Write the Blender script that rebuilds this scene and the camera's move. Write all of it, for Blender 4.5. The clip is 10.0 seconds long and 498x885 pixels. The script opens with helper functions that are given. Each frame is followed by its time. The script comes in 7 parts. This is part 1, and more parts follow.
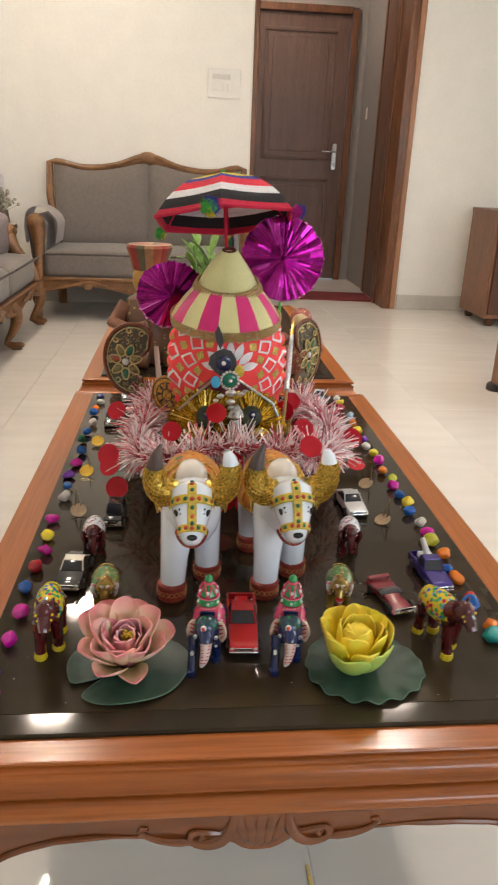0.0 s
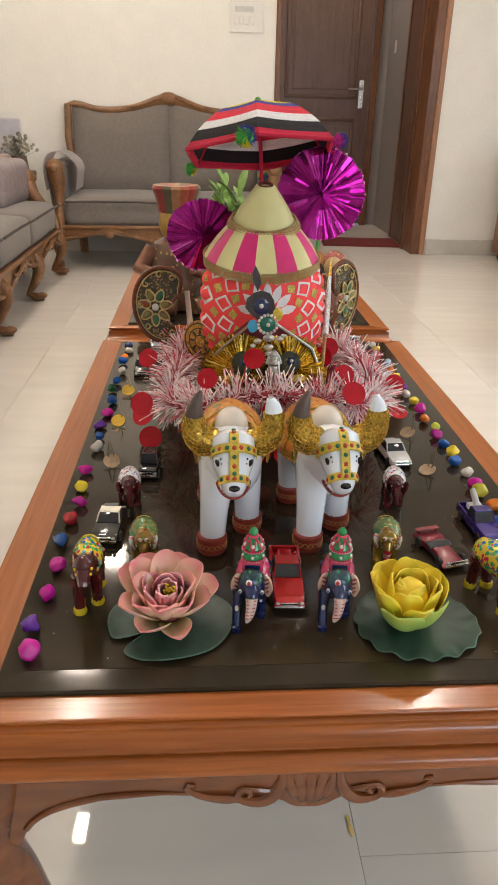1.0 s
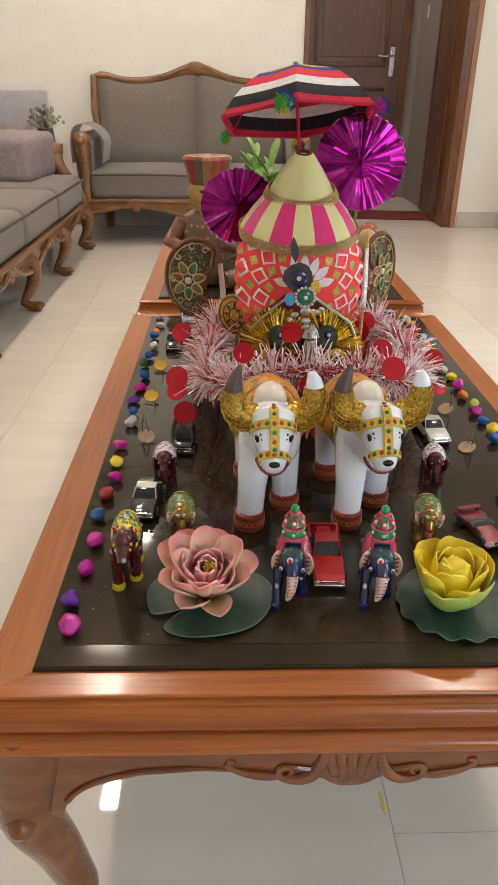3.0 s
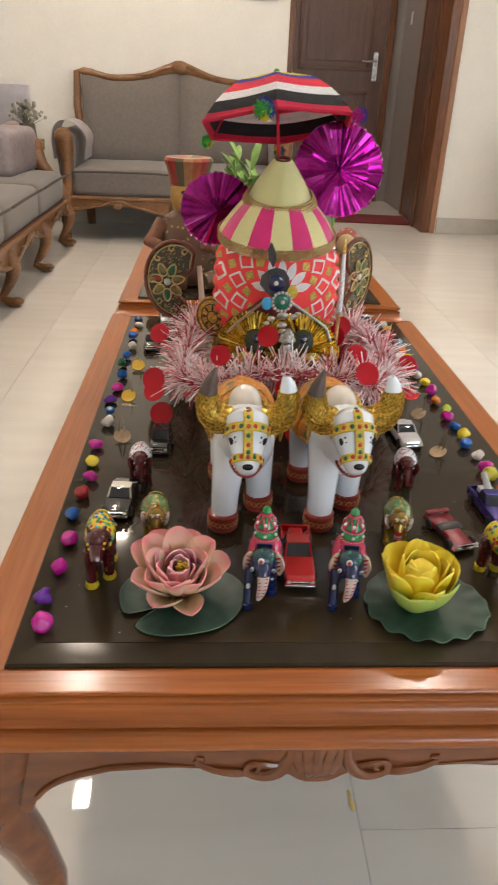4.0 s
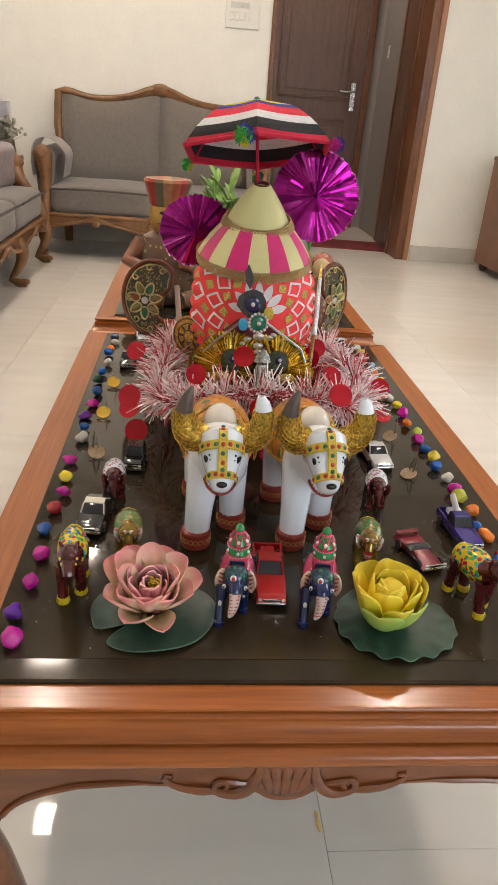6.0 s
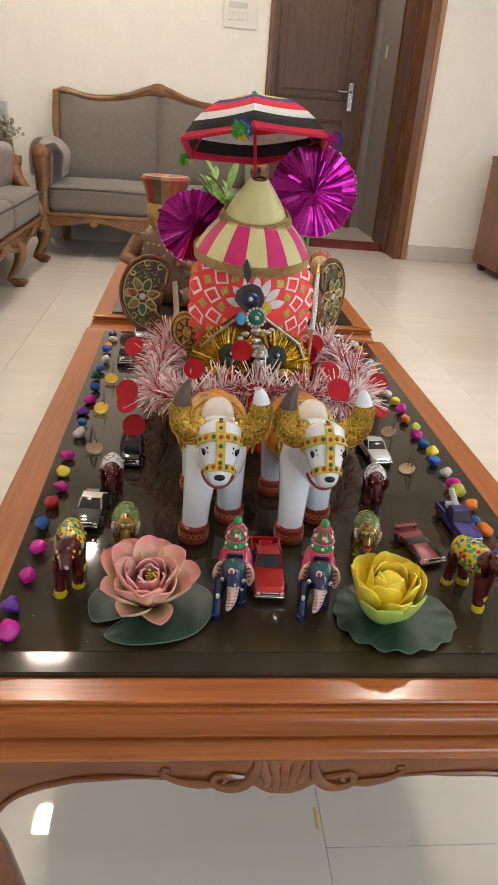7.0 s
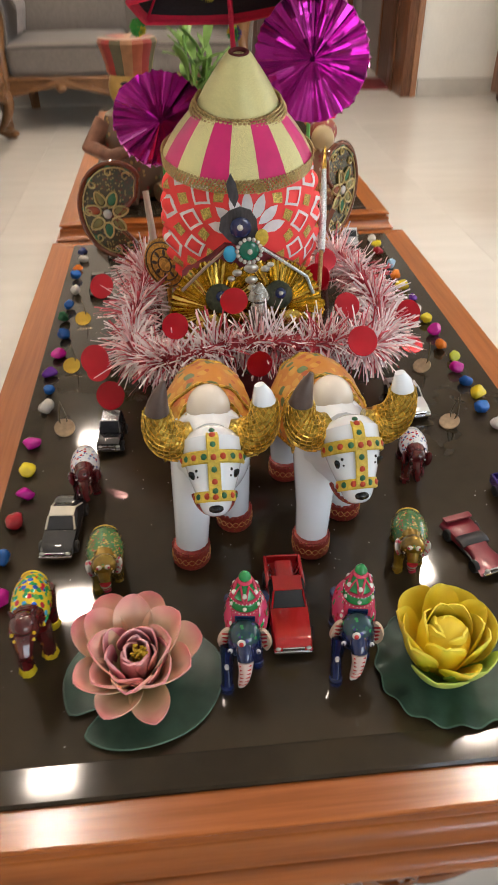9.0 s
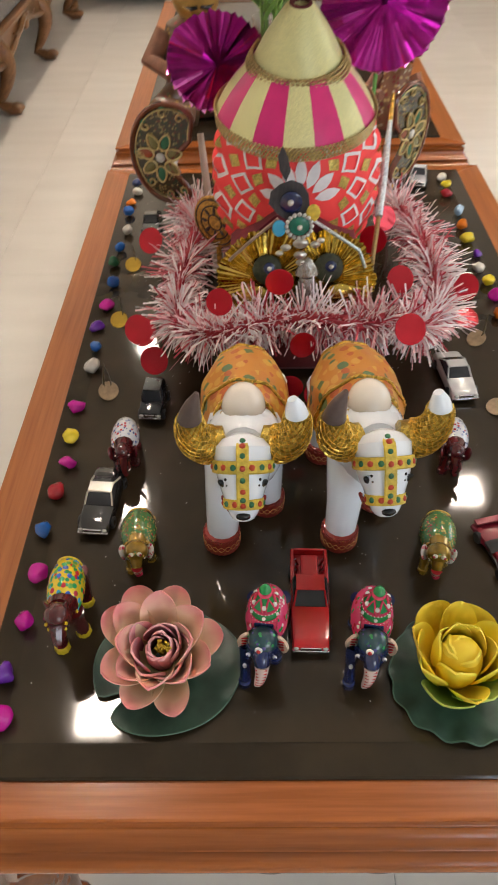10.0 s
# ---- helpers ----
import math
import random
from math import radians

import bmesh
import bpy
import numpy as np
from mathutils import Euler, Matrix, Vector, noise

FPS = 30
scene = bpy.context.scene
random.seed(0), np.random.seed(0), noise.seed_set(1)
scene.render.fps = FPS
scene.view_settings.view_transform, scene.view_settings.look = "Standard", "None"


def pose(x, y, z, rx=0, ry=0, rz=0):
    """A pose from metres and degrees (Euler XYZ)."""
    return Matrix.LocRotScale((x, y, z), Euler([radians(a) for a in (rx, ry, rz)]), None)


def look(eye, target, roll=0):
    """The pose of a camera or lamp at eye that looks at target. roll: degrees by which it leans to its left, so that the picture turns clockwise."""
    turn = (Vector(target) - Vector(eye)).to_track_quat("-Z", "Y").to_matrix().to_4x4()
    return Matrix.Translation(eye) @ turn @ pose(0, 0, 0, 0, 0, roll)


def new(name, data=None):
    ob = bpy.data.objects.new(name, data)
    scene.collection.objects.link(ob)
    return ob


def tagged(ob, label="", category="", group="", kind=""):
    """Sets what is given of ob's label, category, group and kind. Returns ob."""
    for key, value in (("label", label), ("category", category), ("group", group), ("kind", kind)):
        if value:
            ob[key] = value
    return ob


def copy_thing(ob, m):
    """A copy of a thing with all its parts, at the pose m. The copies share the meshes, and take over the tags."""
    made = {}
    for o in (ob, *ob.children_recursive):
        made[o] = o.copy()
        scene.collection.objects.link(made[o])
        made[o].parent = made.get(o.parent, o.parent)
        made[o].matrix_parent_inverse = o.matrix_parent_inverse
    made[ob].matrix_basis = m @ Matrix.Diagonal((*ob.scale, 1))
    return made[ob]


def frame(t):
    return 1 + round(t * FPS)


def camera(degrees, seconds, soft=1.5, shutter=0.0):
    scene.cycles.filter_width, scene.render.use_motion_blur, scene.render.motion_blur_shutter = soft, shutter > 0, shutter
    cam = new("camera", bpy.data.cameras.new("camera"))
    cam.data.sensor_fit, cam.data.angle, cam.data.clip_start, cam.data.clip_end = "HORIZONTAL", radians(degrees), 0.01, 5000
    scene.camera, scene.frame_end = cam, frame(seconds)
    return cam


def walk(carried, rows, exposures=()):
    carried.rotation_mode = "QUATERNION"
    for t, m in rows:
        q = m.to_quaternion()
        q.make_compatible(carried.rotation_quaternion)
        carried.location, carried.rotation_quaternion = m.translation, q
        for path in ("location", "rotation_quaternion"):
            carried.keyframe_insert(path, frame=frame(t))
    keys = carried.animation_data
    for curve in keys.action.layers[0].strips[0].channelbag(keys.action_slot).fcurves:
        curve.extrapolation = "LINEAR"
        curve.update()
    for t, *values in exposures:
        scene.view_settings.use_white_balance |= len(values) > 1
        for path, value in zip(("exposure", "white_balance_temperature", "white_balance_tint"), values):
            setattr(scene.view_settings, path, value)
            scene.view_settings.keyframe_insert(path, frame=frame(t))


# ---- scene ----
cam = camera(39.3, 10.0, soft=1.1, shutter=0.4)
PATH = [
    (0, (0.0324, 0.0963, 0.8523), (0.1989, 1.7694, 0.2088), 2.3),
    (0.5, (0.0180, 0.1197, 0.8361), (0.1296, 1.7748, 0.1377), 1.2),
    (1, (0.0144, 0.1314, 0.8325), (0.1242, 1.7595, 0.0738), 1.3),
    (1.5, (0.0018, 0.1395, 0.8298), (0.0702, 1.7577, 0.0450), 1.0),
    (2, (0.0027, 0.1395, 0.8280), (0.0648, 1.7514, 0.0288), 1.0),
    (2.5, (-0.0027, 0.1431, 0.8262), (0.0459, 1.7523, 0.0207), 0.7),
    (3.8, (0.0036, 0.1386, 0.8271), (0.0630, 1.7370, 0.0009), 1.0),
    (4, (0.0036, 0.1341, 0.8334), (0.1071, 1.7361, 0.0198), 2.5),
    (4.5, (0.0063, 0.1314, 0.8370), (0.1755, 1.7379, 0.0432), 4.4),
    (5, (0.0036, 0.1314, 0.8352), (0.1701, 1.7406, 0.0459), 4.2),
    (5.5, (0.0009, 0.1287, 0.8361), (0.1701, 1.7478, 0.0675), 4.6),
    (7, (0.0027, 0.1251, 0.8271), (0.1782, 1.7469, 0.0666), 4.6),
    (7.5, (-0.0018, 0.1269, 0.8217), (0.1593, 1.7505, 0.0621), 4.8),
    (8, (0.0108, 0.1521, 0.8136), (0.1287, 1.7847, 0.0657), 4.0),
    (8.2, (0.0080, 0.1800, 0.7980), (0.1370, 2.0070, -0.0070), 5.0),
    (8.5, (0.0279, 0.2709, 0.7803), (0.1233, 1.9242, 0.0747), 5.0),
    (8.7, (0.0300, 0.3090, 0.7930), (0.1660, 2.1040, -0.0780), 2.4),
    (8.8, (0.0330, 0.3180, 0.8060), (0.1870, 2.0710, -0.1440), 1.3),
    (9, (0.0288, 0.3339, 0.8496), (0.1656, 1.7766, -0.2178), -0.4),
    (9.2, (0.0250, 0.3350, 0.8870), (0.1730, 1.9070, -0.3400), 0.0),
    (9.5, (0.0405, 0.3429, 0.8901), (0.1251, 1.6839, -0.3069), -0.8),
    (9.8, (0.0470, 0.3630, 0.9110), (0.0680, 1.8260, -0.4520), -1.8),
    (10, (0.0510, 0.3850, 0.9140), (0.0280, 1.8010, -0.4980), -1.2),
]
walk(cam, [(t, look(eye, target, roll)) for t, eye, target, roll in PATH], ((0, 0.0), (8.5, 0.0), (9.2, 0.06), (10, -0.06)))

# world, sky light and exposure
world = bpy.data.worlds.new("world")
scene.world = world
world.use_nodes = True
wt = world.node_tree
sky = wt.nodes.new("ShaderNodeTexSky")
sky.sky_type, sky.sun_disc = "NISHITA", False
sky.sun_elevation, sky.sun_rotation = radians(40), radians(200)
wt.nodes["Background"].inputs["Strength"].default_value = 0.1
wt.links.new(sky.outputs["Color"], wt.nodes["Background"].inputs["Color"])
scene.view_settings.exposure = 0.0


def window_light(name, m, sx, sy, power, colour):
    lamp = bpy.data.lights.new(name, "AREA")
    lamp.shape, lamp.size, lamp.size_y, lamp.energy, lamp.color = "RECTANGLE", sx, sy, power, colour
    ob = new(name, lamp)
    ob.matrix_world = m
    return ob


# daylight in the openings of the east and south windows
window_light("window_daylight", look((3.12, 1.6, 1.45), (0, 1.6, 1.1)), 1.9, 1.3, 26, (0.88, 0.95, 1.0))
window_light("window_daylight", look((1.9, -2.42, 1.45), (0.4, 1, 0.9)), 1.7, 1.3, 34, (0.82, 0.91, 1.0))
PANEL_GLOW = 152.0

# ---- materials ----
def pbr(name, base, rough=0.5, metal=0.0, var=0.12, scale=40.0, bump=0.05, coat=0.0, stretch=(1, 1, 1), other=None, sheen=0.0, spec=0.5, rnd=0.0, detail=4.0):
    """A surface with grain at two scales, slight wear in the gloss and fine relief."""
    m = bpy.data.materials.new(name)
    m.use_nodes = True
    nt = m.node_tree
    N, L = nt.nodes, nt.links
    b = N["Principled BSDF"]
    co = N.new("ShaderNodeTexCoord")
    mp = N.new("ShaderNodeMapping")
    mp.inputs["Scale"].default_value = stretch
    L.new(co.outputs["Object"], mp.inputs["Vector"])
    n1, n2 = N.new("ShaderNodeTexNoise"), N.new("ShaderNodeTexNoise")
    for n, s in ((n1, scale), (n2, scale * 0.13)):
        n.inputs["Scale"].default_value, n.inputs["Detail"].default_value = s, detail
        L.new(mp.outputs["Vector"], n.inputs["Vector"])
    add = N.new("ShaderNodeMath")
    add.operation = "MULTIPLY_ADD"
    add.inputs[1].default_value = 0.5
    L.new(n1.outputs["Fac"], add.inputs[0])
    half = N.new("ShaderNodeMath")
    half.operation = "MULTIPLY"
    half.inputs[1].default_value = 0.5
    L.new(n2.outputs["Fac"], half.inputs[0])
    L.new(half.outputs[0], add.inputs[2])
    ramp = N.new("ShaderNodeValToRGB")
    lo = [c * (1 - var) for c in base]
    hi = list(other) if other else [min(1, c * (1 + var)) for c in base]
    ramp.color_ramp.elements[0].position, ramp.color_ramp.elements[1].position = 0.36, 0.64
    ramp.color_ramp.elements[0].color, ramp.color_ramp.elements[1].color = (*lo, 1), (*hi, 1)
    L.new(add.outputs[0], ramp.inputs["Fac"])
    last = ramp.outputs["Color"]
    if rnd:
        info, hsv = N.new("ShaderNodeObjectInfo"), N.new("ShaderNodeHueSaturation")
        rg = N.new("ShaderNodeMapRange")
        rg.inputs["To Min"].default_value, rg.inputs["To Max"].default_value = 1 - rnd, 1 + rnd
        L.new(info.outputs["Random"], rg.inputs["Value"])
        L.new(rg.outputs["Result"], hsv.inputs["Value"])
        L.new(last, hsv.inputs["Color"])
        last = hsv.outputs["Color"]
    L.new(last, b.inputs["Base Color"])
    rr = N.new("ShaderNodeMapRange")
    rr.inputs["To Min"].default_value, rr.inputs["To Max"].default_value = max(0.01, rough * 0.75), min(1, rough * 1.3)
    L.new(n2.outputs["Fac"], rr.inputs["Value"])
    L.new(rr.outputs["Result"], b.inputs["Roughness"])
    b.inputs["Metallic"].default_value = metal
    b.inputs["Coat Weight"].default_value = coat
    b.inputs["Coat Roughness"].default_value = 0.06
    b.inputs["Sheen Weight"].default_value = sheen
    b.inputs["Specular IOR Level"].default_value = spec
    if bump:
        bp = N.new("ShaderNodeBump")
        bp.inputs["Strength"].default_value, bp.inputs["Distance"].default_value = min(1, bump * 4), 0.002
        L.new(n1.outputs["Fac"], bp.inputs["Height"])
        L.new(bp.outputs["Normal"], b.inputs["Normal"])
    return m


def glitter(name, base, rough=0.3, metal=0.9, scale=500.0, strength=0.8, low=0.55):
    """Foil or glitter: small cells that face slightly different ways."""
    m = bpy.data.materials.new(name)
    m.use_nodes = True
    N, L = m.node_tree.nodes, m.node_tree.links
    b = N["Principled BSDF"]
    co, v = N.new("ShaderNodeTexCoord"), N.new("ShaderNodeTexVoronoi")
    v.inputs["Scale"].default_value = scale
    L.new(co.outputs["Object"], v.inputs["Vector"])
    hsv = N.new("ShaderNodeMix")
    hsv.data_type = "RGBA"
    hsv.inputs["A"].default_value = (*[c * low for c in base], 1)
    hsv.inputs["B"].default_value = (*[min(1, c * 1.35) for c in base], 1)
    sep = N.new("ShaderNodeSeparateColor")
    L.new(v.outputs["Color"], sep.inputs["Color"])
    L.new(sep.outputs["Red"], hsv.inputs["Factor"])
    L.new(hsv.outputs["Result"], b.inputs["Base Color"])
    b.inputs["Metallic"].default_value, b.inputs["Roughness"].default_value = metal, rough
    bp = N.new("ShaderNodeBump")
    bp.inputs["Strength"].default_value, bp.inputs["Distance"].default_value = strength, 0.0015
    L.new(sep.outputs["Green"], bp.inputs["Height"])
    L.new(bp.outputs["Normal"], b.inputs["Normal"])
    return m


def enamel(name, base, spots, scale=220.0, size=0.32, rough=0.18):
    """Glossy painted enamel with small dots of other colours."""
    m = bpy.data.materials.new(name)
    m.use_nodes = True
    N, L = m.node_tree.nodes, m.node_tree.links
    b = N["Principled BSDF"]
    co, v = N.new("ShaderNodeTexCoord"), N.new("ShaderNodeTexVoronoi")
    v.inputs["Scale"].default_value = scale
    L.new(co.outputs["Object"], v.inputs["Vector"])
    sep, ramp = N.new("ShaderNodeSeparateColor"), N.new("ShaderNodeValToRGB")
    L.new(v.outputs["Color"], sep.inputs["Color"])
    ramp.color_ramp.interpolation = "CONSTANT"
    els = ramp.color_ramp.elements
    while len(els) < len(spots):
        els.new(0.5)
    for i, c in enumerate(spots):
        els[i].position, els[i].color = i / len(spots), (*c, 1)
    L.new(sep.outputs["Red"], ramp.inputs["Fac"])
    near = N.new("ShaderNodeMath")
    near.operation = "LESS_THAN"
    near.inputs[1].default_value = size
    L.new(v.outputs["Distance"], near.inputs[0])
    mix = N.new("ShaderNodeMix")
    mix.data_type = "RGBA"
    mix.inputs["A"].default_value = (*base, 1)
    L.new(near.outputs[0], mix.inputs["Factor"])
    L.new(ramp.outputs["Color"], mix.inputs["B"])
    L.new(mix.outputs["Result"], b.inputs["Base Color"])
    b.inputs["Roughness"].default_value = rough
    b.inputs["Coat Weight"].default_value = 0.4
    bp = N.new("ShaderNodeBump")
    bp.inputs["Strength"].default_value, bp.inputs["Distance"].default_value = 0.35, 0.0006
    L.new(near.outputs[0], bp.inputs["Height"])
    L.new(bp.outputs["Normal"], b.inputs["Normal"])
    return m


def stripes(name, base, line, scale):
    """Enamel with slanting painted lines."""
    m = bpy.data.materials.new(name)
    m.use_nodes = True
    N, L = m.node_tree.nodes, m.node_tree.links
    b = N["Principled BSDF"]
    co, w, ramp = N.new("ShaderNodeTexCoord"), N.new("ShaderNodeTexWave"), N.new("ShaderNodeValToRGB")
    w.bands_direction = "Z"
    w.inputs["Scale"].default_value, w.inputs["Distortion"].default_value = scale / 4, 1.5
    L.new(co.outputs["Object"], w.inputs["Vector"])
    els = ramp.color_ramp.elements
    els[0].position, els[1].position = 0.62, 0.72
    els[0].color, els[1].color = (*base, 1), (*line, 1)
    L.new(w.outputs["Fac"], ramp.inputs["Fac"])
    L.new(ramp.outputs["Color"], b.inputs["Base Color"])
    b.inputs["Roughness"].default_value = 0.2
    b.inputs["Coat Weight"].default_value = 0.4
    return m


def glass_mat(name, tint=(1, 1, 1), rough=0.02, film=False):
    m = bpy.data.materials.new(name)
    m.use_nodes = True
    b = m.node_tree.nodes["Principled BSDF"]
    b.inputs["Base Color"].default_value = (*tint, 1)
    b.inputs["Roughness"].default_value = rough
    b.inputs["Transmission Weight"].default_value = 1.0
    b.inputs["IOR"].default_value = 1.05 if film else 1.45
    return m


M_WALL = pbr("wall_paint", (0.84, 0.815, 0.75), 0.6, var=0.03, scale=60, bump=0.02)
M_CEIL = pbr("ceiling_paint", (0.78, 0.76, 0.72), 0.7, var=0.03, scale=40, bump=0.02)
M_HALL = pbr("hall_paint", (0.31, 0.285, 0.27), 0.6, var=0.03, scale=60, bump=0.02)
M_TILE = pbr("vitrified_tile", (0.725, 0.685, 0.625), 0.03, var=0.04, scale=7, bump=0.0, stretch=(0.4, 2.2, 1), other=(0.775, 0.735, 0.675), rnd=0.015)
M_GROUT = pbr("tile_joint", (0.46, 0.42, 0.37), 0.8, scale=200)
M_SKIRT = pbr("skirting_tile", (0.55, 0.52, 0.47), 0.2, var=0.08, scale=12)
M_TABLE = pbr("polished_teak", (0.35, 0.096, 0.018), 0.22, var=0.2, scale=18, bump=0.008, coat=0.08, stretch=(0.6, 16, 16), other=(0.45, 0.130, 0.026))
M_TABLE_Y = pbr("polished_teak_long", (0.34, 0.103, 0.024), 0.30, var=0.18, scale=18, bump=0.010, spec=0.28, stretch=(16, 0.6, 16), other=(0.40, 0.134, 0.036))
# darker than the rails: shade under the tabletop is put into this teak
M_CARVE_SHADED = pbr("carved_teak_shaded", (0.21, 0.058, 0.013), 0.22, var=0.24, scale=14, bump=0.008, coat=0.4, stretch=(1, 5, 5), other=(0.275, 0.078, 0.017))
M_GLASS = pbr("black_glass", (0.039, 0.0270, 0.0152), 0.06, var=0.25, scale=14, bump=0.0, spec=0.44)

M_GLASSB = pbr("satin_black_glass", (0.034, 0.0240, 0.0140), 0.08, var=0.25, scale=20, bump=0.0, spec=0.30)


def add_dust(m, scale, size, colour):
    """Sparse pale specks of dust lying on a polished surface."""
    N, L = m.node_tree.nodes, m.node_tree.links
    b = N["Principled BSDF"]
    co, v, sep = N.new("ShaderNodeTexCoord"), N.new("ShaderNodeTexVoronoi"), N.new("ShaderNodeSeparateColor")
    v.inputs["Scale"].default_value = scale
    L.new(co.outputs["Object"], v.inputs["Vector"])
    L.new(v.outputs["Color"], sep.inputs["Color"])
    near, some, both = N.new("ShaderNodeMath"), N.new("ShaderNodeMath"), N.new("ShaderNodeMath")
    near.operation, some.operation, both.operation = "LESS_THAN", "LESS_THAN", "MULTIPLY"
    near.inputs[1].default_value, some.inputs[1].default_value = size, 0.025
    patch, hold = N.new("ShaderNodeTexNoise"), N.new("ShaderNodeMath")
    patch.inputs["Scale"].default_value = 5.0
    hold.operation = "GREATER_THAN"
    hold.inputs[1].default_value = 0.47
    L.new(co.outputs["Object"], patch.inputs["Vector"])
    L.new(patch.outputs["Fac"], hold.inputs[0])
    L.new(v.outputs["Distance"], near.inputs[0])
    L.new(sep.outputs["Red"], some.inputs[0])
    L.new(near.outputs[0], both.inputs[0])
    L.new(some.outputs[0], both.inputs[1])
    all3 = N.new("ShaderNodeMath")
    all3.operation = "MULTIPLY"
    L.new(both.outputs[0], all3.inputs[0])
    L.new(hold.outputs[0], all3.inputs[1])
    for name, value in (("Base Color", colour), ("Roughness", 0.8)):
        old = b.inputs[name].links[0].from_socket
        mix = N.new("ShaderNodeMix")
        if name == "Base Color":
            mix.data_type = "RGBA"
            mix.inputs["B"].default_value = (*value, 1)
        else:
            mix.inputs["B"].default_value = value
        L.new(all3.outputs[0], mix.inputs["Factor"])
        L.new(old, mix.inputs["A"])
        L.new(mix.outputs["Result"], b.inputs[name])


add_dust(M_GLASS, 330.0, 0.18, (0.5, 0.47, 0.42))
M_DOOR = pbr("brown_door", (0.125, 0.064, 0.044), 0.38, var=0.2, scale=18, bump=0.03, stretch=(8, 8, 1), other=(0.16, 0.084, 0.058))
M_FRAMEW = pbr("door_frame_wood", (0.13, 0.05, 0.022), 0.32, var=0.35, scale=16, bump=0.04, stretch=(8, 8, 0.8), other=(0.22, 0.085, 0.035))
M_TRIM = pbr("light_wood_edge", (0.36, 0.17, 0.085), 0.4, var=0.2, scale=20, stretch=(8, 8, 1))
M_STEEL = pbr("brushed_steel", (0.66, 0.65, 0.62), 0.25, metal=1.0, var=0.06, scale=120, stretch=(1, 1, 8))
M_CHROME = pbr("chrome", (0.8, 0.8, 0.82), 0.08, metal=1.0, var=0.04)
M_SOFAW = pbr("sofa_walnut", (0.20, 0.085, 0.030), 0.3, var=0.25, scale=30, bump=0.06, stretch=(3, 3, 3), other=(0.27, 0.125, 0.047), coat=0.25)
M_FABRIC = pbr("grey_fabric", (0.185, 0.157, 0.135), 0.9, var=0.16, scale=420, bump=0.22, sheen=0.3)
M_PIPING = pbr("dark_piping", (0.07, 0.06, 0.055), 0.85, scale=300, bump=0.1)
M_BLANKET = pbr("grey_blanket", (0.62, 0.55, 0.54), 0.95, var=0.2, scale=260, bump=0.35, sheen=0.4)
M_PLASTICW = pbr("switch_plastic", (0.78, 0.76, 0.70), 0.35, var=0.02)
M_CABINET = pbr("cabinet_wood", (0.20, 0.085, 0.042), 0.35, var=0.25, scale=14, bump=0.03, stretch=(6, 6, 1), other=(0.27, 0.12, 0.06))
M_CABDARK = pbr("cabinet_dark", (0.09, 0.035, 0.016), 0.35, var=0.25, scale=14, stretch=(6, 6, 1))
M_MAT = pbr("red_doormat", (0.16, 0.018, 0.02), 0.95, var=0.4, scale=160, bump=0.4)
M_CLEAR = glass_mat("clear_film", (0.97, 0.97, 1.0), 0.04, film=True)


def glow(name, colour, strength):
    m = bpy.data.materials.new(name)
    m.use_nodes = True
    b = m.node_tree.nodes["Principled BSDF"]
    b.inputs["Emission Color"].default_value = (*colour, 1)
    b.inputs["Emission Strength"].default_value = strength
    return m


M_PANEL = glow("led_diffuser", (1.0, 0.84, 0.70), PANEL_GLOW)

# toy and ornament surfaces
M_PORC = pbr("white_glaze", (0.82, 0.86, 0.92), 0.10, var=0.03, scale=30, bump=0.01, coat=0.5)
M_GOLDNET = glitter("gold_netting", (0.44, 0.31, 0.06), 0.30, 0.85, 420, 0.5)
M_GOLD = glitter("gold_trim", (0.72, 0.46, 0.09), 0.28, 0.9, 420, 0.9)
M_GOLDFOIL = pbr("gold_foil", (0.68, 0.44, 0.08), 0.18, metal=1.0, var=0.3, scale=60, bump=0.06)
M_HORNTIP = pbr("brown_horn", (0.10, 0.065, 0.055), 0.35, var=0.3, scale=80)
M_CLOTHO = enamel("orange_brocade", (0.56, 0.22, 0.025), [(0.62, 0.34, 0.05), (0.46, 0.10, 0.02), (0.10, 0.16, 0.06), (0.62, 0.32, 0.05), (0.55, 0.20, 0.03)], 110, 0.55, 0.5)
M_MAROON = enamel("maroon_brocade", (0.30, 0.022, 0.013), [(0.33, 0.026, 0.014), (0.36, 0.18, 0.03), (0.12, 0.005, 0.005), (0.15, 0.007, 0.007)], 520, 0.3, 0.6)
M_YELLOW = pbr("yellow_band", (0.62, 0.44, 0.05), 0.5, var=0.25, scale=300, bump=0.1)
M_DOTRED = pbr("red_dot", (0.48, 0.05, 0.015), 0.4, scale=300)
M_DOTGREEN = pbr("green_dot", (0.02, 0.13, 0.055), 0.4, scale=300)
M_BLACK = pbr("black_paint", (0.012, 0.012, 0.012), 0.25, scale=100)
M_CREAMG = glitter("cream_glitter", (0.74, 0.68, 0.32), 0.40, 0.12, 2400, 0.7, 0.80)
M_PINKSAT = pbr("pink_satin", (0.62, 0.012, 0.155), 0.36, var=0.12, scale=70, bump=0.02, sheen=0.15)
M_LACE = glitter("gold_lace", (0.52, 0.37, 0.16), 0.32, 0.7, 900, 0.8)
M_REDPAPER = pbr("red_lantern_paper", (1.0, 0.054, 0.054), 0.55, var=0.06, scale=80, bump=0.03)
M_WHITELINE = pbr("white_outline", (0.80, 0.72, 0.74), 0.6, scale=100)
M_GOLDGLIT = glitter("gold_glitter", (0.62, 0.44, 0.12), 0.35, 0.8, 900, 1.0)
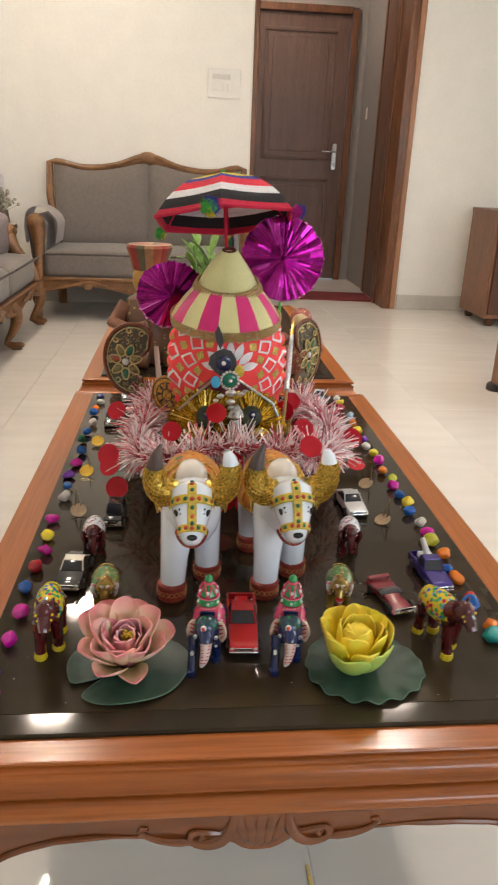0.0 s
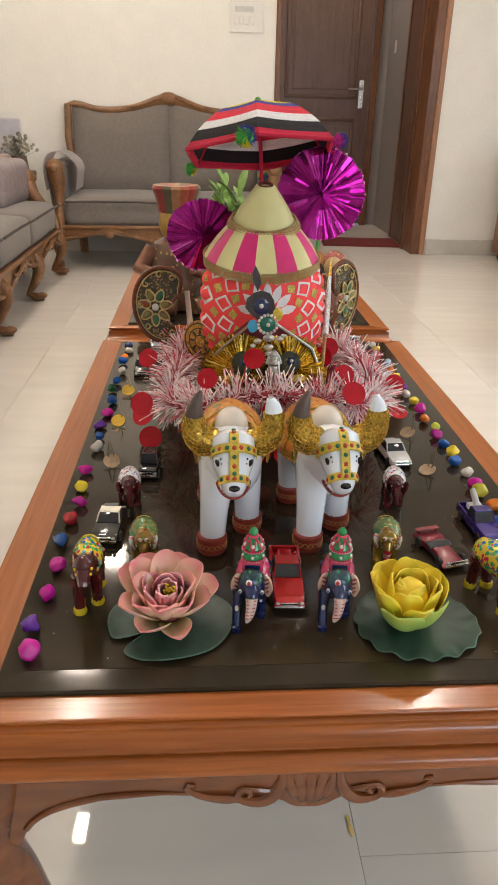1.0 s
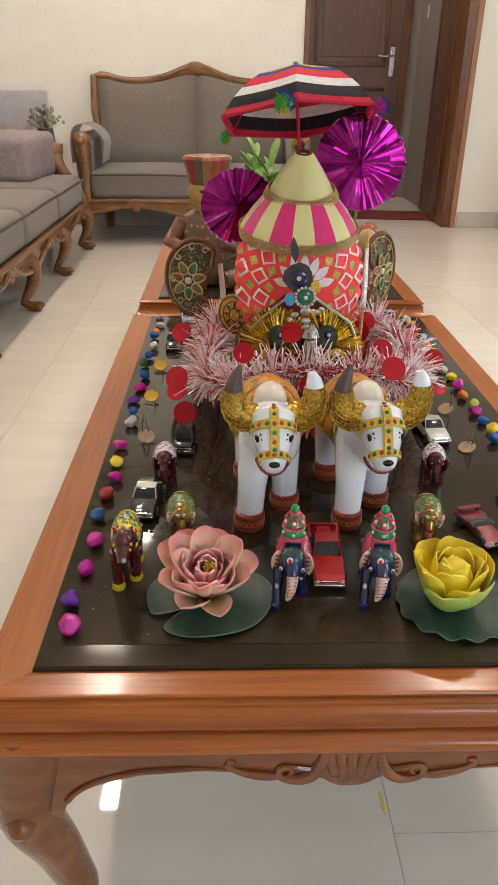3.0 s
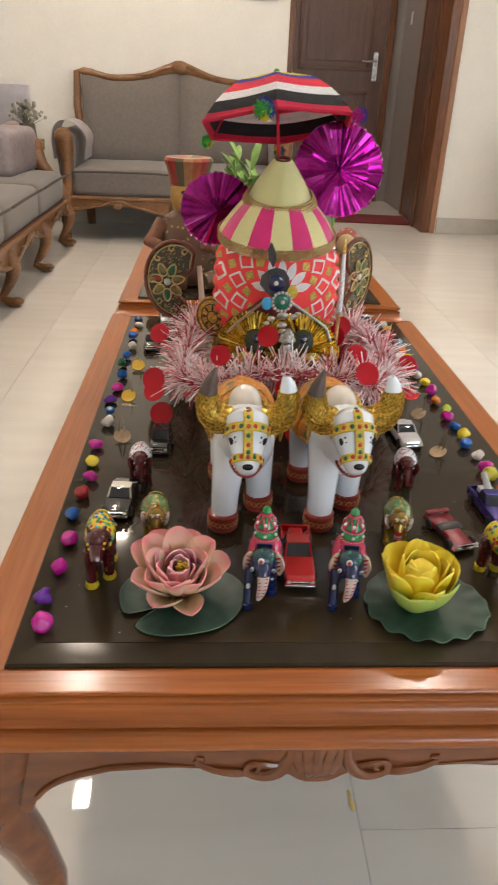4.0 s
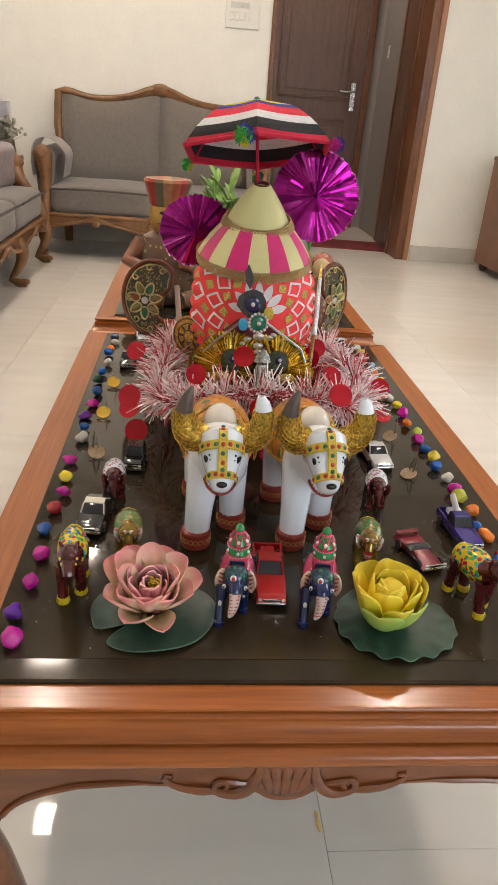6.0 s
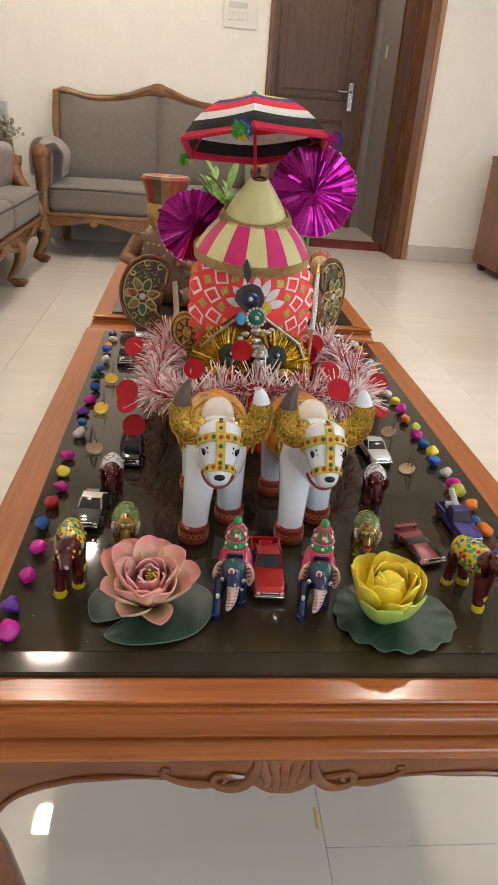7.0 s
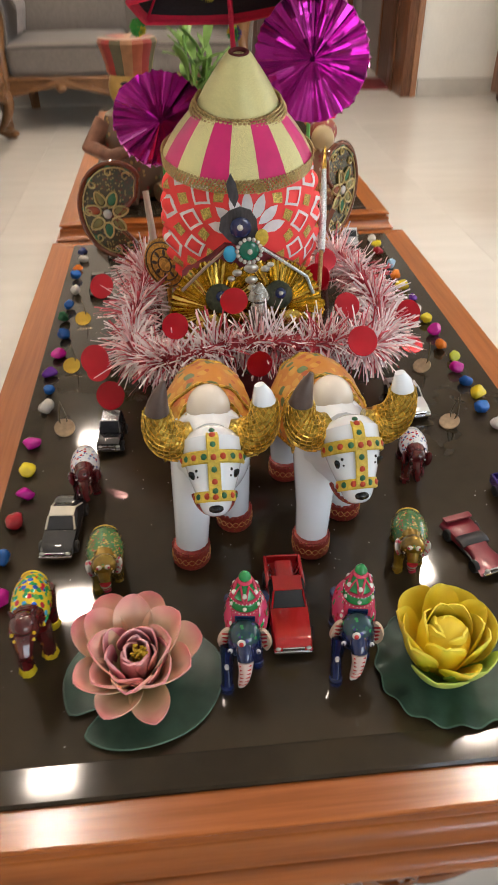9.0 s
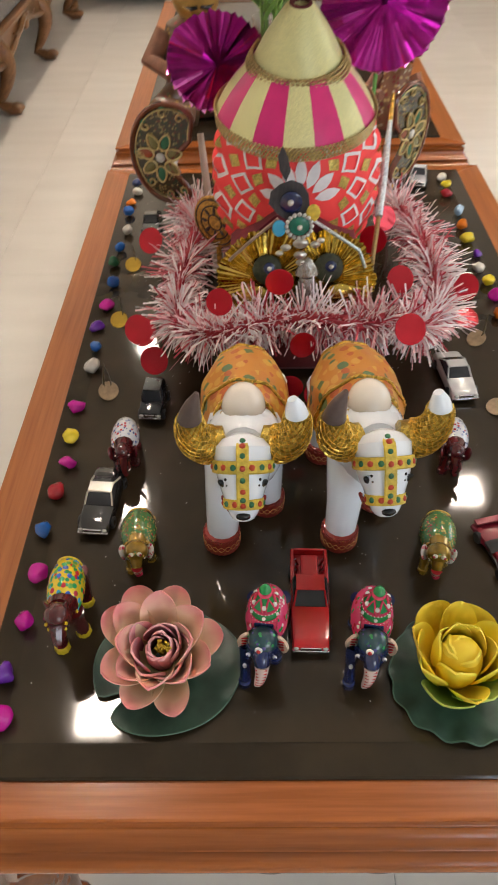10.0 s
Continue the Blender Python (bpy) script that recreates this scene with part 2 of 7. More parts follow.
M_SILVERCORD = glitter("silver_cord", (0.66, 0.74, 0.82), 0.35, 0.4, 900, 0.8)
M_FOILP = pbr("magenta_foil", (0.64, 0.11, 0.51), 0.10, metal=0.92, var=0.1, scale=40, bump=0.05, other=(0.74, 0.20, 0.63), coat=1.0)
M_STRING = {}
for nm, c in (("red", (0.62, 0.012, 0.055)), ("black", (0.012, 0.010, 0.012)), ("white", (0.82, 0.80, 0.80)), ("scarlet", (0.74, 0.02, 0.05)), ("blue", (0.04, 0.04, 0.30)), ("yellow", (0.70, 0.56, 0.02))):
    M_STRING[nm] = pbr("wool_" + nm, c, 0.85, var=0.2, scale=700, bump=0.25, stretch=(0.3, 0.3, 3))
M_TINSELCORE = pbr("red_tinsel_core", (0.35, 0.01, 0.02), 0.4, scale=100)
M_SEQUIN = pbr("red_sequin", (0.50, 0.008, 0.02), 0.14, metal=0.35, var=0.15, scale=60, bump=0.02)
M_GREENROD = pbr("green_rod", (0.10, 0.42, 0.08), 0.4)
M_LEAFPAD = pbr("lotus_leaf", (0.018, 0.052, 0.036), 0.45, var=0.35, scale=60, bump=0.05, other=(0.035, 0.085, 0.058))
M_PLANT = pbr("plant_leaf", (0.20, 0.36, 0.07), 0.45, var=0.3, scale=40, bump=0.04)
M_STAMEN = pbr("yellow_stamen", (0.55, 0.36, 0.02), 0.7, scale=200)
M_TYRE = pbr("black_tyre", (0.015, 0.015, 0.015), 0.6, scale=200)
M_CARGLASS = pbr("tinted_toy_glass", (0.03, 0.03, 0.035), 0.08, scale=50)
M_DARKMETAL = pbr("dark_base", (0.06, 0.06, 0.065), 0.35, metal=0.6, scale=100)
M_PEARL = pbr("pearl_beads", (0.62, 0.60, 0.55), 0.2, metal=0.3, scale=200)
M_SILVER = pbr("aged_silver", (0.50, 0.48, 0.44), 0.28, metal=0.9, var=0.3, scale=200, bump=0.1)
M_GREENGEM = pbr("green_gem", (0.01, 0.16, 0.10), 0.1, coat=0.5)
M_CYAN = pbr("sky_blue_petal", (0.05, 0.38, 0.62), 0.4)
M_FEATHER = pbr("grey_feather", (0.05, 0.045, 0.05), 0.5, var=0.4, scale=120, stretch=(4, 1, 1))
M_GREENFEATH = pbr("dark_green_feather", (0.034, 0.036, 0.014), 0.4, metal=0.3, var=0.6, scale=300, bump=0.2)
M_DARKRED = pbr("dark_red_felt", (0.12, 0.012, 0.012), 0.8, var=0.2, scale=200)
M_CARDEDGE = pbr("brown_card_edge", (0.34, 0.22, 0.17), 0.6, var=0.2, scale=120)
M_NAVY = pbr("navy_enamel", (0.006, 0.014, 0.075), 0.10, coat=0.8)


def gradient_petal(name, c0, c1, c2):
    """A soft foam petal whose colour runs from its base to its rim, by the height of the petal's own mesh."""
    m = bpy.data.materials.new(name)
    m.use_nodes = True
    N, L = m.node_tree.nodes, m.node_tree.links
    b = N["Principled BSDF"]
    uv, ramp, sep = N.new("ShaderNodeTexCoord"), N.new("ShaderNodeValToRGB"), N.new("ShaderNodeSeparateXYZ")
    L.new(uv.outputs["UV"], sep.inputs["Vector"])
    nz = N.new("ShaderNodeTexNoise")
    nz.inputs["Scale"].default_value = 70
    L.new(uv.outputs["Object"], nz.inputs["Vector"])
    ma = N.new("ShaderNodeMath")
    ma.operation = "MULTIPLY_ADD"
    ma.inputs[1].default_value, ma.inputs[2].default_value = 0.30, -0.15
    L.new(nz.outputs["Fac"], ma.inputs[0])
    ad = N.new("ShaderNodeMath")
    L.new(ma.outputs[0], ad.inputs[0])
    L.new(sep.outputs["Y"], ad.inputs[1])
    els = ramp.color_ramp.elements
    els.new(0.5)
    for e, p, c in zip(els, (0.12, 0.70, 1.02), (c0, c1, c2)):
        e.position, e.color = p, (*c, 1)
    L.new(ad.outputs[0], ramp.inputs["Fac"])
    L.new(ramp.outputs["Color"], b.inputs["Base Color"])
    b.inputs["Roughness"].default_value = 0.55
    b.inputs["Subsurface Weight"].default_value = 0.12
    b.inputs["Subsurface Radius"].default_value = (0.01, 0.004, 0.003)
    b.inputs["Subsurface Scale"].default_value = 0.3
    return m


M_PETALP = gradient_petal("pink_petal", (0.60, 0.56, 0.22), (0.90, 0.64, 0.48), (0.84, 0.30, 0.31))
# deep mauve base, darkened further to hold the shade of the flower's hollow
M_PETALI = gradient_petal("mauve_petal", (0.14, 0.015, 0.02), (0.66, 0.26, 0.29), (0.84, 0.44, 0.47))
M_PETALY = gradient_petal("yellow_petal", (0.80, 0.56, 0.03), (0.90, 0.71, 0.05), (0.92, 0.75, 0.09))
M_PETALG = gradient_petal("green_petal", (0.26, 0.46, 0.10), (0.42, 0.62, 0.13), (0.55, 0.66, 0.13))


def tinsel_mat():
    m = bpy.data.materials.new("tinsel_strands")
    m.use_nodes = True
    N, L = m.node_tree.nodes, m.node_tree.links
    b = N["Principled BSDF"]
    geo, ramp = N.new("ShaderNodeNewGeometry"), N.new("ShaderNodeValToRGB")
    ramp.color_ramp.interpolation = "CONSTANT"
    els = ramp.color_ramp.elements
    for p in (0.3, 0.6, 0.8):
        els.new(p)
    for e, p, c in zip(els, (0, 0.52, 0.78, 0.92, 1.0), ((0.97, 0.88, 0.88), (0.88, 0.56, 0.58), (0.62, 0.09, 0.12), (0.40, 0.015, 0.035), (0.8, 0.7, 0.7))):
        e.position, e.color = p, (*c, 1)
    L.new(geo.outputs["Random Per Island"], ramp.inputs["Fac"])
    L.new(ramp.outputs["Color"], b.inputs["Base Color"])
    b.inputs["Roughness"].default_value, b.inputs["Metallic"].default_value = 0.35, 0.10
    return m


M_TINSEL = tinsel_mat()
STONE = {}
for nm, c in (("white", (0.62, 0.58, 0.52)), ("yellow", (0.72, 0.56, 0.02)), ("red", (0.36, 0.012, 0.02)), ("sky", (0.28, 0.44, 0.58)), ("orange", (0.72, 0.18, 0.01)), ("purple", (0.11, 0.015, 0.28)), ("magenta", (0.52, 0.006, 0.28)),
              ("lime", (0.50, 0.55, 0.05)), ("blue", (0.012, 0.10, 0.38)), ("olive", (0.46, 0.44, 0.03)), ("teal", (0.01, 0.28, 0.25)), ("navy", (0.015, 0.025, 0.12)), ("green", (0.02, 0.12, 0.05))):
    STONE[nm] = pbr("painted_stone_" + nm, c, 0.16, var=0.15, scale=160, bump=0.04, coat=0.25)

# ---- builders ----
def mesh_from(name, bm, mats, smooth=True):
    me = bpy.data.meshes.new(name)
    soft = [smooth and not f.tag for f in bm.faces]
    bmesh.ops.recalc_face_normals(bm, faces=bm.faces)
    bm.to_mesh(me)
    bm.free()
    for m in mats if isinstance(mats, (list, tuple)) else [mats]:
        me.materials.append(m)
    if smooth:
        me.set_sharp_from_angle(angle=radians(38))
    me.polygons.foreach_set("use_smooth", soft)
    return me


def part(name, bm, material, parent, label="", smooth=True):
    ob = new(name, mesh_from(name, bm, material, smooth))
    ob.parent = parent
    if label:
        tagged(ob, label)
    return ob


def thing(name, m, label, category, group="", kind=""):
    ob = new(name)
    ob.empty_display_size = 0.05
    ob.matrix_world = m
    return tagged(ob, label, category, group, kind)


def solid(name, bm, material, m, label, category, group="", kind="", smooth=True):
    ob = new(name, mesh_from(name, bm, material, smooth))
    ob.matrix_world = m
    return tagged(ob, label, category, group, kind)


def box(bm, cx, cy, cz, sx, sy, sz, bevel=0.0, seg=2, mat=0, m=None):
    """A box about a centre, with rounded edges."""
    n0 = len(bm.faces)
    g = bmesh.ops.create_cube(bm, size=1.0)
    bmesh.ops.scale(bm, vec=(sx, sy, sz), verts=g["verts"])
    if bevel:
        es = list({e for v in g["verts"] for e in v.link_edges})
        r = bmesh.ops.bevel(bm, geom=es, offset=bevel, segments=seg, affect="EDGES", profile=0.5)
        vs = list({v for f in r["faces"] for v in f.verts} | {v for v in g["verts"] if v.is_valid})
    else:
        vs = g["verts"]
    mm = Matrix.Translation((cx, cy, cz))
    bmesh.ops.transform(bm, matrix=(m @ mm) if m else mm, verts=vs)
    bm.faces.ensure_lookup_table()
    mine = bm.faces[n0:]
    for f in mine:
        f.material_index = mat
    for f in sorted(mine, key=lambda f: -f.calc_area())[:6]:
        f.tag = True
    return bm


def ball(bm, c, r, mat=0, rot=None, u=14, v=9):
    n0 = len(bm.faces)
    r = r if isinstance(r, (tuple, list)) else (r, r, r)
    m = Matrix.Translation(c) @ (rot.to_4x4() if rot else Matrix()) @ Matrix.Diagonal((*r, 1))
    bmesh.ops.create_uvsphere(bm, u_segments=u, v_segments=v, radius=1.0, matrix=m)
    bm.faces.ensure_lookup_table()
    for f in bm.faces[n0:]:
        f.material_index = mat
    return bm


def tube(bm, pts, radii, seg=10, mat=0, flat=1.0, caps=True):
    """A round limb along points, with a radius at each."""
    pts = [Vector(p) for p in pts]
    if not isinstance(radii, (list, tuple)):
        radii = [radii] * len(pts)
    rings, up = [], Vector((0.13, 0.31, 0.94))
    for i, p in enumerate(pts):
        d = (pts[min(i + 1, len(pts) - 1)] - pts[max(i - 1, 0)]).normalized()
        if abs(d.dot(up)) > 0.97:
            up = Vector((0.94, 0.13, 0.31))
        a = d.cross(up).normalized()
        b = a.cross(d).normalized()
        up = b
        rings.append([bm.verts.new(p + radii[i] * (math.cos(k * math.tau / seg) * a + flat * math.sin(k * math.tau / seg) * b)) for k in range(seg)])
    fs = []
    for r0, r1 in zip(rings, rings[1:]):
        for k in range(seg):
            fs.append(bm.faces.new((r0[k], r0[(k + 1) % seg], r1[(k + 1) % seg], r1[k])))
    if caps:
        fs.append(bm.faces.new(rings[0][::-1]))
        fs.append(bm.faces.new(rings[-1]))
    for f in fs:
        f.material_index = mat
    return bm


def lathe(bm, prof, seg=24, mat=0, c=(0, 0, 0), squash=(1, 1)):
    """A turned shape about z from (radius, height) pairs."""
    rings = []
    for r, z in prof:
        rings.append([bm.verts.new((c[0] + squash[0] * r * math.cos(k * math.tau / seg), c[1] + squash[1] * r * math.sin(k * math.tau / seg), c[2] + z)) for k in range(seg)])
    fs = []
    for r0, r1 in zip(rings, rings[1:]):
        for k in range(seg):
            fs.append(bm.faces.new((r0[k], r0[(k + 1) % seg], r1[(k + 1) % seg], r1[k])))
    if prof[0][0] > 1e-5:
        fs.append(bm.faces.new(rings[0][::-1]))
    if prof[-1][0] > 1e-5:
        fs.append(bm.faces.new(rings[-1]))
    bmesh.ops.remove_doubles(bm, verts=[v for rg in (rings[0], rings[-1]) for v in rg], dist=1e-6)
    for f in fs:
        if f.is_valid:
            f.material_index = mat
    return bm


def slab(bm, outline, y0, y1, mat=0, m=None):
    """An outline in x and z, made thick from y0 to y1."""
    f = [bm.verts.new((x, y0, z)) for x, z in outline]
    b = [bm.verts.new((x, y1, z)) for x, z in outline]
    fs = [bm.faces.new(f), bm.faces.new(b[::-1])]
    n = len(outline)
    for i in range(n):
        fs.append(bm.faces.new((f[i], b[i], b[(i + 1) % n], f[(i + 1) % n])))
    for q in fs:
        q.material_index = mat
    if m:
        bmesh.ops.transform(bm, matrix=m, verts=f + b)
    return bm


def bez(p0, p1, p2, p3, n=10):
    out = []
    for i in range(n + 1):
        t = i / n
        out.append(tuple((1 - t) ** 3 * a + 3 * (1 - t) ** 2 * t * b + 3 * (1 - t) * t * t * c + t ** 3 * d for a, b, c, d in zip(p0, p1, p2, p3)))
    return out


def soft_box(sx, sy, sz, puff=0.1, r=0.03, n=6):
    """A padded cushion: a rounded box whose broad sides swell."""
    bm = bmesh.new()
    box(bm, 0, 0, 0, sx, sy, sz, bevel=min(r, sx / 3, sy / 3, sz / 3), seg=3)
    for f in bm.faces:
        f.tag = False
    bmesh.ops.subdivide_edges(bm, edges=[e for e in bm.edges if e.calc_length() > 0.12], cuts=n, use_grid_fill=True)
    for v in bm.verts:
        u = [max(0, 1 - (2 * a / s) ** 2) for a, s in zip(v.co, (sx, sy, sz))]
        v.co.z += math.copysign(puff * sz * u[0] * u[1], v.co.z)
        v.co += 0.004 * Vector(noise.noise_vector(v.co * 9))
    return bm

# ---- the room ----
W0, W1, S0, N0, CEIL = -1.75, 3.2, -2.5, 5.0, 2.7
OL, OR, OH = 0.482, 1.440, 2.2          # opening to the hall
HALL = 6.48


def wall(name, x0, y0, x1, y1, z0=0.0, z1=CEIL, mat=None, label="cream painted plaster wall"):
    bm = bmesh.new()
    box(bm, (x0 + x1) / 2, (y0 + y1) / 2, (z0 + z1) / 2, abs(x1 - x0), abs(y1 - y0), z1 - z0)
    return solid(name, bm, mat or M_WALL, Matrix(), label, "wall", kind="structure", smooth=False)


wall("wall_north_1", W0 - 0.2, N0, OL, N0 + 0.15)
wall("wall_north_2", OR + 0.05, N0, W1 + 0.2, N0 + 0.15)
wall("wall_north_3", OL, N0, OR + 0.05, N0 + 0.15, OH, CEIL)
wall("wall_west", W0 - 0.2, S0, W0, N0)
wall("wall_east_1", W1, S0, W1 + 0.2, 0.6)
wall("wall_east_2", W1, 2.6, W1 + 0.2, N0)
wall("wall_east_3", W1, 0.6, W1 + 0.2, 2.6, 0, 0.75)
wall("wall_east_4", W1, 0.6, W1 + 0.2, 2.6, 2.15, CEIL)
wall("wall_south_1", W0 - 0.2, S0 - 0.2, 1.0, S0)
wall("wall_south_2", 2.8, S0 - 0.2, W1 + 0.2, S0)
wall("wall_south_3", 1.0, S0 - 0.2, 2.8, S0, 0, 0.75)
wall("wall_south_4", 1.0, S0 - 0.2, 2.8, S0, 2.15, CEIL)
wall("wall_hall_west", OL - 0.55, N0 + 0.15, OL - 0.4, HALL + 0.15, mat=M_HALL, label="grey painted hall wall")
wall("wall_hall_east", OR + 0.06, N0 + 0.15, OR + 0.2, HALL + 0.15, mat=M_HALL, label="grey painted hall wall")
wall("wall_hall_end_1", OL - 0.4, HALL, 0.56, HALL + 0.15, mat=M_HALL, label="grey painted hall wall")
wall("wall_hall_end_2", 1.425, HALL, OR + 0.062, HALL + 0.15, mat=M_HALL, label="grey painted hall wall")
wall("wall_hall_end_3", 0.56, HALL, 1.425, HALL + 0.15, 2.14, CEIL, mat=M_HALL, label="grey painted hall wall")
bm = bmesh.new()
box(bm, 0.72, 2.0, CEIL + 0.06, 5.6, 9.6, 0.12)
solid("ceiling", bm, M_CEIL, Matrix(), "white painted flat plaster ceiling", "ceiling", kind="structure", smooth=False)


def window(name, m, w):
    t = thing(name, m, "closed window with a white frame and clear panes", "window", kind="structure")
    bm = bmesh.new()
    for sx in (-w / 2 + 0.03, 0, w / 2 - 0.03):
        box(bm, sx, 0, 1.45, 0.06, 0.07, 1.39, 0.006)
    for z in (0.78, 2.12):
        box(bm, 0, 0, z, w - 0.12, 0.07, 0.06, 0.006)
    part("window_frame", bm, M_PLASTICW, t)
    for s in (-1, 1):
        bm = bmesh.new()
        box(bm, s * w / 4, 0, 1.45, w / 2 - 0.09, 0.006, 1.28)
        p = part("pane", bm, M_CLEAR, t)
        p.visible_shadow = False


window("window_1", pose(W1 + 0.1, 1.6, 0, 0, 0, 90), 2.0)
window("window_2", pose(1.9, S0 - 0.1, 0), 1.8)

# skirting
for name, x0, x1 in (("skirting_1", W0, OL - 0.05), ("skirting_2", OR + 0.09, W1)):
    bm = bmesh.new()
    box(bm, (x0 + x1) / 2, N0 - 0.006, 0.05, x1 - x0, 0.012, 0.10, 0.003)
    solid(name, bm, M_SKIRT, Matrix(), "beige tile skirting along the wall", "skirting", kind="structure")

# opening to the hall: jambs, edge strips and the door leaf folded back
t = thing("door_frame", pose(0, 0, 0), "brown wooden frame round the open hall doorway", "door frame", kind="structure")
for nm, cx, sx in (("jamb", OR + 0.02, 0.06), ("jamb", OL - 0.015, 0.03)):
    bm = bmesh.new()
    dp = 0.36 if cx > 1 else 0.17
    box(bm, cx, N0 - 0.01 + dp / 2, OH / 2, sx, dp, OH, 0.006)
    box(bm, cx - math.copysign(0.012, cx - 1), N0 + 0.62 * dp, OH / 2, sx, 0.05, OH, 0.005)
    part(nm, bm, M_FRAMEW, t)
bm = bmesh.new()
box(bm, (OL + OR) / 2, N0 + 0.075, OH + 0.02, OR - OL + 0.1, 0.166, 0.05, 0.006)
part("head", bm, M_FRAMEW, t)
for cx, w in ((OR + 0.065, 0.035), (OL - 0.024, 0.012)):
    bm = bmesh.new()
    box(bm, cx, N0 - 0.008, OH / 2, w, 0.016, OH, 0.004)
    part("edge_strip", bm, M_TRIM if cx > 1 else M_FRAMEW, t, "light brown wooden edge strip" if cx > 1 else "")


def panel_door(name, m, w, h, label, handle_x=None):
    """A door leaf with stiles, rails and raised panels; it stands along x, its face to -y."""
    t = thing(name, m, label, "door", kind="structure")
    bm = bmesh.new()
    box(bm, 0, 0.02, h / 2, w, 0.034, h, 0.003)
    part("leaf", bm, M_DOOR, t)
    for z0, z1 in ((0.16, 0.83), (1.0, h - 0.12)):
        bm = bmesh.new()
        iw = w - 0.24
        for z in (z0, z1):
            box(bm, 0, 0.002, z, iw + 0.03, 0.016, 0.03, 0.006)
        for s in (-1, 1):
            box(bm, s * iw / 2, 0.002, (z0 + z1) / 2, 0.03, 0.015, z1 - z0 - 0.03, 0.006)
        box(bm, 0, 0.004, (z0 + z1) / 2, iw - 0.10, 0.012, z1 - z0 - 0.10, 0.005)
        part("panel", bm, M_DOOR, t)
    if handle_x is not None:
        bm = bmesh.new()
        box(bm, handle_x, -0.004, 1.02, 0.042, 0.010, 0.21, 0.004)
        ball(bm, (handle_x, -0.010, 0.96), (0.008, 0.004, 0.012))
        hd = part("handle_plate", bm, M_STEEL, t, "brushed steel handle plate")
        bm = bmesh.new()
        tube(bm, [(handle_x, -0.01, 1.060), (handle_x, -0.045, 1.060), (handle_x - 0.02, -0.055, 1.061), (handle_x - 0.07, -0.055, 1.055), (handle_x - 0.115, -0.05, 1.058)], [0.009, 0.009, 0.009, 0.0085, 0.007])
        part("lever", bm, M_STEEL, hd)
    return t


panel_door("door_1", pose(0.96, HALL - 0.02, 0.008), 0.8, 2.075, "closed brown panelled wooden door at the hall's end", 0.335)
t = thing("door_frame", pose(0, 0, 0), "brown wooden frame round the closed hall door", "door frame", kind="structure")
for cx in (0.535, 1.392):
    bm = bmesh.new()
    box(bm, cx, HALL - 0.01, 1.06, 0.055, 0.08, 2.12, 0.006)
    part("jamb", bm, M_FRAMEW, t)
bm = bmesh.new()
box(bm, 0.963, HALL - 0.01, 2.112, 0.80, 0.078, 0.055, 0.006)
part("head", bm, M_FRAMEW, t)
t = thing("door_2", pose(OR + 0.018, 5.56, 0.008, 0, 0, -90), "plain dark brown door leaf folded back in the hall", "door", kind="structure")
bm = bmesh.new()
box(bm, 0, 0.02, 1.05, 0.36, 0.034, 2.1, 0.003)
part("leaf", bm, M_DOOR, t)
bm = bmesh.new()
box(bm, -0.155, 0.0, 1.05, 0.035, 0.012, 2.09, 0.004)
part("stop_bead", bm, M_FRAMEW, t)

# switches
def switch_plate(m, w, h, n, label):
    t = thing("switch_board", m, label, "switch")
    bm = bmesh.new()
    box(bm, 0, -0.006, 0, w, 0.012, h, 0.004)
    part("plate", bm, M_PLASTICW, t)
    for i in range(n):
        bm = bmesh.new()
        box(bm, (i - (n - 1) / 2) * 0.032 - w * 0.08, -0.014, -h * 0.12, 0.024, 0.007, 0.045, 0.003)
        part("rocker", bm, M_PLASTICW, t)
    bm = bmesh.new()
    box(bm, -w * 0.08, -0.0125, h * 0.22, w * 0.55, 0.003, 0.03, 0.001)
    part("cover_strip", bm, pbr("cover_strip", (0.62, 0.6, 0.55), 0.4), t)


switch_plate(pose(0.272, N0 - 0.001, 1.385), 0.205, 0.168, 4, "cream plastic switch board on the wall")
switch_plate(pose(OR + 0.059, 6.26, 1.36, 0, 0, 90), 0.06, 0.09, 1, "small cream switch on the hall wall")

# floor: a bed and single large tiles on it
bm = bmesh.new()
box(bm, 0.72, 2.0, -0.03, 5.6, 9.6, 0.05)
floor = solid("floor", bm, M_GROUT, Matrix(), "large glossy beige vitrified floor tiles", "floor", kind="structure", smooth=False)
bm = bmesh.new()
box(bm, 0, 0, 0, 0.7994, 0.7994, 0.008, 0.0004, 1)
tile_mesh = mesh_from("tile", bm, M_TILE, False)
for i in range(-3, 4):
    for j in range(-5, 8):
        cx, cy = 0.203 + 0.8 * i + 0.4, 0.693 + 0.8 * j + 0.4 + (0.4 if i % 2 else 0)
        if cy < S0 - 0.3 or cy > 6.7 or cx < W0 - 0.3 or cx > W1 + 0.3:
            continue
        o = new("tile", tile_mesh)
        o.parent = floor
        o.matrix_world = pose(cx, cy, -0.004, 0, 0, 180 if (i + j) % 2 else 0)

# a paint mark beside a joint
bm = bmesh.new()
slab(bm, [(-0.0012, -0.016), (0.0022, -0.013), (0.0030, -0.004), (0.0018, 0.003), (0.0032, 0.010), (0.0012, 0.017), (-0.0018, 0.014), (-0.0010, 0.004), (-0.0030, -0.005)], -0.0004, 0.0004, 0, pose(0, 0, 0, -90))
solid("paint_mark", bm, pbr("yellow_paint_mark", (0.72, 0.52, 0.16), 0.5, var=0.3, scale=300), pose(0.1975, 0.734, 0.0006, 0, 0, 4), "small pale yellow paint mark on the floor tile", "paint mark")

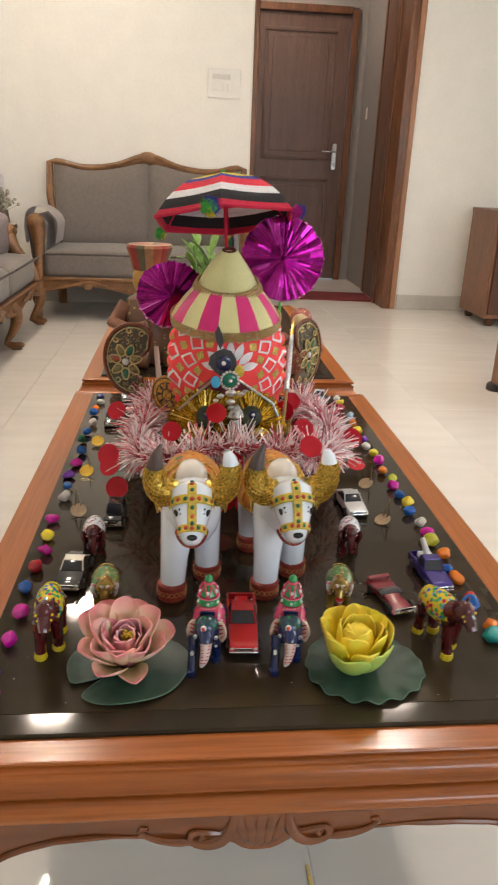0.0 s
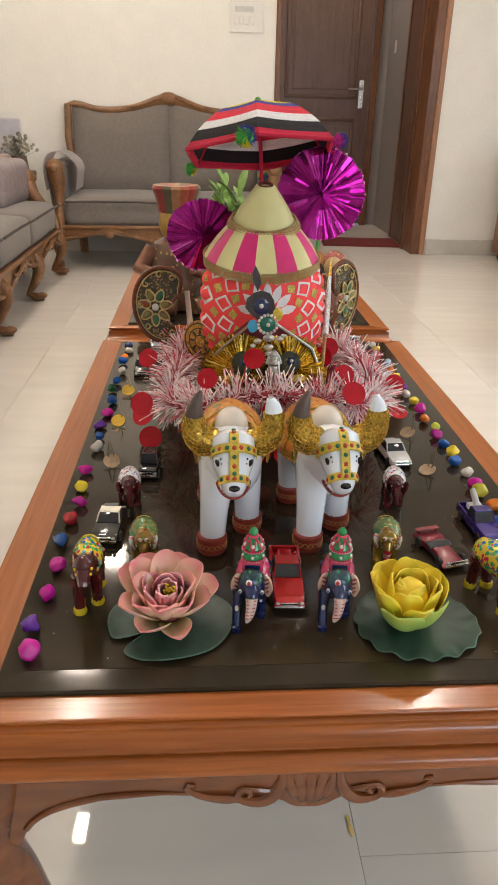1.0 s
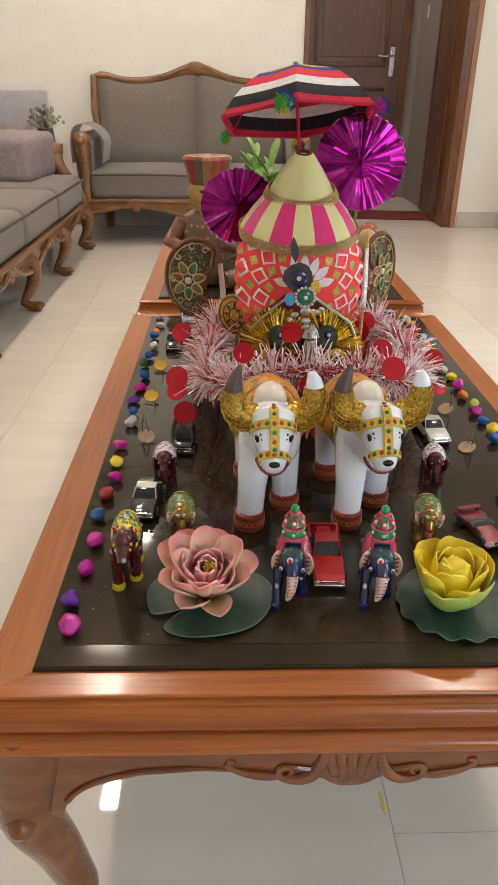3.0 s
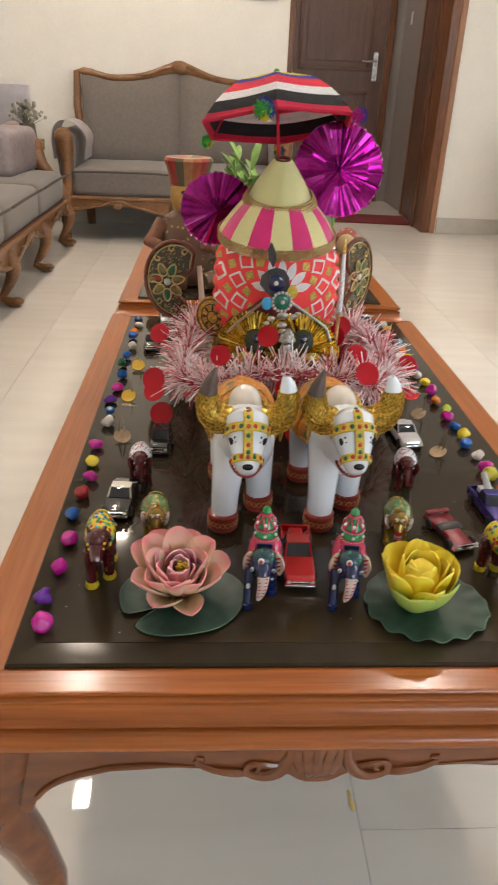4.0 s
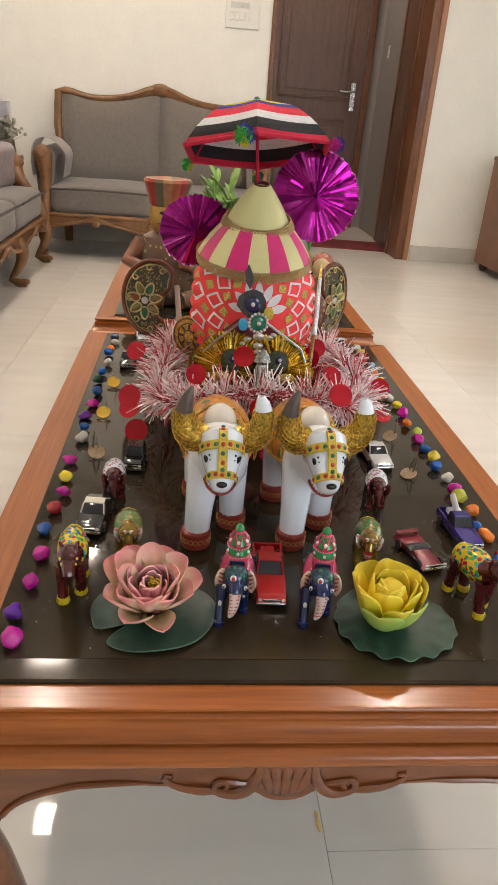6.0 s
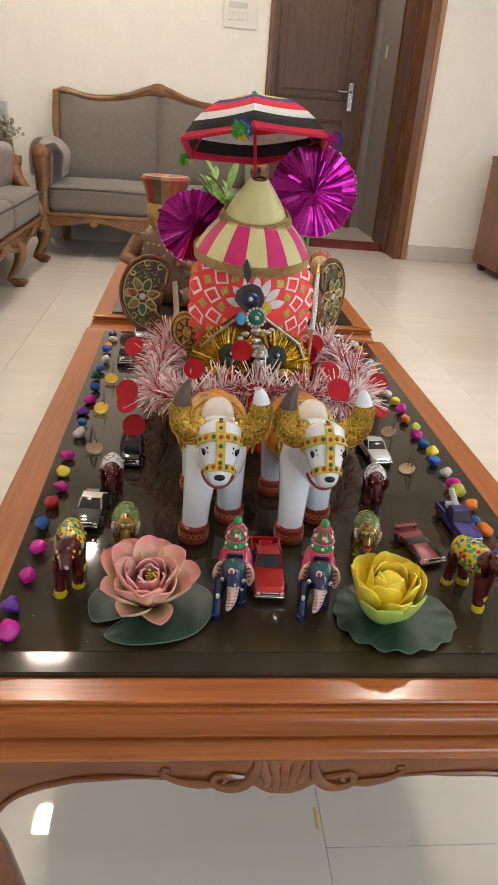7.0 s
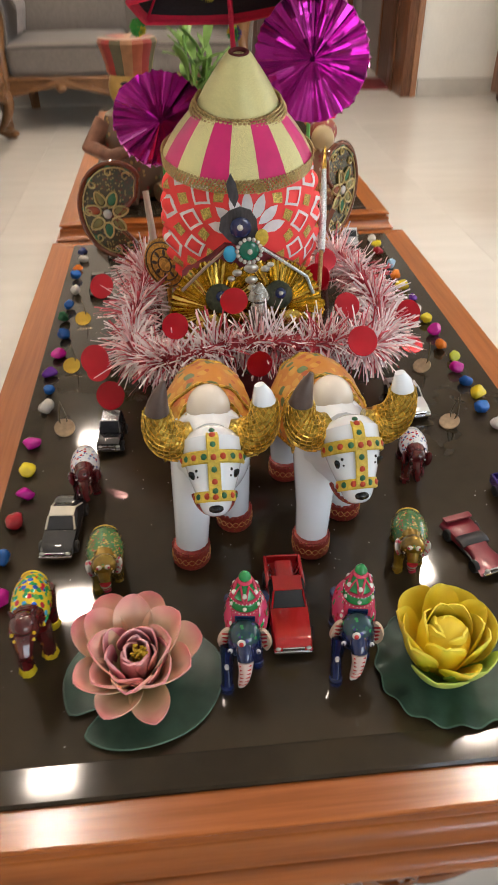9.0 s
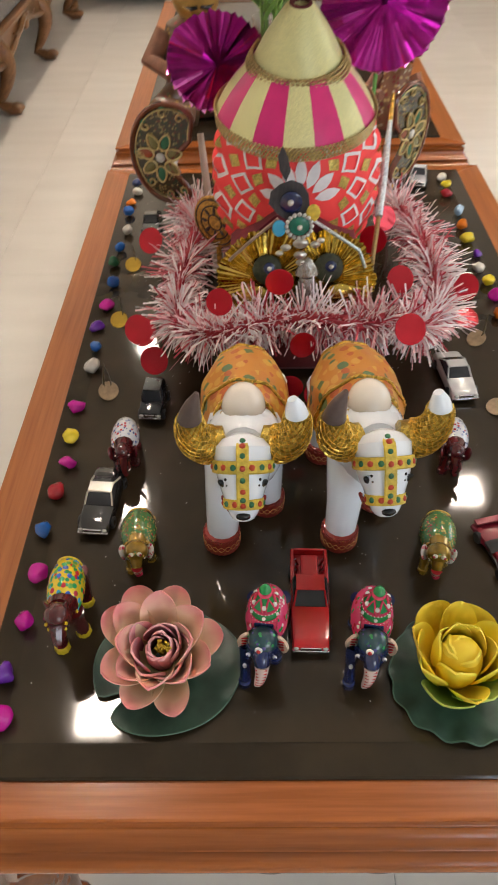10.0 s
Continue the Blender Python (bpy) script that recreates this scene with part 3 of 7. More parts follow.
# ceiling lights
bm = bmesh.new()
lamp0 = thing("ceiling_light", pose(-0.60, 1.62, CEIL), "small square lit panel light set in the ceiling", "ceiling light", "ceiling lights")
for s in (-1, 1):
    box(bm, s * 0.095, 0, -0.004, 0.02, 0.21, 0.010, 0.002)
    box(bm, 0, s * 0.095, -0.004, 0.17, 0.02, 0.010, 0.002)
part("frame", bm, M_PLASTICW, lamp0)
bm = bmesh.new()
box(bm, 0, 0, -0.003, 0.168, 0.168, 0.004)
part("diffuser", bm, M_PANEL, lamp0)
# the last position is an unseen panel added to brighten the hall
for x, y in ((-0.625, 2.74), (-0.635, 4.12), (1.1, 1.66), (1.13, 2.80), (0.75, 5.75)):
    copy_thing(lamp0, pose(x, y, CEIL))

# doormat
bm = bmesh.new()
box(bm, 0, 0, 0.006, 0.56, 0.36, 0.012, 0.004)
solid("doormat", bm, M_MAT, pose(1.165, 5.46, 0.0, 0, 0, -4), "dark red woven doormat on the hall floor", "doormat")


# ---- sofas ----
def cabriole(h, out=0.05, r=0.035):
    """A curved leg: knee out and forward (-y), ankle in, scrolled foot; its top at z = h."""
    bm = bmesh.new()
    pts = bez((0, 0, h), (0, -out * 1.2, h * 0.8), (0, -out * 0.2, h * 0.35), (0, out * 0.3, h * 0.12), 9) + [(0, -out * 0.25, h * 0.04), (0, -out * 0.75, h * 0.035)]
    rad = [r * (1.15 - 0.72 * min(1, i / 8.0)) for i in range(10)] + [r * 0.62, r * 0.5]
    tube(bm, pts, rad, 10)
    ball(bm, (0, -out * 0.6, r * 0.45), (r * 0.6, r * 0.75, r * 0.45))
    ball(bm, (0, -out * 0.55, h * 0.8), (r * 0.9, r * 0.55, h * 0.16))
    lo = min(v.co.z for v in bm.verts)
    for v in bm.verts:
        v.co.z = (v.co.z - lo) * h / (h - lo) if v.co.z < h else v.co.z
    return bm


def sofa(m, w, seats, label, arm_top=0.545, arm_in=0.0):
    """A carved sofa along x that faces -y; the front rail lies at y = 0."""
    t = thing("sofa", m, label, "sofa")
    d, zs = 0.62, 0.20
    n = 24
    # scalloped front rail with a carved middle
    bm = bmesh.new()
    top = [(w / 2 - w * i / n, zs + 0.055) for i in range(n + 1)]
    low = [(-w / 2 + w * i / n, zs - 0.012 - 0.022 * math.cos(i / n * math.tau * seats) - 0.012 * math.exp(-((i / n - 0.5) * 9) ** 2)) for i in range(n + 1)]
    slab(bm, low + top, 0.0, 0.04)
    tube(bm, [(x, -0.004, z + 0.012) for x, z in low], 0.010, 8)
    tube(bm, [(-w / 2, -0.002, zs + 0.05), (w / 2, -0.002, zs + 0.05)], 0.012, 8)
    for k in range(seats):
        cx = -w / 2 + w * (k + 0.5) / seats
        for s in (-1, 1):
            tube(bm, bez((cx, -0.008, zs + 0.03), (cx + s * 0.05, -0.012, zs + 0.05), (cx + s * 0.10, -0.012, zs - 0.02), (cx + s * 0.16, -0.006, zs + 0.018), 8), [0.012, 0.013, 0.012, 0.011, 0.010, 0.009, 0.008, 0.006, 0.004], 6)
        ball(bm, (cx, -0.006, zs + 0.012), (0.028, 0.014, 0.022))
    part("front_rail", bm, M_SOFAW, t)
    bm = bmesh.new()
    for y, x0, sx, sy in ((d, 0, w, 0.05), (d / 2, -w / 2 + 0.02, 0.04, d - 0.1), (d / 2, w / 2 - 0.02, 0.04, d - 0.1)):
        box(bm, x0, y, zs + 0.02, sx, sy, 0.07, 0.005)
    part("seat_frame", bm, M_SOFAW, t)
    for i in range(seats + 1):
        x = -w / 2 + 0.03 + (w - 0.06) * i / seats
        bm = cabriole(zs + 0.02, 0.07, 0.036)
        bmesh.ops.translate(bm, vec=(x, 0.035, 0), verts=bm.verts)
        part("leg", bm, M_SOFAW, t)
    for x in (-w / 2 + 0.07, w / 2 - 0.07):
        bm = bmesh.new()
        tube(bm, [(x, d, zs + 0.03), (x, d + 0.01, 0.1), (x, d + 0.03, 0.0)], [0.034, 0.03, 0.026], 8)
        part("rear_leg", bm, M_SOFAW, t)
    # seat cushions with piping
    cw = (w - 0.14) / seats
    for k in range(seats):
        cx = -w / 2 + 0.07 + cw * (k + 0.5)
        bm = soft_box(cw - 0.004, d - 0.04, 0.15, 0.10, 0.035)
        bmesh.ops.translate(bm, vec=(cx, d / 2 - 0.015, zs + 0.13), verts=bm.verts)
        c = part("seat_cushion", bm, M_FABRIC, t)
        bm = bmesh.new()
        tube(bm, [(cx - cw / 2 + 0.02, -0.022, zs + 0.188), (cx - cw * 0.25, -0.026, zs + 0.192), (cx, -0.026, zs + 0.193), (cx + cw * 0.25, -0.026, zs + 0.192), (cx + cw / 2 - 0.02, -0.022, zs + 0.188)], 0.006, 6)
        part("piping", bm, M_PIPING, c)
    # back: padded panels inside a carved frame with a raised crest
    def crest(u):
        return 0.866 + 0.060 * math.exp(-(u * 3.8) ** 2) + 0.024 * math.exp(-((abs(u) - 0.93) * 7) ** 2) - 0.008 * math.exp(-((abs(u) - 0.62) * 5) ** 2)
    tilt = lambda z: d - 0.06 + 0.16 * (z - 0.4)
    for k in range(seats):
        a, b = -1 + 2 * k / seats, -1 + 2 * (k + 1) / seats
        bm = bmesh.new()
        nu, nv = 14, 8
        g = {}
        for side in (0, 1):
            for i in range(nu + 1):
                for j in range(nv + 1):
                    u = a + (b - a) * i / nu
                    zt = crest(u) - 0.005
                    z = zs + 0.16 + (zt - zs - 0.16) * j / nv
                    e = max(0, 1 - (2 * i / nu - 1) ** 6) * max(0, 1 - (2 * j / nv - 1) ** 6)
                    y = tilt(z) + (0.03 if side else -0.055 * math.sqrt(e) - 0.005)
                    g[side, i, j] = bm.verts.new((u * (w / 2 - 0.06), y, z))
        for side in (0, 1):
            for i in range(nu):
                for j in range(nv):
                    bm.faces.new((g[side, i, j], g[side, i + 1, j], g[side, i + 1, j + 1], g[side, i, j + 1]))
        for i in range(nu):
            for j in (0, nv):
                bm.faces.new((g[0, i, j], g[0, i + 1, j], g[1, i + 1, j], g[1, i, j]))
        for j in range(nv):
            for i in (0, nu):
                bm.faces.new((g[0, i, j], g[0, i, j + 1], g[1, i, j + 1], g[1, i, j]))
        part("back_cushion", bm, M_FABRIC, t)
    bm = bmesh.new()
    hw = w / 2 - 0.035
    rail = [(-hw + 0.03, tilt(0.45), 0.45), (-hw - 0.005, tilt(0.7), 0.70)] + [(u * hw, tilt(crest(u)), crest(u)) for u in np.linspace(-1, 1, 31)] + [(hw + 0.005, tilt(0.7), 0.70), (hw - 0.03, tilt(0.45), 0.45)]
    tube(bm, rail, [0.020, 0.024] + [0.0215 + 0.014 * math.exp(-(u * 5) ** 2) for u in np.linspace(-1, 1, 31)] + [0.028, 0.022], 10)
    for s in (-1, 1):
        tube(bm, bez((0, tilt(0.95) - 0.02, crest(0) + 0.005), (s * 0.08, tilt(0.95) - 0.03, crest(0) + 0.03), (s * 0.14, tilt(0.9) - 0.03, crest(0.2) - 0.03), (s * 0.26, tilt(0.9) - 0.02, crest(0.4) + 0.012), 9), [0.014, 0.015, 0.016, 0.015, 0.013, 0.012, 0.011, 0.009, 0.007, 0.004], 7)
    ball(bm, (0, tilt(0.95) - 0.024, crest(0) + 0.006), (0.060, 0.022, 0.036))
    part("back_frame", bm, M_SOFAW, t, "carved wooden back frame with a raised crest")
    # arms: padded, with a scrolled wooden front
    for s in (-1, 1):
        x = s * (w / 2 - 0.045)
        bm = bmesh.new()
        prof = [(0.055 * math.cos(a), 0.055 * math.sin(a)) for a in np.linspace(0, math.pi, 9)]
        pr = [(px, arm_top + pz) for px, pz in prof] + [(-0.035, zs + 0.08), (0.035, zs + 0.08)]
        slab(bm, [(x + a, z) for a, z in pr], 0.05 + arm_in, d - 0.02)
        bmesh.ops.bevel(bm, geom=list(bm.edges), offset=0.006, segments=1, affect="EDGES")
        part("arm_pad", bm, M_FABRIC, t)
        bm = bmesh.new()
        tube(bm, bez((x, 0.02, zs), (x, -0.02, zs + 0.16), (x - s * 0.02, 0.05 + arm_in * 0.7, zs + 0.20), (x, 0.02 + arm_in, arm_top + 0.015), 10), [0.034, 0.032, 0.030, 0.028, 0.026, 0.026, 0.028, 0.032, 0.040, 0.046, 0.044], 10)
        ball(bm, (x, 0.012 + arm_in, arm_top + 0.02), (0.05, 0.036, 0.046))
        ball(bm, (x, -0.022 + arm_in, arm_top + 0.02), (0.022, 0.014, 0.022))
        part("arm_front", bm, M_SOFAW, t)
    return t


sofa(pose(-0.207, 4.30, 0), 1.30, 2, "grey upholstered two-seat sofa with a carved wooden frame")
sofa(pose(-0.79, 2.965, 0, 0, 0, 90), 2.50, 4, "long grey upholstered sofa with carved wooden legs", 0.50, 0.13)

# cabinet and low stand on the right
t = thing("cabinet", pose(2.325, 4.62, 0), "low brown wooden cabinet on short feet by the wall", "cabinet")
bm = bmesh.new()
box(bm, 0, 0, 0.37, 0.78, 0.42, 0.64, 0.006)
part("body", bm, M_CABINET, t)
bm = bmesh.new()
box(bm, 0, -0.002, 0.70, 0.785, 0.43, 0.025, 0.004)
part("top", bm, M_CABINET, t)
for s in (-1, 1):
    bm = bmesh.new()
    box(bm, s * 0.19, -0.216, 0.37, 0.365, 0.018, 0.58, 0.004)
    dr = part("door", bm, M_CABDARK, t)
    bm = bmesh.new()
    ball(bm, (s * 0.03, -0.235, 0.42), 0.012)
    part("knob", bm, M_STEEL, dr)
    for y in (-0.17, 0.17):
        bm = bmesh.new()
        lathe(bm, [(0.022, 0), (0.032, 0.02), (0.030, 0.05)], 14, c=(s * 0.33, y, 0))
        part("foot", bm, M_CABDARK, t)

t = thing("low_stand", pose(1.600, 2.780, 0), "low brown wooden stand on dark grey feet", "stand")
bm = bmesh.new()
box(bm, 0, 0, 0.235, 0.42, 0.42, 0.40, 0.005)
part("body", bm, M_CABINET, t)
for sx in (-1, 1):
    for sy in (-1, 1):
        bm = bmesh.new()
        lathe(bm, [(0.030, 0), (0.036, 0.004), (0.034, 0.030), (0.026, 0.036)], 14, c=(sx * 0.195, sy * 0.195, 0))
        part("foot", bm, M_PIPING, t, "dark grey foot")


# ---- the two coffee tables ----
GX0, GX1, GY0, GY1, TOP = -0.162, 0.391, 0.5575, 1.530, 0.414


def coffee_table():
    t = thing("coffee_table", pose(0.1145, 1.04375, 0), "polished brown wooden coffee table with a black glass top", "table", "coffee tables")
    hw, hl = (GX1 - GX0) / 2, (GY1 - GY0) / 2
    bm = bmesh.new()
    box(bm, 0, 0, TOP - 0.005, 2 * hw - 0.055, 2 * hl - 0.055, 0.010)
    part("glass_top", bm, M_GLASS, t, "glossy black glass panel")
    bm = bmesh.new()
    for k in range(4):
        gx, gy = hw - 0.0035, hl - 0.0035
        q = ((-gx, -gy), (gx, -gy), (gx, gy), (-gx, gy))
        p = [q[k], q[(k + 1) % 4]]
        inner = [(math.copysign(abs(x) - 0.0255, x), math.copysign(abs(y) - 0.0255, y)) for x, y in p]
        e = [(math.copysign(abs(x) - 0.0015, x), math.copysign(abs(y) - 0.0015, y)) for x, y in p]
        rows = [[(x, y, TOP - 0.010) for x, y in p], [(x, y, TOP - 0.0032) for x, y in p], [(x, y, TOP - 0.0014) for x, y in e], [(x, y, TOP - 0.0003) for x, y in inner]]
        vs = [[bm.verts.new(c) for c in row] for row in rows]
        for r0, r1 in zip(vs, vs[1:]):
            bm.faces.new((r0[0], r0[1], r1[1], r1[0])).tag = True
    part("glass_border", bm, M_GLASSB, t, "satin black border of the glass")
    # moulded frame: outset from the glass and height
    prof = [(-0.0075, 0.4040), (-0.0065, 0.4075), (-0.0038, 0.4085), (0.0205, 0.4085), (0.0221, 0.4081), (0.0228, 0.4070), (0.0222, 0.4052), (0.0190, 0.4044), (0.0185, 0.4015), (0.0215, 0.4002),
            (0.0228, 0.3990), (0.0230, 0.3972), (0.0222, 0.3958), (0.0222, 0.3940), (0.0228, 0.3915), (0.0242, 0.3888), (0.0268, 0.3864), (0.0302, 0.3848), (0.0326, 0.3842), (0.0336, 0.3831), (0.0330, 0.3816), (0.0302, 0.3810), (0.0300, 0.3794),
            (0.0332, 0.3788), (0.0375, 0.3774), (0.0408, 0.3748), (0.0426, 0.3712), (0.0428, 0.3680), (0.0418, 0.3652), (0.0395, 0.3634), (0.0120, 0.3630)]

    def corners(o, z):
        w = float(np.interp(o, (-0.0075, 0.0, 0.0205, 0.0228, 0.043), (-0.0075, 0.0, 0.0345, 0.0368, 0.0500)))     # the side rails are broader on top
        return [(-hw - w, -hl - o), (hw + w, -hl - o), (hw + w, hl + o), (-hw - w, hl + o)]

    for k, (nm, mt) in enumerate((("front_rail", M_TABLE), ("side_rail", M_TABLE_Y), ("rear_rail", M_TABLE), ("side_rail", M_TABLE_Y))):
        bm = bmesh.new()
        rows = []
        for o, z in prof:
            c = corners(o, z)
            a, b = Vector((*c[k], z)), Vector((*c[(k + 1) % 4], z))
            rows.append([bm.verts.new(a.lerp(b, i / 12)) for i in range(13)])
        for j, (r0, r1) in enumerate(zip(rows, rows[1:])):
            for i in range(12):
                bm.faces.new((r0[i], r0[i + 1], r1[i + 1], r1[i])).tag = j in (2, 7)
        part(nm, bm, mt, t)
    # aprons: a scalloped lower edge, a shell in the middle and leafy scrolls
    for k in range(4):
        ln = (2 * hw if k % 2 == 0 else 2 * hl) + 0.05
        mid = -0.0155 if k == 0 else 0.0
        place = pose(0, 0, 0, 0, 0, 90 * k) @ pose(0, -((hl + 0.026) if k % 2 == 0 else (hw + 0.032)), -0.0125)
        far = ln / 2

        def edge(x):
            """Height of the apron's lower edge at x along it."""
            d = abs(x - mid)
            g = far - abs(x)
            mids = float(np.interp(d, (0, 0.010, 0.020, 0.025, 0.032, 0.048, 0.060, 0.075, 0.097, 0.13), (0.3190, 0.3200, 0.3245, 0.3320, 0.3295, 0.3255, 0.3265, 0.3315, 0.3375, 0.3395)))
            ends = float(np.interp(g, (0.0, 0.044, 0.047, 0.052, 0.060, 0.072, 0.088, 0.113, 0.145), (0.286, 0.286, 0.296, 0.306, 0.3155, 0.3235, 0.330, 0.337, 0.3395)))
            return min(mids, ends)
        bm = bmesh.new()
        n = 96
        low = [(-far + ln * i / n, edge(-far + ln * i / n)) for i in range(n + 1)]
        slab(bm, low + [(far, 0.3760), (-far, 0.3760)], 0.0, 0.020)
        bead = [(x, -0.0003, z + 0.0030) for x, z in low if -far + 0.047 < x < mid - 0.10]
        tube(bm, bead, [0.0030 * min(1, 0.15 + 0.12 * abs(q - len(bead))) for q in range(len(bead))], 8)
        bead = [(x, -0.0003, z + 0.0030) for x, z in low if mid + 0.10 < x < far - 0.047]
        tube(bm, bead, [0.0030 * min(1, 0.15 + 0.12 * abs(q - 0)) for q in range(len(bead))], 8)
        bmesh.ops.transform(bm, matrix=place, verts=bm.verts)
        ap = part("apron", bm, M_CARVE_SHADED, t, "carved apron with a shell and scrolls")
        carve = Matrix.Translation((mid, 0.0014, 0)) @ Matrix.Diagonal((1, 0.75, 1, 1))
        for i in range(-2, 3):
            bm = bmesh.new()
            s = (i > 0) - (i < 0)
            tube(bm, bez((i * 0.0098, 0.003, 0.3600), (i * 0.0110, 0.0, 0.350), (i * 0.0050, -0.0015, 0.336), (i * 0.0068, 0.0015, 0.3215 + 0.0016 * i * i), 9),
                 [0.0050, 0.0052, 0.0054, 0.0055, 0.0055, 0.0054, 0.0052, 0.0050, 0.0044, 0.0030], 8)
            bmesh.ops.transform(bm, matrix=place @ carve, verts=bm.verts)
            part("shell_flute", bm, M_CARVE_SHADED, ap)
        for s in (-1, 1):
            bm = bmesh.new()
            big = bez((s * 0.0235, 0.0, 0.3605), (s * 0.0225, -0.003, 0.340), (s * 0.036, -0.005, 0.3245), (s * 0.055, -0.003, 0.3305), 9)
            curl = [(s * (0.0535 + 0.0075 * (1 - a / 9) * math.cos(a - 1.1)), -0.0035, 0.3385 + 0.0080 * (1 - a / 9) * math.sin(a - 1.1)) for a in np.linspace(0.4, 5.6, 14)]
            tube(bm, big + curl, [0.0040, 0.0046, 0.0054, 0.0060, 0.0062, 0.0062, 0.0058, 0.0052, 0.0046, 0.0042] + [0.0038 - 0.00012 * q for q in range(14)], 8)
            tube(bm, bez((s * 0.030, -0.001, 0.3425), (s * 0.036, -0.004, 0.3375), (s * 0.042, -0.004, 0.3445), (s * 0.056, -0.003, 0.3445), 7), [0.001, 0.0022, 0.0028, 0.003, 0.003, 0.0028, 0.0024, 0.0018], 6)
            arm = bez((s * 0.058, -0.002, 0.3315), (s * 0.074, -0.0045, 0.3365), (s * 0.086, -0.0035, 0.3335), (s * 0.099, -0.002, 0.3425), 9)
            tube(bm, arm + [(s * 0.1025, -0.002, 0.3470), (s * 0.1010, -0.0025, 0.3505), (s * 0.0970, -0.0025, 0.3500), (s * 0.0965, -0.001, 0.3470)],
                 [0.0030, 0.0042, 0.0050, 0.0050, 0.0047, 0.0043, 0.0040, 0.0037, 0.0035, 0.0033, 0.0030, 0.0028, 0.0026, 0.0020], 8)
            bmesh.ops.transform(bm, matrix=place @ carve, verts=bm.verts)
            part("scroll", bm, M_CARVE_SHADED, ap)
    for sx in (-1, 1):
        for sy in (-1, 1):
            bm = bmesh.new()
            x0, y0 = sx * (hw - 0.002), sy * (hl - 0.002)
            d = Vector((sx, sy, 0)).normalized()
            pts, rad = [], []
            for i in range(25):
                z = 0.3750 * (1 - i / 24) + 0.014 * i / 24
                off = float(np.interp(z, (0.0, 0.05, 0.12, 0.20, 0.25, 0.28, 0.31, 0.36), (0.004, -0.010, -0.014, 0.004, 0.020, 0.024, 0.018, 0.010)))
                pts.append(Vector((x0, y0, z)) + d * off)
                rad.append(float(np.interp(z, (0.0, 0.04, 0.12, 0.20, 0.28, 0.31, 0.34, 0.36), (0.022, 0.017, 0.018, 0.022, 0.027, 0.031, 0.036, 0.037))))
            tube(bm, pts, rad, 16)
            ball(bm, (x0 - d.x * 0.006, y0 - d.y * 0.006, 0.016), (0.030, 0.030, 0.016))
            for s in (-1, 1):
                q = Vector((-d.y, d.x, 0)) * s
                ball(bm, Vector((x0, y0, 0.278)) + d * 0.038 + q * 0.018, 0.012, u=14, v=10)
            part("leg", bm, M_CARVE_SHADED, t, "cabriole leg with a carved knee")
    return t


table = coffee_table()
copy_thing(table, pose(0.1145, 1.04375 + 1.1085, 0))


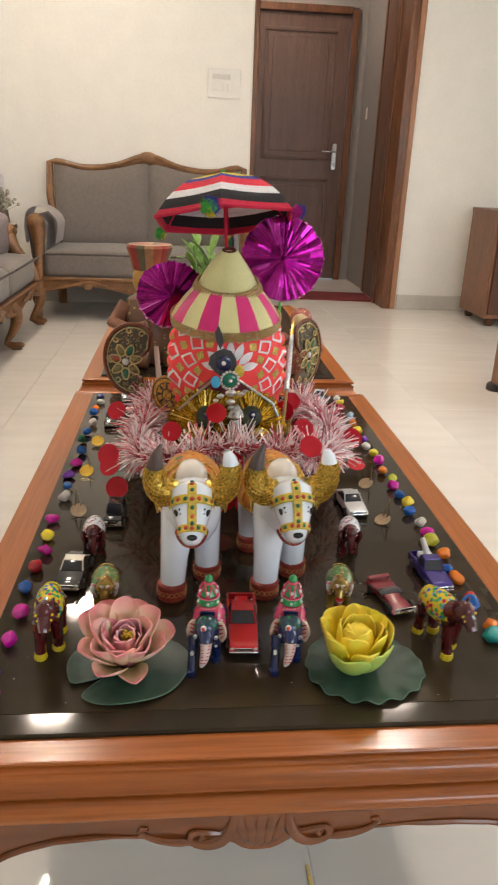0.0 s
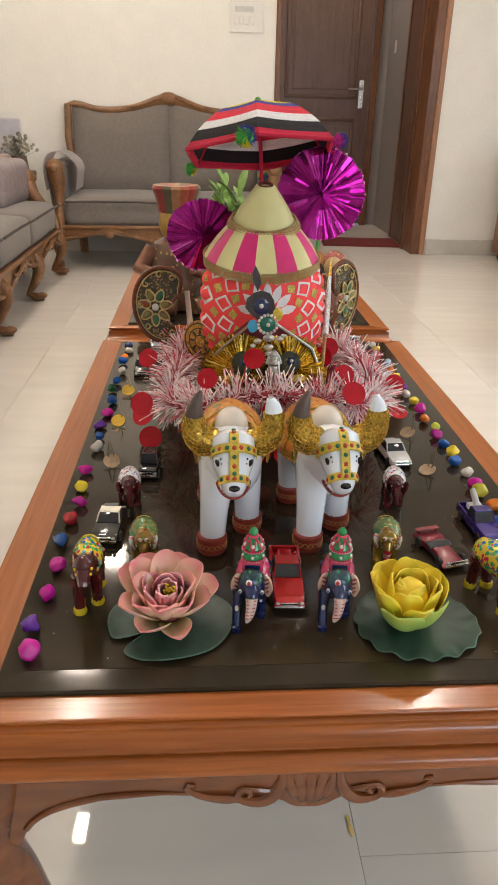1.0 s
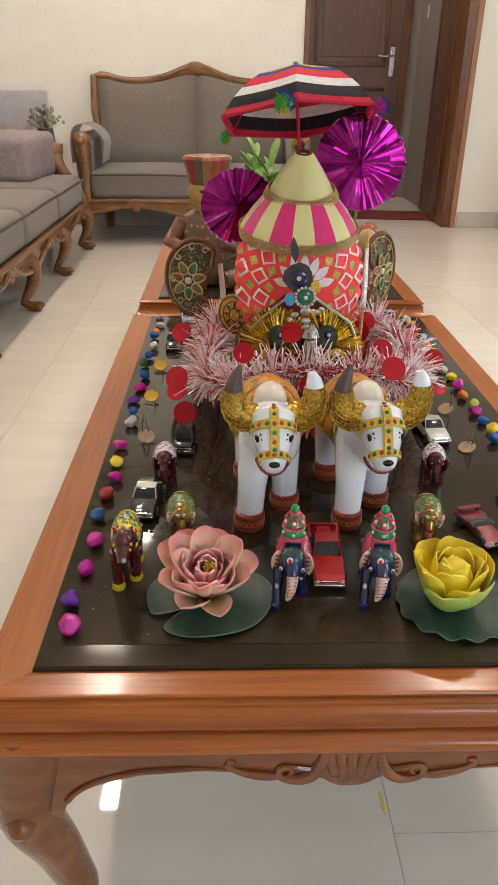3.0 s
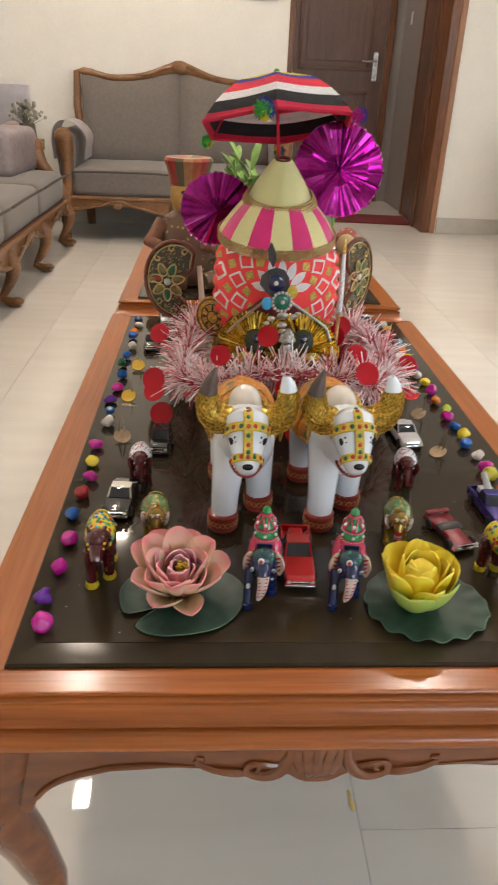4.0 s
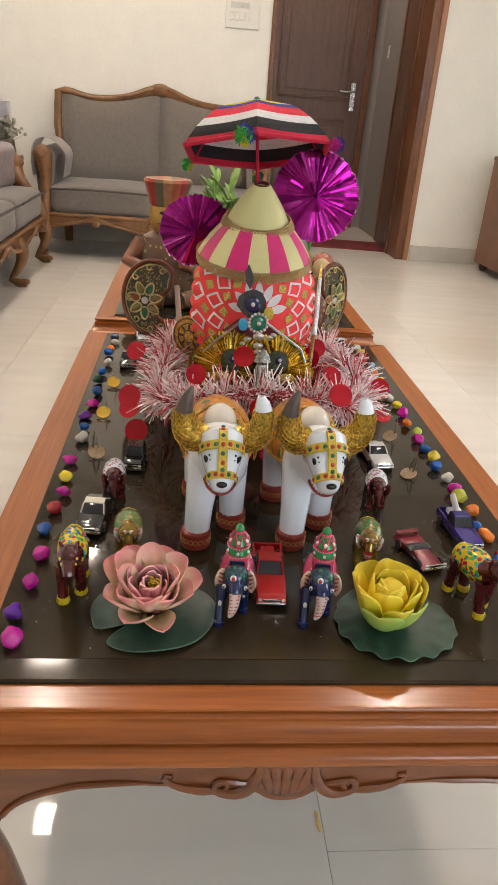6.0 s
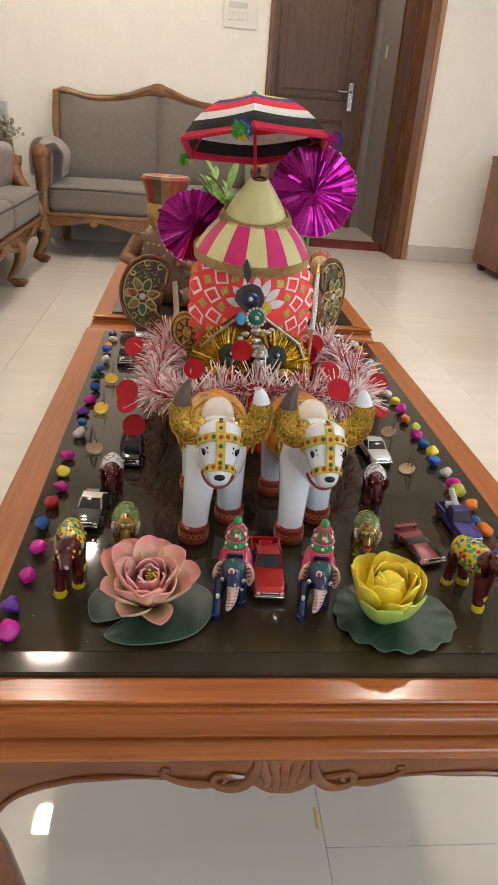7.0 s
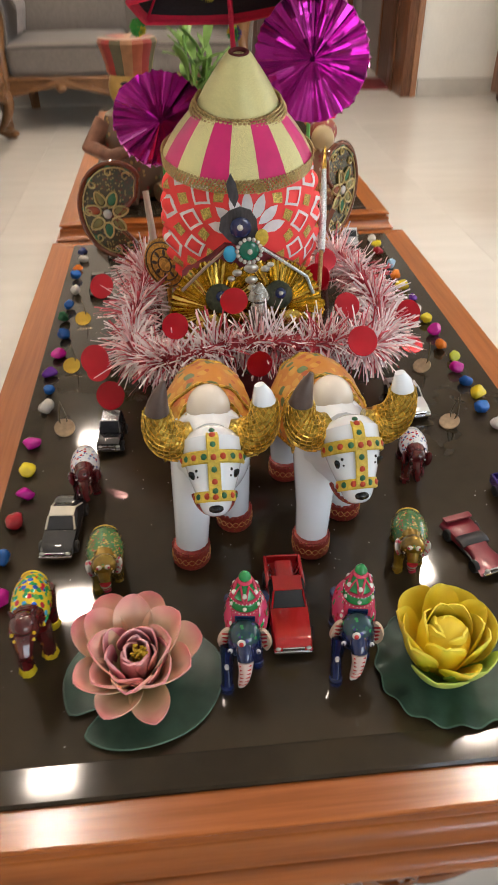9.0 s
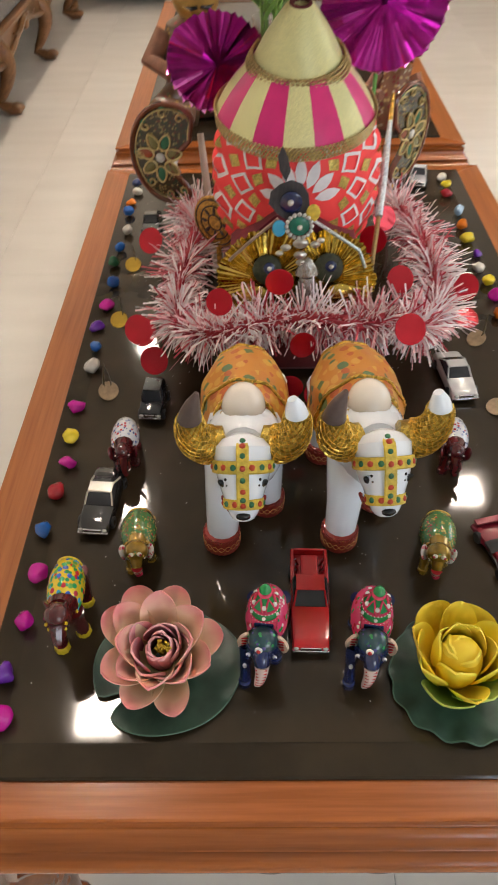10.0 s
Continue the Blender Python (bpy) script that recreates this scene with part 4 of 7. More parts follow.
# ---- the display on the nearer table ----
def bull():
    """A white glazed bull figure, one mesh; it faces -y and stands on z = 0."""
    bm = bmesh.new()
    W, NET, TIP, CLO, MAR, YEL, RD, GR, BK, GD, HUMP, ZIG = range(12)
    ball(bm, (0, 0.055, 0.088), (0.034, 0.062, 0.042), W, u=20, v=12)
    ball(bm, (0, 0.004, 0.092), (0.033, 0.034, 0.043), W, u=20, v=12)
    ball(bm, (0, 0.012, 0.127), (0.0180, 0.020, 0.0210), HUMP, u=20, v=12)
    legs = (((-0.0135, 0.0, 0.092), (-0.0185, -0.020, 0.045), (-0.021, -0.026, 0.0)), ((0.0135, 0.010, 0.092), (0.018, 0.014, 0.045), (0.019, 0.016, 0.0)),
            ((-0.019, 0.085, 0.085), (-0.021, 0.088, 0.045), (-0.021, 0.08, 0.0)), ((0.019, 0.09, 0.085), (0.021, 0.10, 0.045), (0.021, 0.108, 0.0)))
    for p in legs:
        tube(bm, p, [0.020, 0.0150, 0.0130], 14, W)
        x, y, _ = p[2]
        lathe(bm, [(0.0146, 0.0), (0.0161, 0.003), (0.0154, 0.010), (0.0146, 0.0175), (0.0148, 0.0186), (0.0134, 0.0192)], 18, MAR, (x, y, 0))
        for ph in (0, math.pi):
            zig = [(x + 0.0161 * math.cos(a), y + 0.0161 * math.sin(a), 0.0100 + 0.0030 * math.sin(9 * a + ph)) for a in np.linspace(0, math.tau, 64)]
            tube(bm, zig, 0.00036, 4, ZIG, caps=False)
        for zz in (0.0030, 0.0176):
            tube(bm, [(x + 0.0154 * math.cos(a), y + 0.0154 * math.sin(a), zz + 0.0008 * math.sin(24 * a)) for a in np.linspace(0, math.tau, 73)], 0.0008, 4, MAR, caps=False)
    # neck and head
    tube(bm, [(0, 0.012, 0.100), (0, -0.008, 0.111), (0, -0.028, 0.120)], [0.032, 0.026, 0.018], 16, W)
    st = [((0, -0.018, 0.143), 0.014), ((0, -0.026, 0.140), 0.0225), ((0, -0.036, 0.132), 0.0265), ((0, -0.047, 0.122), 0.0260), ((0, -0.057, 0.112), 0.0222), ((0, -0.066, 0.102), 0.0172), ((0, -0.072, 0.095), 0.0142), ((0, -0.0765, 0.0905), 0.010)]
    st[0], st[1] = ((0, -0.0285, 0.1375), 0.012), ((0, -0.0315, 0.1358), 0.0205)
    tip_end = [((0, -0.0745, 0.0925), 0.0126), ((0, -0.0768, 0.0902), 0.0100), ((0, -0.0782, 0.0888), 0.0068), ((0, -0.0788, 0.0882), 0.003)]
    hc = Vector((0, -0.048, 0.1215))
    shrink = lambda rows: [(tuple(hc + 0.90 * (Vector(p) - hc)), 0.88 * r) for p, r in rows]
    st, tip_end = shrink(st), shrink(tip_end)
    whole = st[:7] + tip_end
    n0 = len(bm.verts)
    tube(bm, [p for p, _ in whole], [r for _, r in whole], 20, W)
    bm.verts.ensure_lookup_table()
    for v in bm.verts[n0:]:
        v.co.x *= 0.94
    up = Vector((0, -0.73, 0.68)).normalized()
    sx = Vector((1, 0, 0))

    def on_head(s, a, lift=0.0008):
        """A point on the head: s from poll to muzzle, a the angle from the brow's middle."""
        k = float(s) * (len(st) - 1)
        i = min(int(k), len(st) - 2)
        f = k - i
        c = Vector(st[i][0]).lerp(Vector(st[i + 1][0]), f)
        r = st[i][1] * (1 - f) + st[i + 1][1] * f + lift
        return c + r * (math.cos(a) * up + 0.94 * math.sin(a) * sx)

    def strap(pts, w):
        n = len(pts)
        rows = []
        for i in range(n):
            t = (pts[min(i + 1, n - 1)][0] - pts[max(i - 1, 0)][0]).normalized()
            q = t.cross(pts[i][1]).normalized()
            rows.append([bm.verts.new(pts[i][0] + q * w * k + pts[i][1] * (0.0 if abs(k) == 1 else 0.001)) for k in (-1, -0.8, 0.8, 1)])
        for r0, r1 in zip(rows, rows[1:]):
            for k in range(3):
                bm.faces.new((r0[k], r0[k + 1], r1[k + 1], r1[k])).material_index = YEL
    nrm = lambda a: (math.cos(a) * up + math.sin(a) * sx)
    strap([(on_head(0.43, a), nrm(a)) for a in np.linspace(-1.7, 1.7, 17)], 0.0048)
    strap([(on_head(0.76, a), nrm(a)) for a in np.linspace(-1.9, 1.9, 17)], 0.0042)
    strap([(on_head(s, 0, 0.0014), up) for s in np.linspace(0.12, 0.78, 12)], 0.0046)
    for k, a in enumerate((-1.35, -1.0, -0.65, -0.3, 0.3, 0.65, 1.0, 1.35)):
        ball(bm, on_head(0.43, a, 0.0004), 0.0028, (RD, GR)[k % 2], u=8, v=5)
    for k, a in enumerate((-1.5, -0.95, -0.42, 0.42, 0.95, 1.5)):
        ball(bm, on_head(0.76, a, 0.0004), 0.0028, (RD, GR)[k % 2], u=8, v=5)
    for k, s in enumerate((0.15, 0.245, 0.34, 0.435, 0.53, 0.625, 0.70, 0.77)):
        ball(bm, on_head(s, 0, 0.0008), 0.0028, (GR, RD)[k % 2], u=8, v=5)
    ball(bm, on_head(0.945, 0.0, 0.0), (0.0055, 0.003, 0.0032), BK, u=10, v=6)
    for s in (-1, 1):
        ball(bm, on_head(0.57, s * 1.02, -0.0014), (0.0024, 0.0026, 0.0072), BK, Euler((0.5, s * 0.3, s * 0.4)).to_matrix(), u=8, v=6)
        ball(bm, on_head(0.53, s * 0.72, -0.0005), 0.0013, BK, u=6, v=4)
        ball(bm, on_head(0.58, s * 0.72, -0.0005), 0.0010, BK, u=6, v=4)
        # horn wound with gold netting, bare at its tip
        hp = bez((s * 0.012, -0.029, 0.130), (s * 0.036, -0.034, 0.122), (s * 0.046, -0.037, 0.148), (s * 0.031, -0.036, 0.184) if s < 0 else (s * 0.0355, -0.034, 0.176), 12)
        tip = 9 if s < 0 else 10
        hr = [0.0125, 0.0142, 0.0148, 0.0148, 0.0144, 0.0138, 0.0130, 0.0121, 0.0111, 0.0098, 0.0080, 0.0055, 0.0018]
        if s > 0:
            hr = hr[:9] + [0.0104, 0.0094, 0.0078, 0.0040]
        tube(bm, hp[:tip + 1], hr[:tip + 1], 14, NET)
        tube(bm, hp[tip - 1:], [r * 0.93 for r in hr[tip - 1:]], 12, TIP if s < 0 else W)
        for lev in range(2 * tip - 5):
            net = []
            for k in range(33):
                v = min(tip - 0.02, 2.75 + 0.5 * lev + (0.25 if (k + lev) % 2 else -0.25))
                k0 = int(v)
                c = Vector(hp[k0]).lerp(Vector(hp[k0 + 1]), v - k0)
                rr = hr[k0] + (hr[k0 + 1] - hr[k0]) * (v - k0)
                ax = (Vector(hp[k0 + 1]) - Vector(hp[k0])).normalized()
                a1 = (Vector((0, -1, 0)) - ax * ax.dot(Vector((0, -1, 0)))).normalized()
                q = math.tau * k / 32
                net.append(c + (rr + 0.0003) * (math.cos(q) * a1 + math.sin(q) * ax.cross(a1)))
            tube(bm, net, 0.00062, 4, GD, caps=False)
        # ear ribbon hanging behind the horn
        tube(bm, [(s * 0.034, -0.022, 0.128), (s * 0.037, -0.016, 0.112), (s * 0.0365, -0.012, 0.096)], [0.004, 0.003, 0.001], 6, GD)
    # cloth over the back, with a standing gold edge round the hump
    n0, m0 = 22, 14
    g = {}
    for i in range(n0 + 1):
        for j in range(m0 + 1):
            a = -1.75 + 3.5 * i / n0
            y = 0.006 + 0.104 * j / m0
            e = math.sqrt(max(0.05, 1 - ((y - 0.055) / 0.066) ** 2))
            fl = 1.0 + 0.03 * math.sin(a * 9 + y * 90)
            rr = (0.040 * e * fl, 0.046 * e * fl)
            hu = 0.019 * math.exp(-((y - 0.008) / 0.022) ** 2) * max(0, math.cos(a)) ** 2
            g[i, j] = bm.verts.new((rr[0] * math.sin(a), y, 0.088 + rr[1] * math.cos(a) + hu))
    for i in range(n0):
        for j in range(m0):
            bm.faces.new((g[i, j], g[i + 1, j], g[i + 1, j + 1], g[i, j + 1])).material_index = CLO
    for j in (0, 1, 4, m0 - 1, m0):
        edge = [g[i, j].co + Vector((0, -0.001, 0.0010)) for i in range(n0 + 1)]
        fine = [edge[i].lerp(edge[i + 1], f) for i in range(n0) for f in (0, 0.34, 0.67)]
        tube(bm, fine, [(0.0026 if j == 0 else 0.0018) if i % 2 else 0.0014 for i in range(len(fine))], 6, GD)
    for i in (0, n0):
        tube(bm, [g[i, j].co.copy() for j in range(m0 + 1)], 0.0016, 6, GD)
    # plaited rope under the chin
    tube(bm, [(0.0165 * math.sin(a), -0.050 - 0.016 * math.cos(a), 0.0985 - 0.0150 * math.cos(a) + 0.001 * (i % 2)) for i, a in enumerate(np.linspace(-1.35, 1.35, 27))], [0.0013 + 0.0005 * (i % 2) for i in range(27)], 6, MAR)
    return mesh_from("bull_figure", bm, [M_PORC, M_GOLDNET, M_HORNTIP, M_CLOTHO, M_MAROON, M_YELLOW, M_DOTRED, M_DOTGREEN, M_BLACK, M_GOLD, pbr("cream_glaze", (0.76, 0.69, 0.60), 0.12, var=0.05, scale=40, bump=0.01, coat=0.5), pbr("zigzag_thread", (0.62, 0.30, 0.10), 0.4, metal=0.4, scale=300)])


bull_mesh = bull()
for m, lb in ((pose(0.0405, 0.787, TOP), "white glazed bull figure with gold-wrapped horns and orange cloth"), (pose(0.1415, 0.790, TOP, 0, 0, 4), "white glazed bull figure with gold-wrapped horns, slightly turned")):
    ob = new("bull_figure", bull_mesh)
    ob.matrix_world = m
    tagged(ob, lb, "figurine", "pair of bulls")


def beast(h, mats, tall=False, ears=True, stout=1.0, jewel=None):
    """A small painted enamel animal figure of height h, one mesh that faces -y. mats: body, head, trunk or muzzle, ears, blanket, feet, tower, trim."""
    bm = bmesh.new()
    s = h / 0.05
    leg = 0.022 if tall else 0.014
    bz = leg + 0.013
    ball(bm, (0, 0.014, bz), (0.0125 * stout, 0.021, 0.0135), 0, u=16, v=10)
    for x, y in ((-0.0075, -0.004), (0.0075, 0.000), (-0.0075, 0.028), (0.0075, 0.030)):
        f = -0.004 if (x < 0) == (y < 0.01) else 0.003
        tube(bm, [(x * stout, y, bz - 0.003), (x * stout, y + f * 0.5, leg * 0.5), (x * stout, y + f, 0.003)], [0.0058, 0.0044, 0.0046], 9, 0 if not tall else 1)
        lathe(bm, [(0.0050, 0.0), (0.0056, 0.002), (0.0048, 0.0055), (0.003, 0.006)], 9, 5, (x * stout, y + f, 0))
    hz = bz + (0.006 if not tall else 0.010)
    tube(bm, [(0, 0.0, bz + 0.004), (0, -0.008, hz)], [0.010, 0.008], 12, 1)
    ball(bm, (0, -0.012, hz), (0.0112, 0.0095, 0.0115) if jewel is not None else (0.0088, 0.0085, 0.0095), 1, u=14, v=9)
    if tall:
        tube(bm, [(0, -0.014, hz), (0, -0.021, hz - 0.004), (0, -0.025, hz - 0.009)], [0.0065, 0.0052, 0.0038], 9, 1)
        tube(bm, [(-0.0055, -0.019, hz - 0.002), (0, -0.0225, hz - 0.0005), (0.0055, -0.019, hz - 0.002)], 0.0012, 6, 7)
        for q in (-1, 1):
            tube(bm, [(q * 0.005, -0.009, hz + 0.006), (q * 0.007, -0.008, hz + 0.011)], [0.0022, 0.0008], 6, 1)
    elif jewel is not None:
        path = [(0, -0.018, hz - 0.001), (0, -0.0235, hz - 0.007), (0, -0.0225, hz - 0.013), (0.001, -0.0240, hz - 0.017)]
        tube(bm, path[:2], [0.0066, 0.0048], 10, 1)
        tube(bm, path[1:3], [0.0048, 0.0040], 10, jewel)
        tube(bm, path[2:], [0.0040, 0.0032], 10, 9)
        for q in (-1, 1):
            for px, py, pz, sz in ((0.0068, -0.0180, -0.0010, 0.0019), (0.0034, -0.0198, 0.0062, 0.0023)):
                c = Vector((q * px, py, hz + pz))
                d = Vector((q * px * 0.5, -0.0012, 0.0003))
                ball(bm, c, (sz, sz * 0.7, sz), 10, u=10, v=6)
                ball(bm, c + d.normalized() * sz * 0.5, (sz * 0.55, sz * 0.55, sz * 0.6), 9 if pz > 0 else 11, u=8, v=6)
    else:
        tube(bm, [(0, -0.018, hz - 0.001), (0, -0.023, hz - 0.008), (0, -0.0225, hz - 0.015), (0.002, -0.024, hz - 0.019)], [0.0052, 0.0042, 0.0034, 0.0028], 9, 2)
        for q in (-1, 1):
            tube(bm, [(q * 0.005, -0.019, hz - 0.006), (q * 0.006, -0.024, hz - 0.010), (q * 0.0045, -0.027, hz - 0.010)], [0.0014, 0.0011, 0.0004], 6, 3)
    for q in (-1, 1):
        ball(bm, (q * 0.0062, -0.0185, hz + 0.0025), 0.0012, 7, u=6, v=4)
        if ears:
            ball(bm, (q * (0.0112 if jewel is not None else 0.0105), -0.010, hz - 0.003), (0.0018, 0.0052, 0.0086) if jewel is not None else (0.0022, 0.0055, 0.0085), 3, Euler((0.1, q * 0.30, q * 0.5)).to_matrix(), u=12, v=8)
    # blanket over the back and brow cloth
    g = {}
    for i in range(13):
        for j in range(9):
            a = -1.6 + 3.2 * i / 12
            y = -0.003 + 0.036 * j / 8
            e = math.sqrt(max(0.12, 1 - ((y - 0.014) / 0.0245) ** 2))
            g[i, j] = bm.verts.new((0.0140 * stout * e * math.sin(a), y, bz + 0.0150 * e * math.cos(a)))
    for i in range(12):
        for j in range(8):
            bm.faces.new((g[i, j], g[i + 1, j], g[i + 1, j + 1], g[i, j + 1])).material_index = 4
    ball(bm, (0, -0.0125, hz + 0.0035), (0.0080, 0.0082, 0.0072), 8, u=12, v=8)
    tube(bm, [g[i, 0].co.copy() for i in range(13)], 0.0009, 5, 7)
    tube(bm, [g[i, 8].co.copy() for i in range(13)], 0.0009, 5, 7)
    tube(bm, [(0, 0.034, bz + 0.004), (0, 0.039, bz - 0.004), (0, 0.038, bz - 0.012)], [0.0014, 0.0011, 0.0008], 6, 0)
    top = max(v.co.z for v in bm.verts)
    k = h / top
    for v in bm.verts:
        v.co *= k
    return mesh_from("animal_figure", bm, mats)


def tower_elephant(mats):
    """An enamelled elephant with a pointed tower on its back, one mesh that faces -y. mats: body, head, trunk, ear, green, pink, red, white, cap."""
    bm = bmesh.new()
    BODY, HEAD, TRUNK, EAR, GRN, PNK, RED, WHT, CAP = range(9)
    ball(bm, (0, 0.010, 0.036), (0.0165, 0.026, 0.0180), BODY, u=20, v=12)
    for x, y, fy in ((-0.0125, -0.016, -0.028), (0.0085, -0.008, -0.006), (-0.0115, 0.024, 0.022), (0.0115, 0.026, 0.030)):
        tube(bm, [(x * 0.9, y, 0.036), (x, (y + fy) / 2, 0.020), (x, fy, 0.003)], [0.0066, 0.0042, 0.0042], 12, HEAD)
        lathe(bm, [(0.0046, 0.0), (0.0052, 0.0015), (0.0048, 0.0055), (0.0034, 0.0062)], 12, HEAD, (x, fy - 0.0006, 0))
        ball(bm, (x, (y + fy) / 2 - 0.0036, 0.022), (0.0018, 0.0012, 0.0034), WHT, u=8, v=6)
    ball(bm, (0, -0.0185, 0.0425), (0.0125, 0.0120, 0.0145), HEAD, u=20, v=12)
    ball(bm, (0, -0.0175, 0.0475), (0.0118, 0.0118, 0.0110), CAP, u=16, v=10)
    path = bez((0, -0.026, 0.046), (0.0015, -0.036, 0.042), (0.002, -0.036, 0.026), (-0.0030, -0.0370, 0.0165), 10)
    rad = [0.0060, 0.0062, 0.0060, 0.0056, 0.0052, 0.0048, 0.0045, 0.0042, 0.0038, 0.0030, 0.0014]
    tube(bm, path[:4], rad[:4], 12, HEAD)
    tube(bm, path[3:10], rad[3:10], 12, TRUNK)
    tube(bm, path[9:], rad[9:], 10, WHT)
    for i in range(3, 9):
        c = Vector(path[i])
        tube(bm, [c + Vector((q * rad[i] * 0.72, -rad[i] * 0.80 - 0.0003 * (1 - q * q), 0.0006 * q)) for q in (-1, 0, 1)], 0.00055, 5, RED)
    ball(bm, (-0.0018, -0.0288, 0.0525), (0.0030, 0.0016, 0.0034), WHT, u=10, v=6)
    ball(bm, (-0.0018, -0.0298, 0.0525), (0.0018, 0.0012, 0.0024), RED, u=8, v=6)
    for q in (-1, 1):
        ball(bm, (q * 0.0095, -0.0275, 0.0425), (0.0018, 0.0012, 0.0024), WHT, u=8, v=6)
        ball(bm, (q * 0.0098, -0.0285, 0.0425), (0.0009, 0.0007, 0.0012), HEAD, u=6, v=4)
        # hanging ear, broad above and pointed below, with painted strokes
        m = pose(q * 0.0138, -0.0165, 0.0415, 8, q * -4, q * -26)
        rim = [(q * 0.0052 * math.sin(a) * (1.0 if math.cos(a) > 0 else 1 - 0.55 * math.cos(a) ** 2), 0.0125 * math.cos(a)) for a in np.linspace(0, math.tau, 21)[:-1]]
        slab(bm, rim, -0.0011, 0.0011, EAR, m)
        for i in range(4):
            z = 0.0085 - 0.0047 * i
            w = 0.0034 - 0.0006 * i
            tube(bm, [m @ Vector((-q * w * 0.4, -0.0013, z - 0.0015)), m @ Vector((q * w, -0.0013, z + 0.0012))], [0.0009, 0.0006], 5, RED)
    # the tower: frame with a dark window, banded canopy, pointed roof and knob
    y0 = -0.002
    box(bm, 0, y0, 0.0555, 0.0190, 0.0180, 0.013, 0.0018, 2, PNK)
    box(bm, 0, y0 - 0.0086, 0.0560, 0.0140, 0.0022, 0.0062, 0.0006, 1, HEAD)
    for z0, z1, ra, rb, mt in ((0.0615, 0.0635, 0.0104, 0.0108, PNK), (0.0635, 0.0705, 0.0108, 0.0098, GRN), (0.0705, 0.0725, 0.0102, 0.0098, PNK), (0.0725, 0.0850, 0.0096, 0.0044, GRN), (0.0842, 0.0862, 0.0052, 0.0044, PNK)):
        lathe(bm, [(ra * 0.9, z0), (ra, z0 + (z1 - z0) * 0.15), ((ra + rb) / 2 * 1.05, (z0 + z1) / 2), (rb, z1 - (z1 - z0) * 0.15), (rb * 0.9, z1)], 18, mt, (0, y0, 0))
    lathe(bm, [(0.0034, 0.0855), (0.0044, 0.0880), (0.0036, 0.0905), (0.0016, 0.0925), (0.0, 0.093)], 14, GRN, (0, y0, 0))
    for k in range(6):
        a = math.tau * (k + 0.5) / 6 - math.pi / 2
        tube(bm, [(0.0100 * math.cos(a - 0.45), y0 + 0.0100 * math.sin(a - 0.45), 0.0735), (0.0056 * math.cos(a), y0 + 0.0056 * math.sin(a), 0.0840), (0.0100 * math.cos(a + 0.45), y0 + 0.0100 * math.sin(a + 0.45), 0.0735)], 0.0011, 6, PNK)
        b = math.tau * k / 6 - math.pi / 2
        for rr, zz, sz, mt in ((0.0082, 0.0775, 0.0019, WHT), (0.0089, 0.0775, 0.0010, RED), (0.0102, 0.0672, 0.0016, WHT), (0.0109, 0.0672, 0.0008, RED)):
            ball(bm, (rr * math.cos(b), y0 + rr * math.sin(b), zz), sz, mt, u=8, v=6)
    for k in range(26):
        a = math.tau * k / 26
        for rr, zz in ((0.0107, 0.0625), (0.0103, 0.0715)):
            ball(bm, (rr * math.cos(a), y0 + rr * math.sin(a), zz), 0.00055, WHT, u=5, v=4)
    return mesh_from("animal_figure", bm, mats)


E_RED, E_PNK, E_GRN, E_YEL, E_BLU, E_WHT = (0.40, 0.02, 0.03), (0.60, 0.05, 0.14), (0.02, 0.26, 0.07), (0.62, 0.46, 0.02), (0.02, 0.08, 0.36), (0.66, 0.64, 0.60)
EN_PINK = enamel("pink_green_enamel", E_PNK, [E_GRN, E_WHT, E_PNK, E_RED, E_GRN, E_GRN], 260, 0.40)
EN_TEAL = enamel("dark_teal_enamel", (0.012, 0.05, 0.06), [(0.02, 0.12, 0.08), (0.05, 0.05, 0.2), E_GRN, (0.01, 0.04, 0.08)], 240, 0.36)
EN_CREAM = stripes("cream_red_stripes", (0.66, 0.52, 0.40), (0.55, 0.03, 0.04), 330.0)
EN_WPINK = enamel("white_pink_enamel", E_WHT, [E_PNK, E_WHT, (0.6, 0.2, 0.2)], 260, 0.4)
EN_YELLOW = enamel("yellow_enamel", E_YEL, [E_GRN, E_GRN, E_BLU, E_RED, (0.10, 0.34, 0.06), (0.05, 0.3, 0.5), E_GRN], 240, 0.52)
EN_GOLDG = enamel("green_gold_enamel", (0.07, 0.16, 0.04), [(0.42, 0.28, 0.06), E_RED, (0.3, 0.2, 0.08), (0.5, 0.36, 0.1), (0.03, 0.2, 0.07), (0.02, 0.16, 0.06), (0.03, 0.2, 0.07)], 480, 0.46)
EN_CAPG = enamel("green_cap_enamel", (0.03, 0.15, 0.05), [E_RED, E_WHT, (0.45, 0.3, 0.08), (0.02, 0.18, 0.06)], 420, 0.42)
EN_BLUEW = enamel("blue_white_enamel", (0.58, 0.60, 0.64), [(0.03, 0.05, 0.22), (0.05, 0.08, 0.25), E_RED, (0.3, 0.34, 0.5), E_WHT], 300, 0.42)
BRONZE = pbr("bronze_enamel", (0.34, 0.20, 0.018), 0.12, metal=0.55, var=0.4, scale=160, coat=0.9)
MAROONG = pbr("maroon_enamel", (0.075, 0.006, 0.007), 0.14, var=0.3, scale=120, coat=0.6)
YELG = pbr("yellow_feet_enamel", (0.62, 0.46, 0.02), 0.2, coat=0.4)
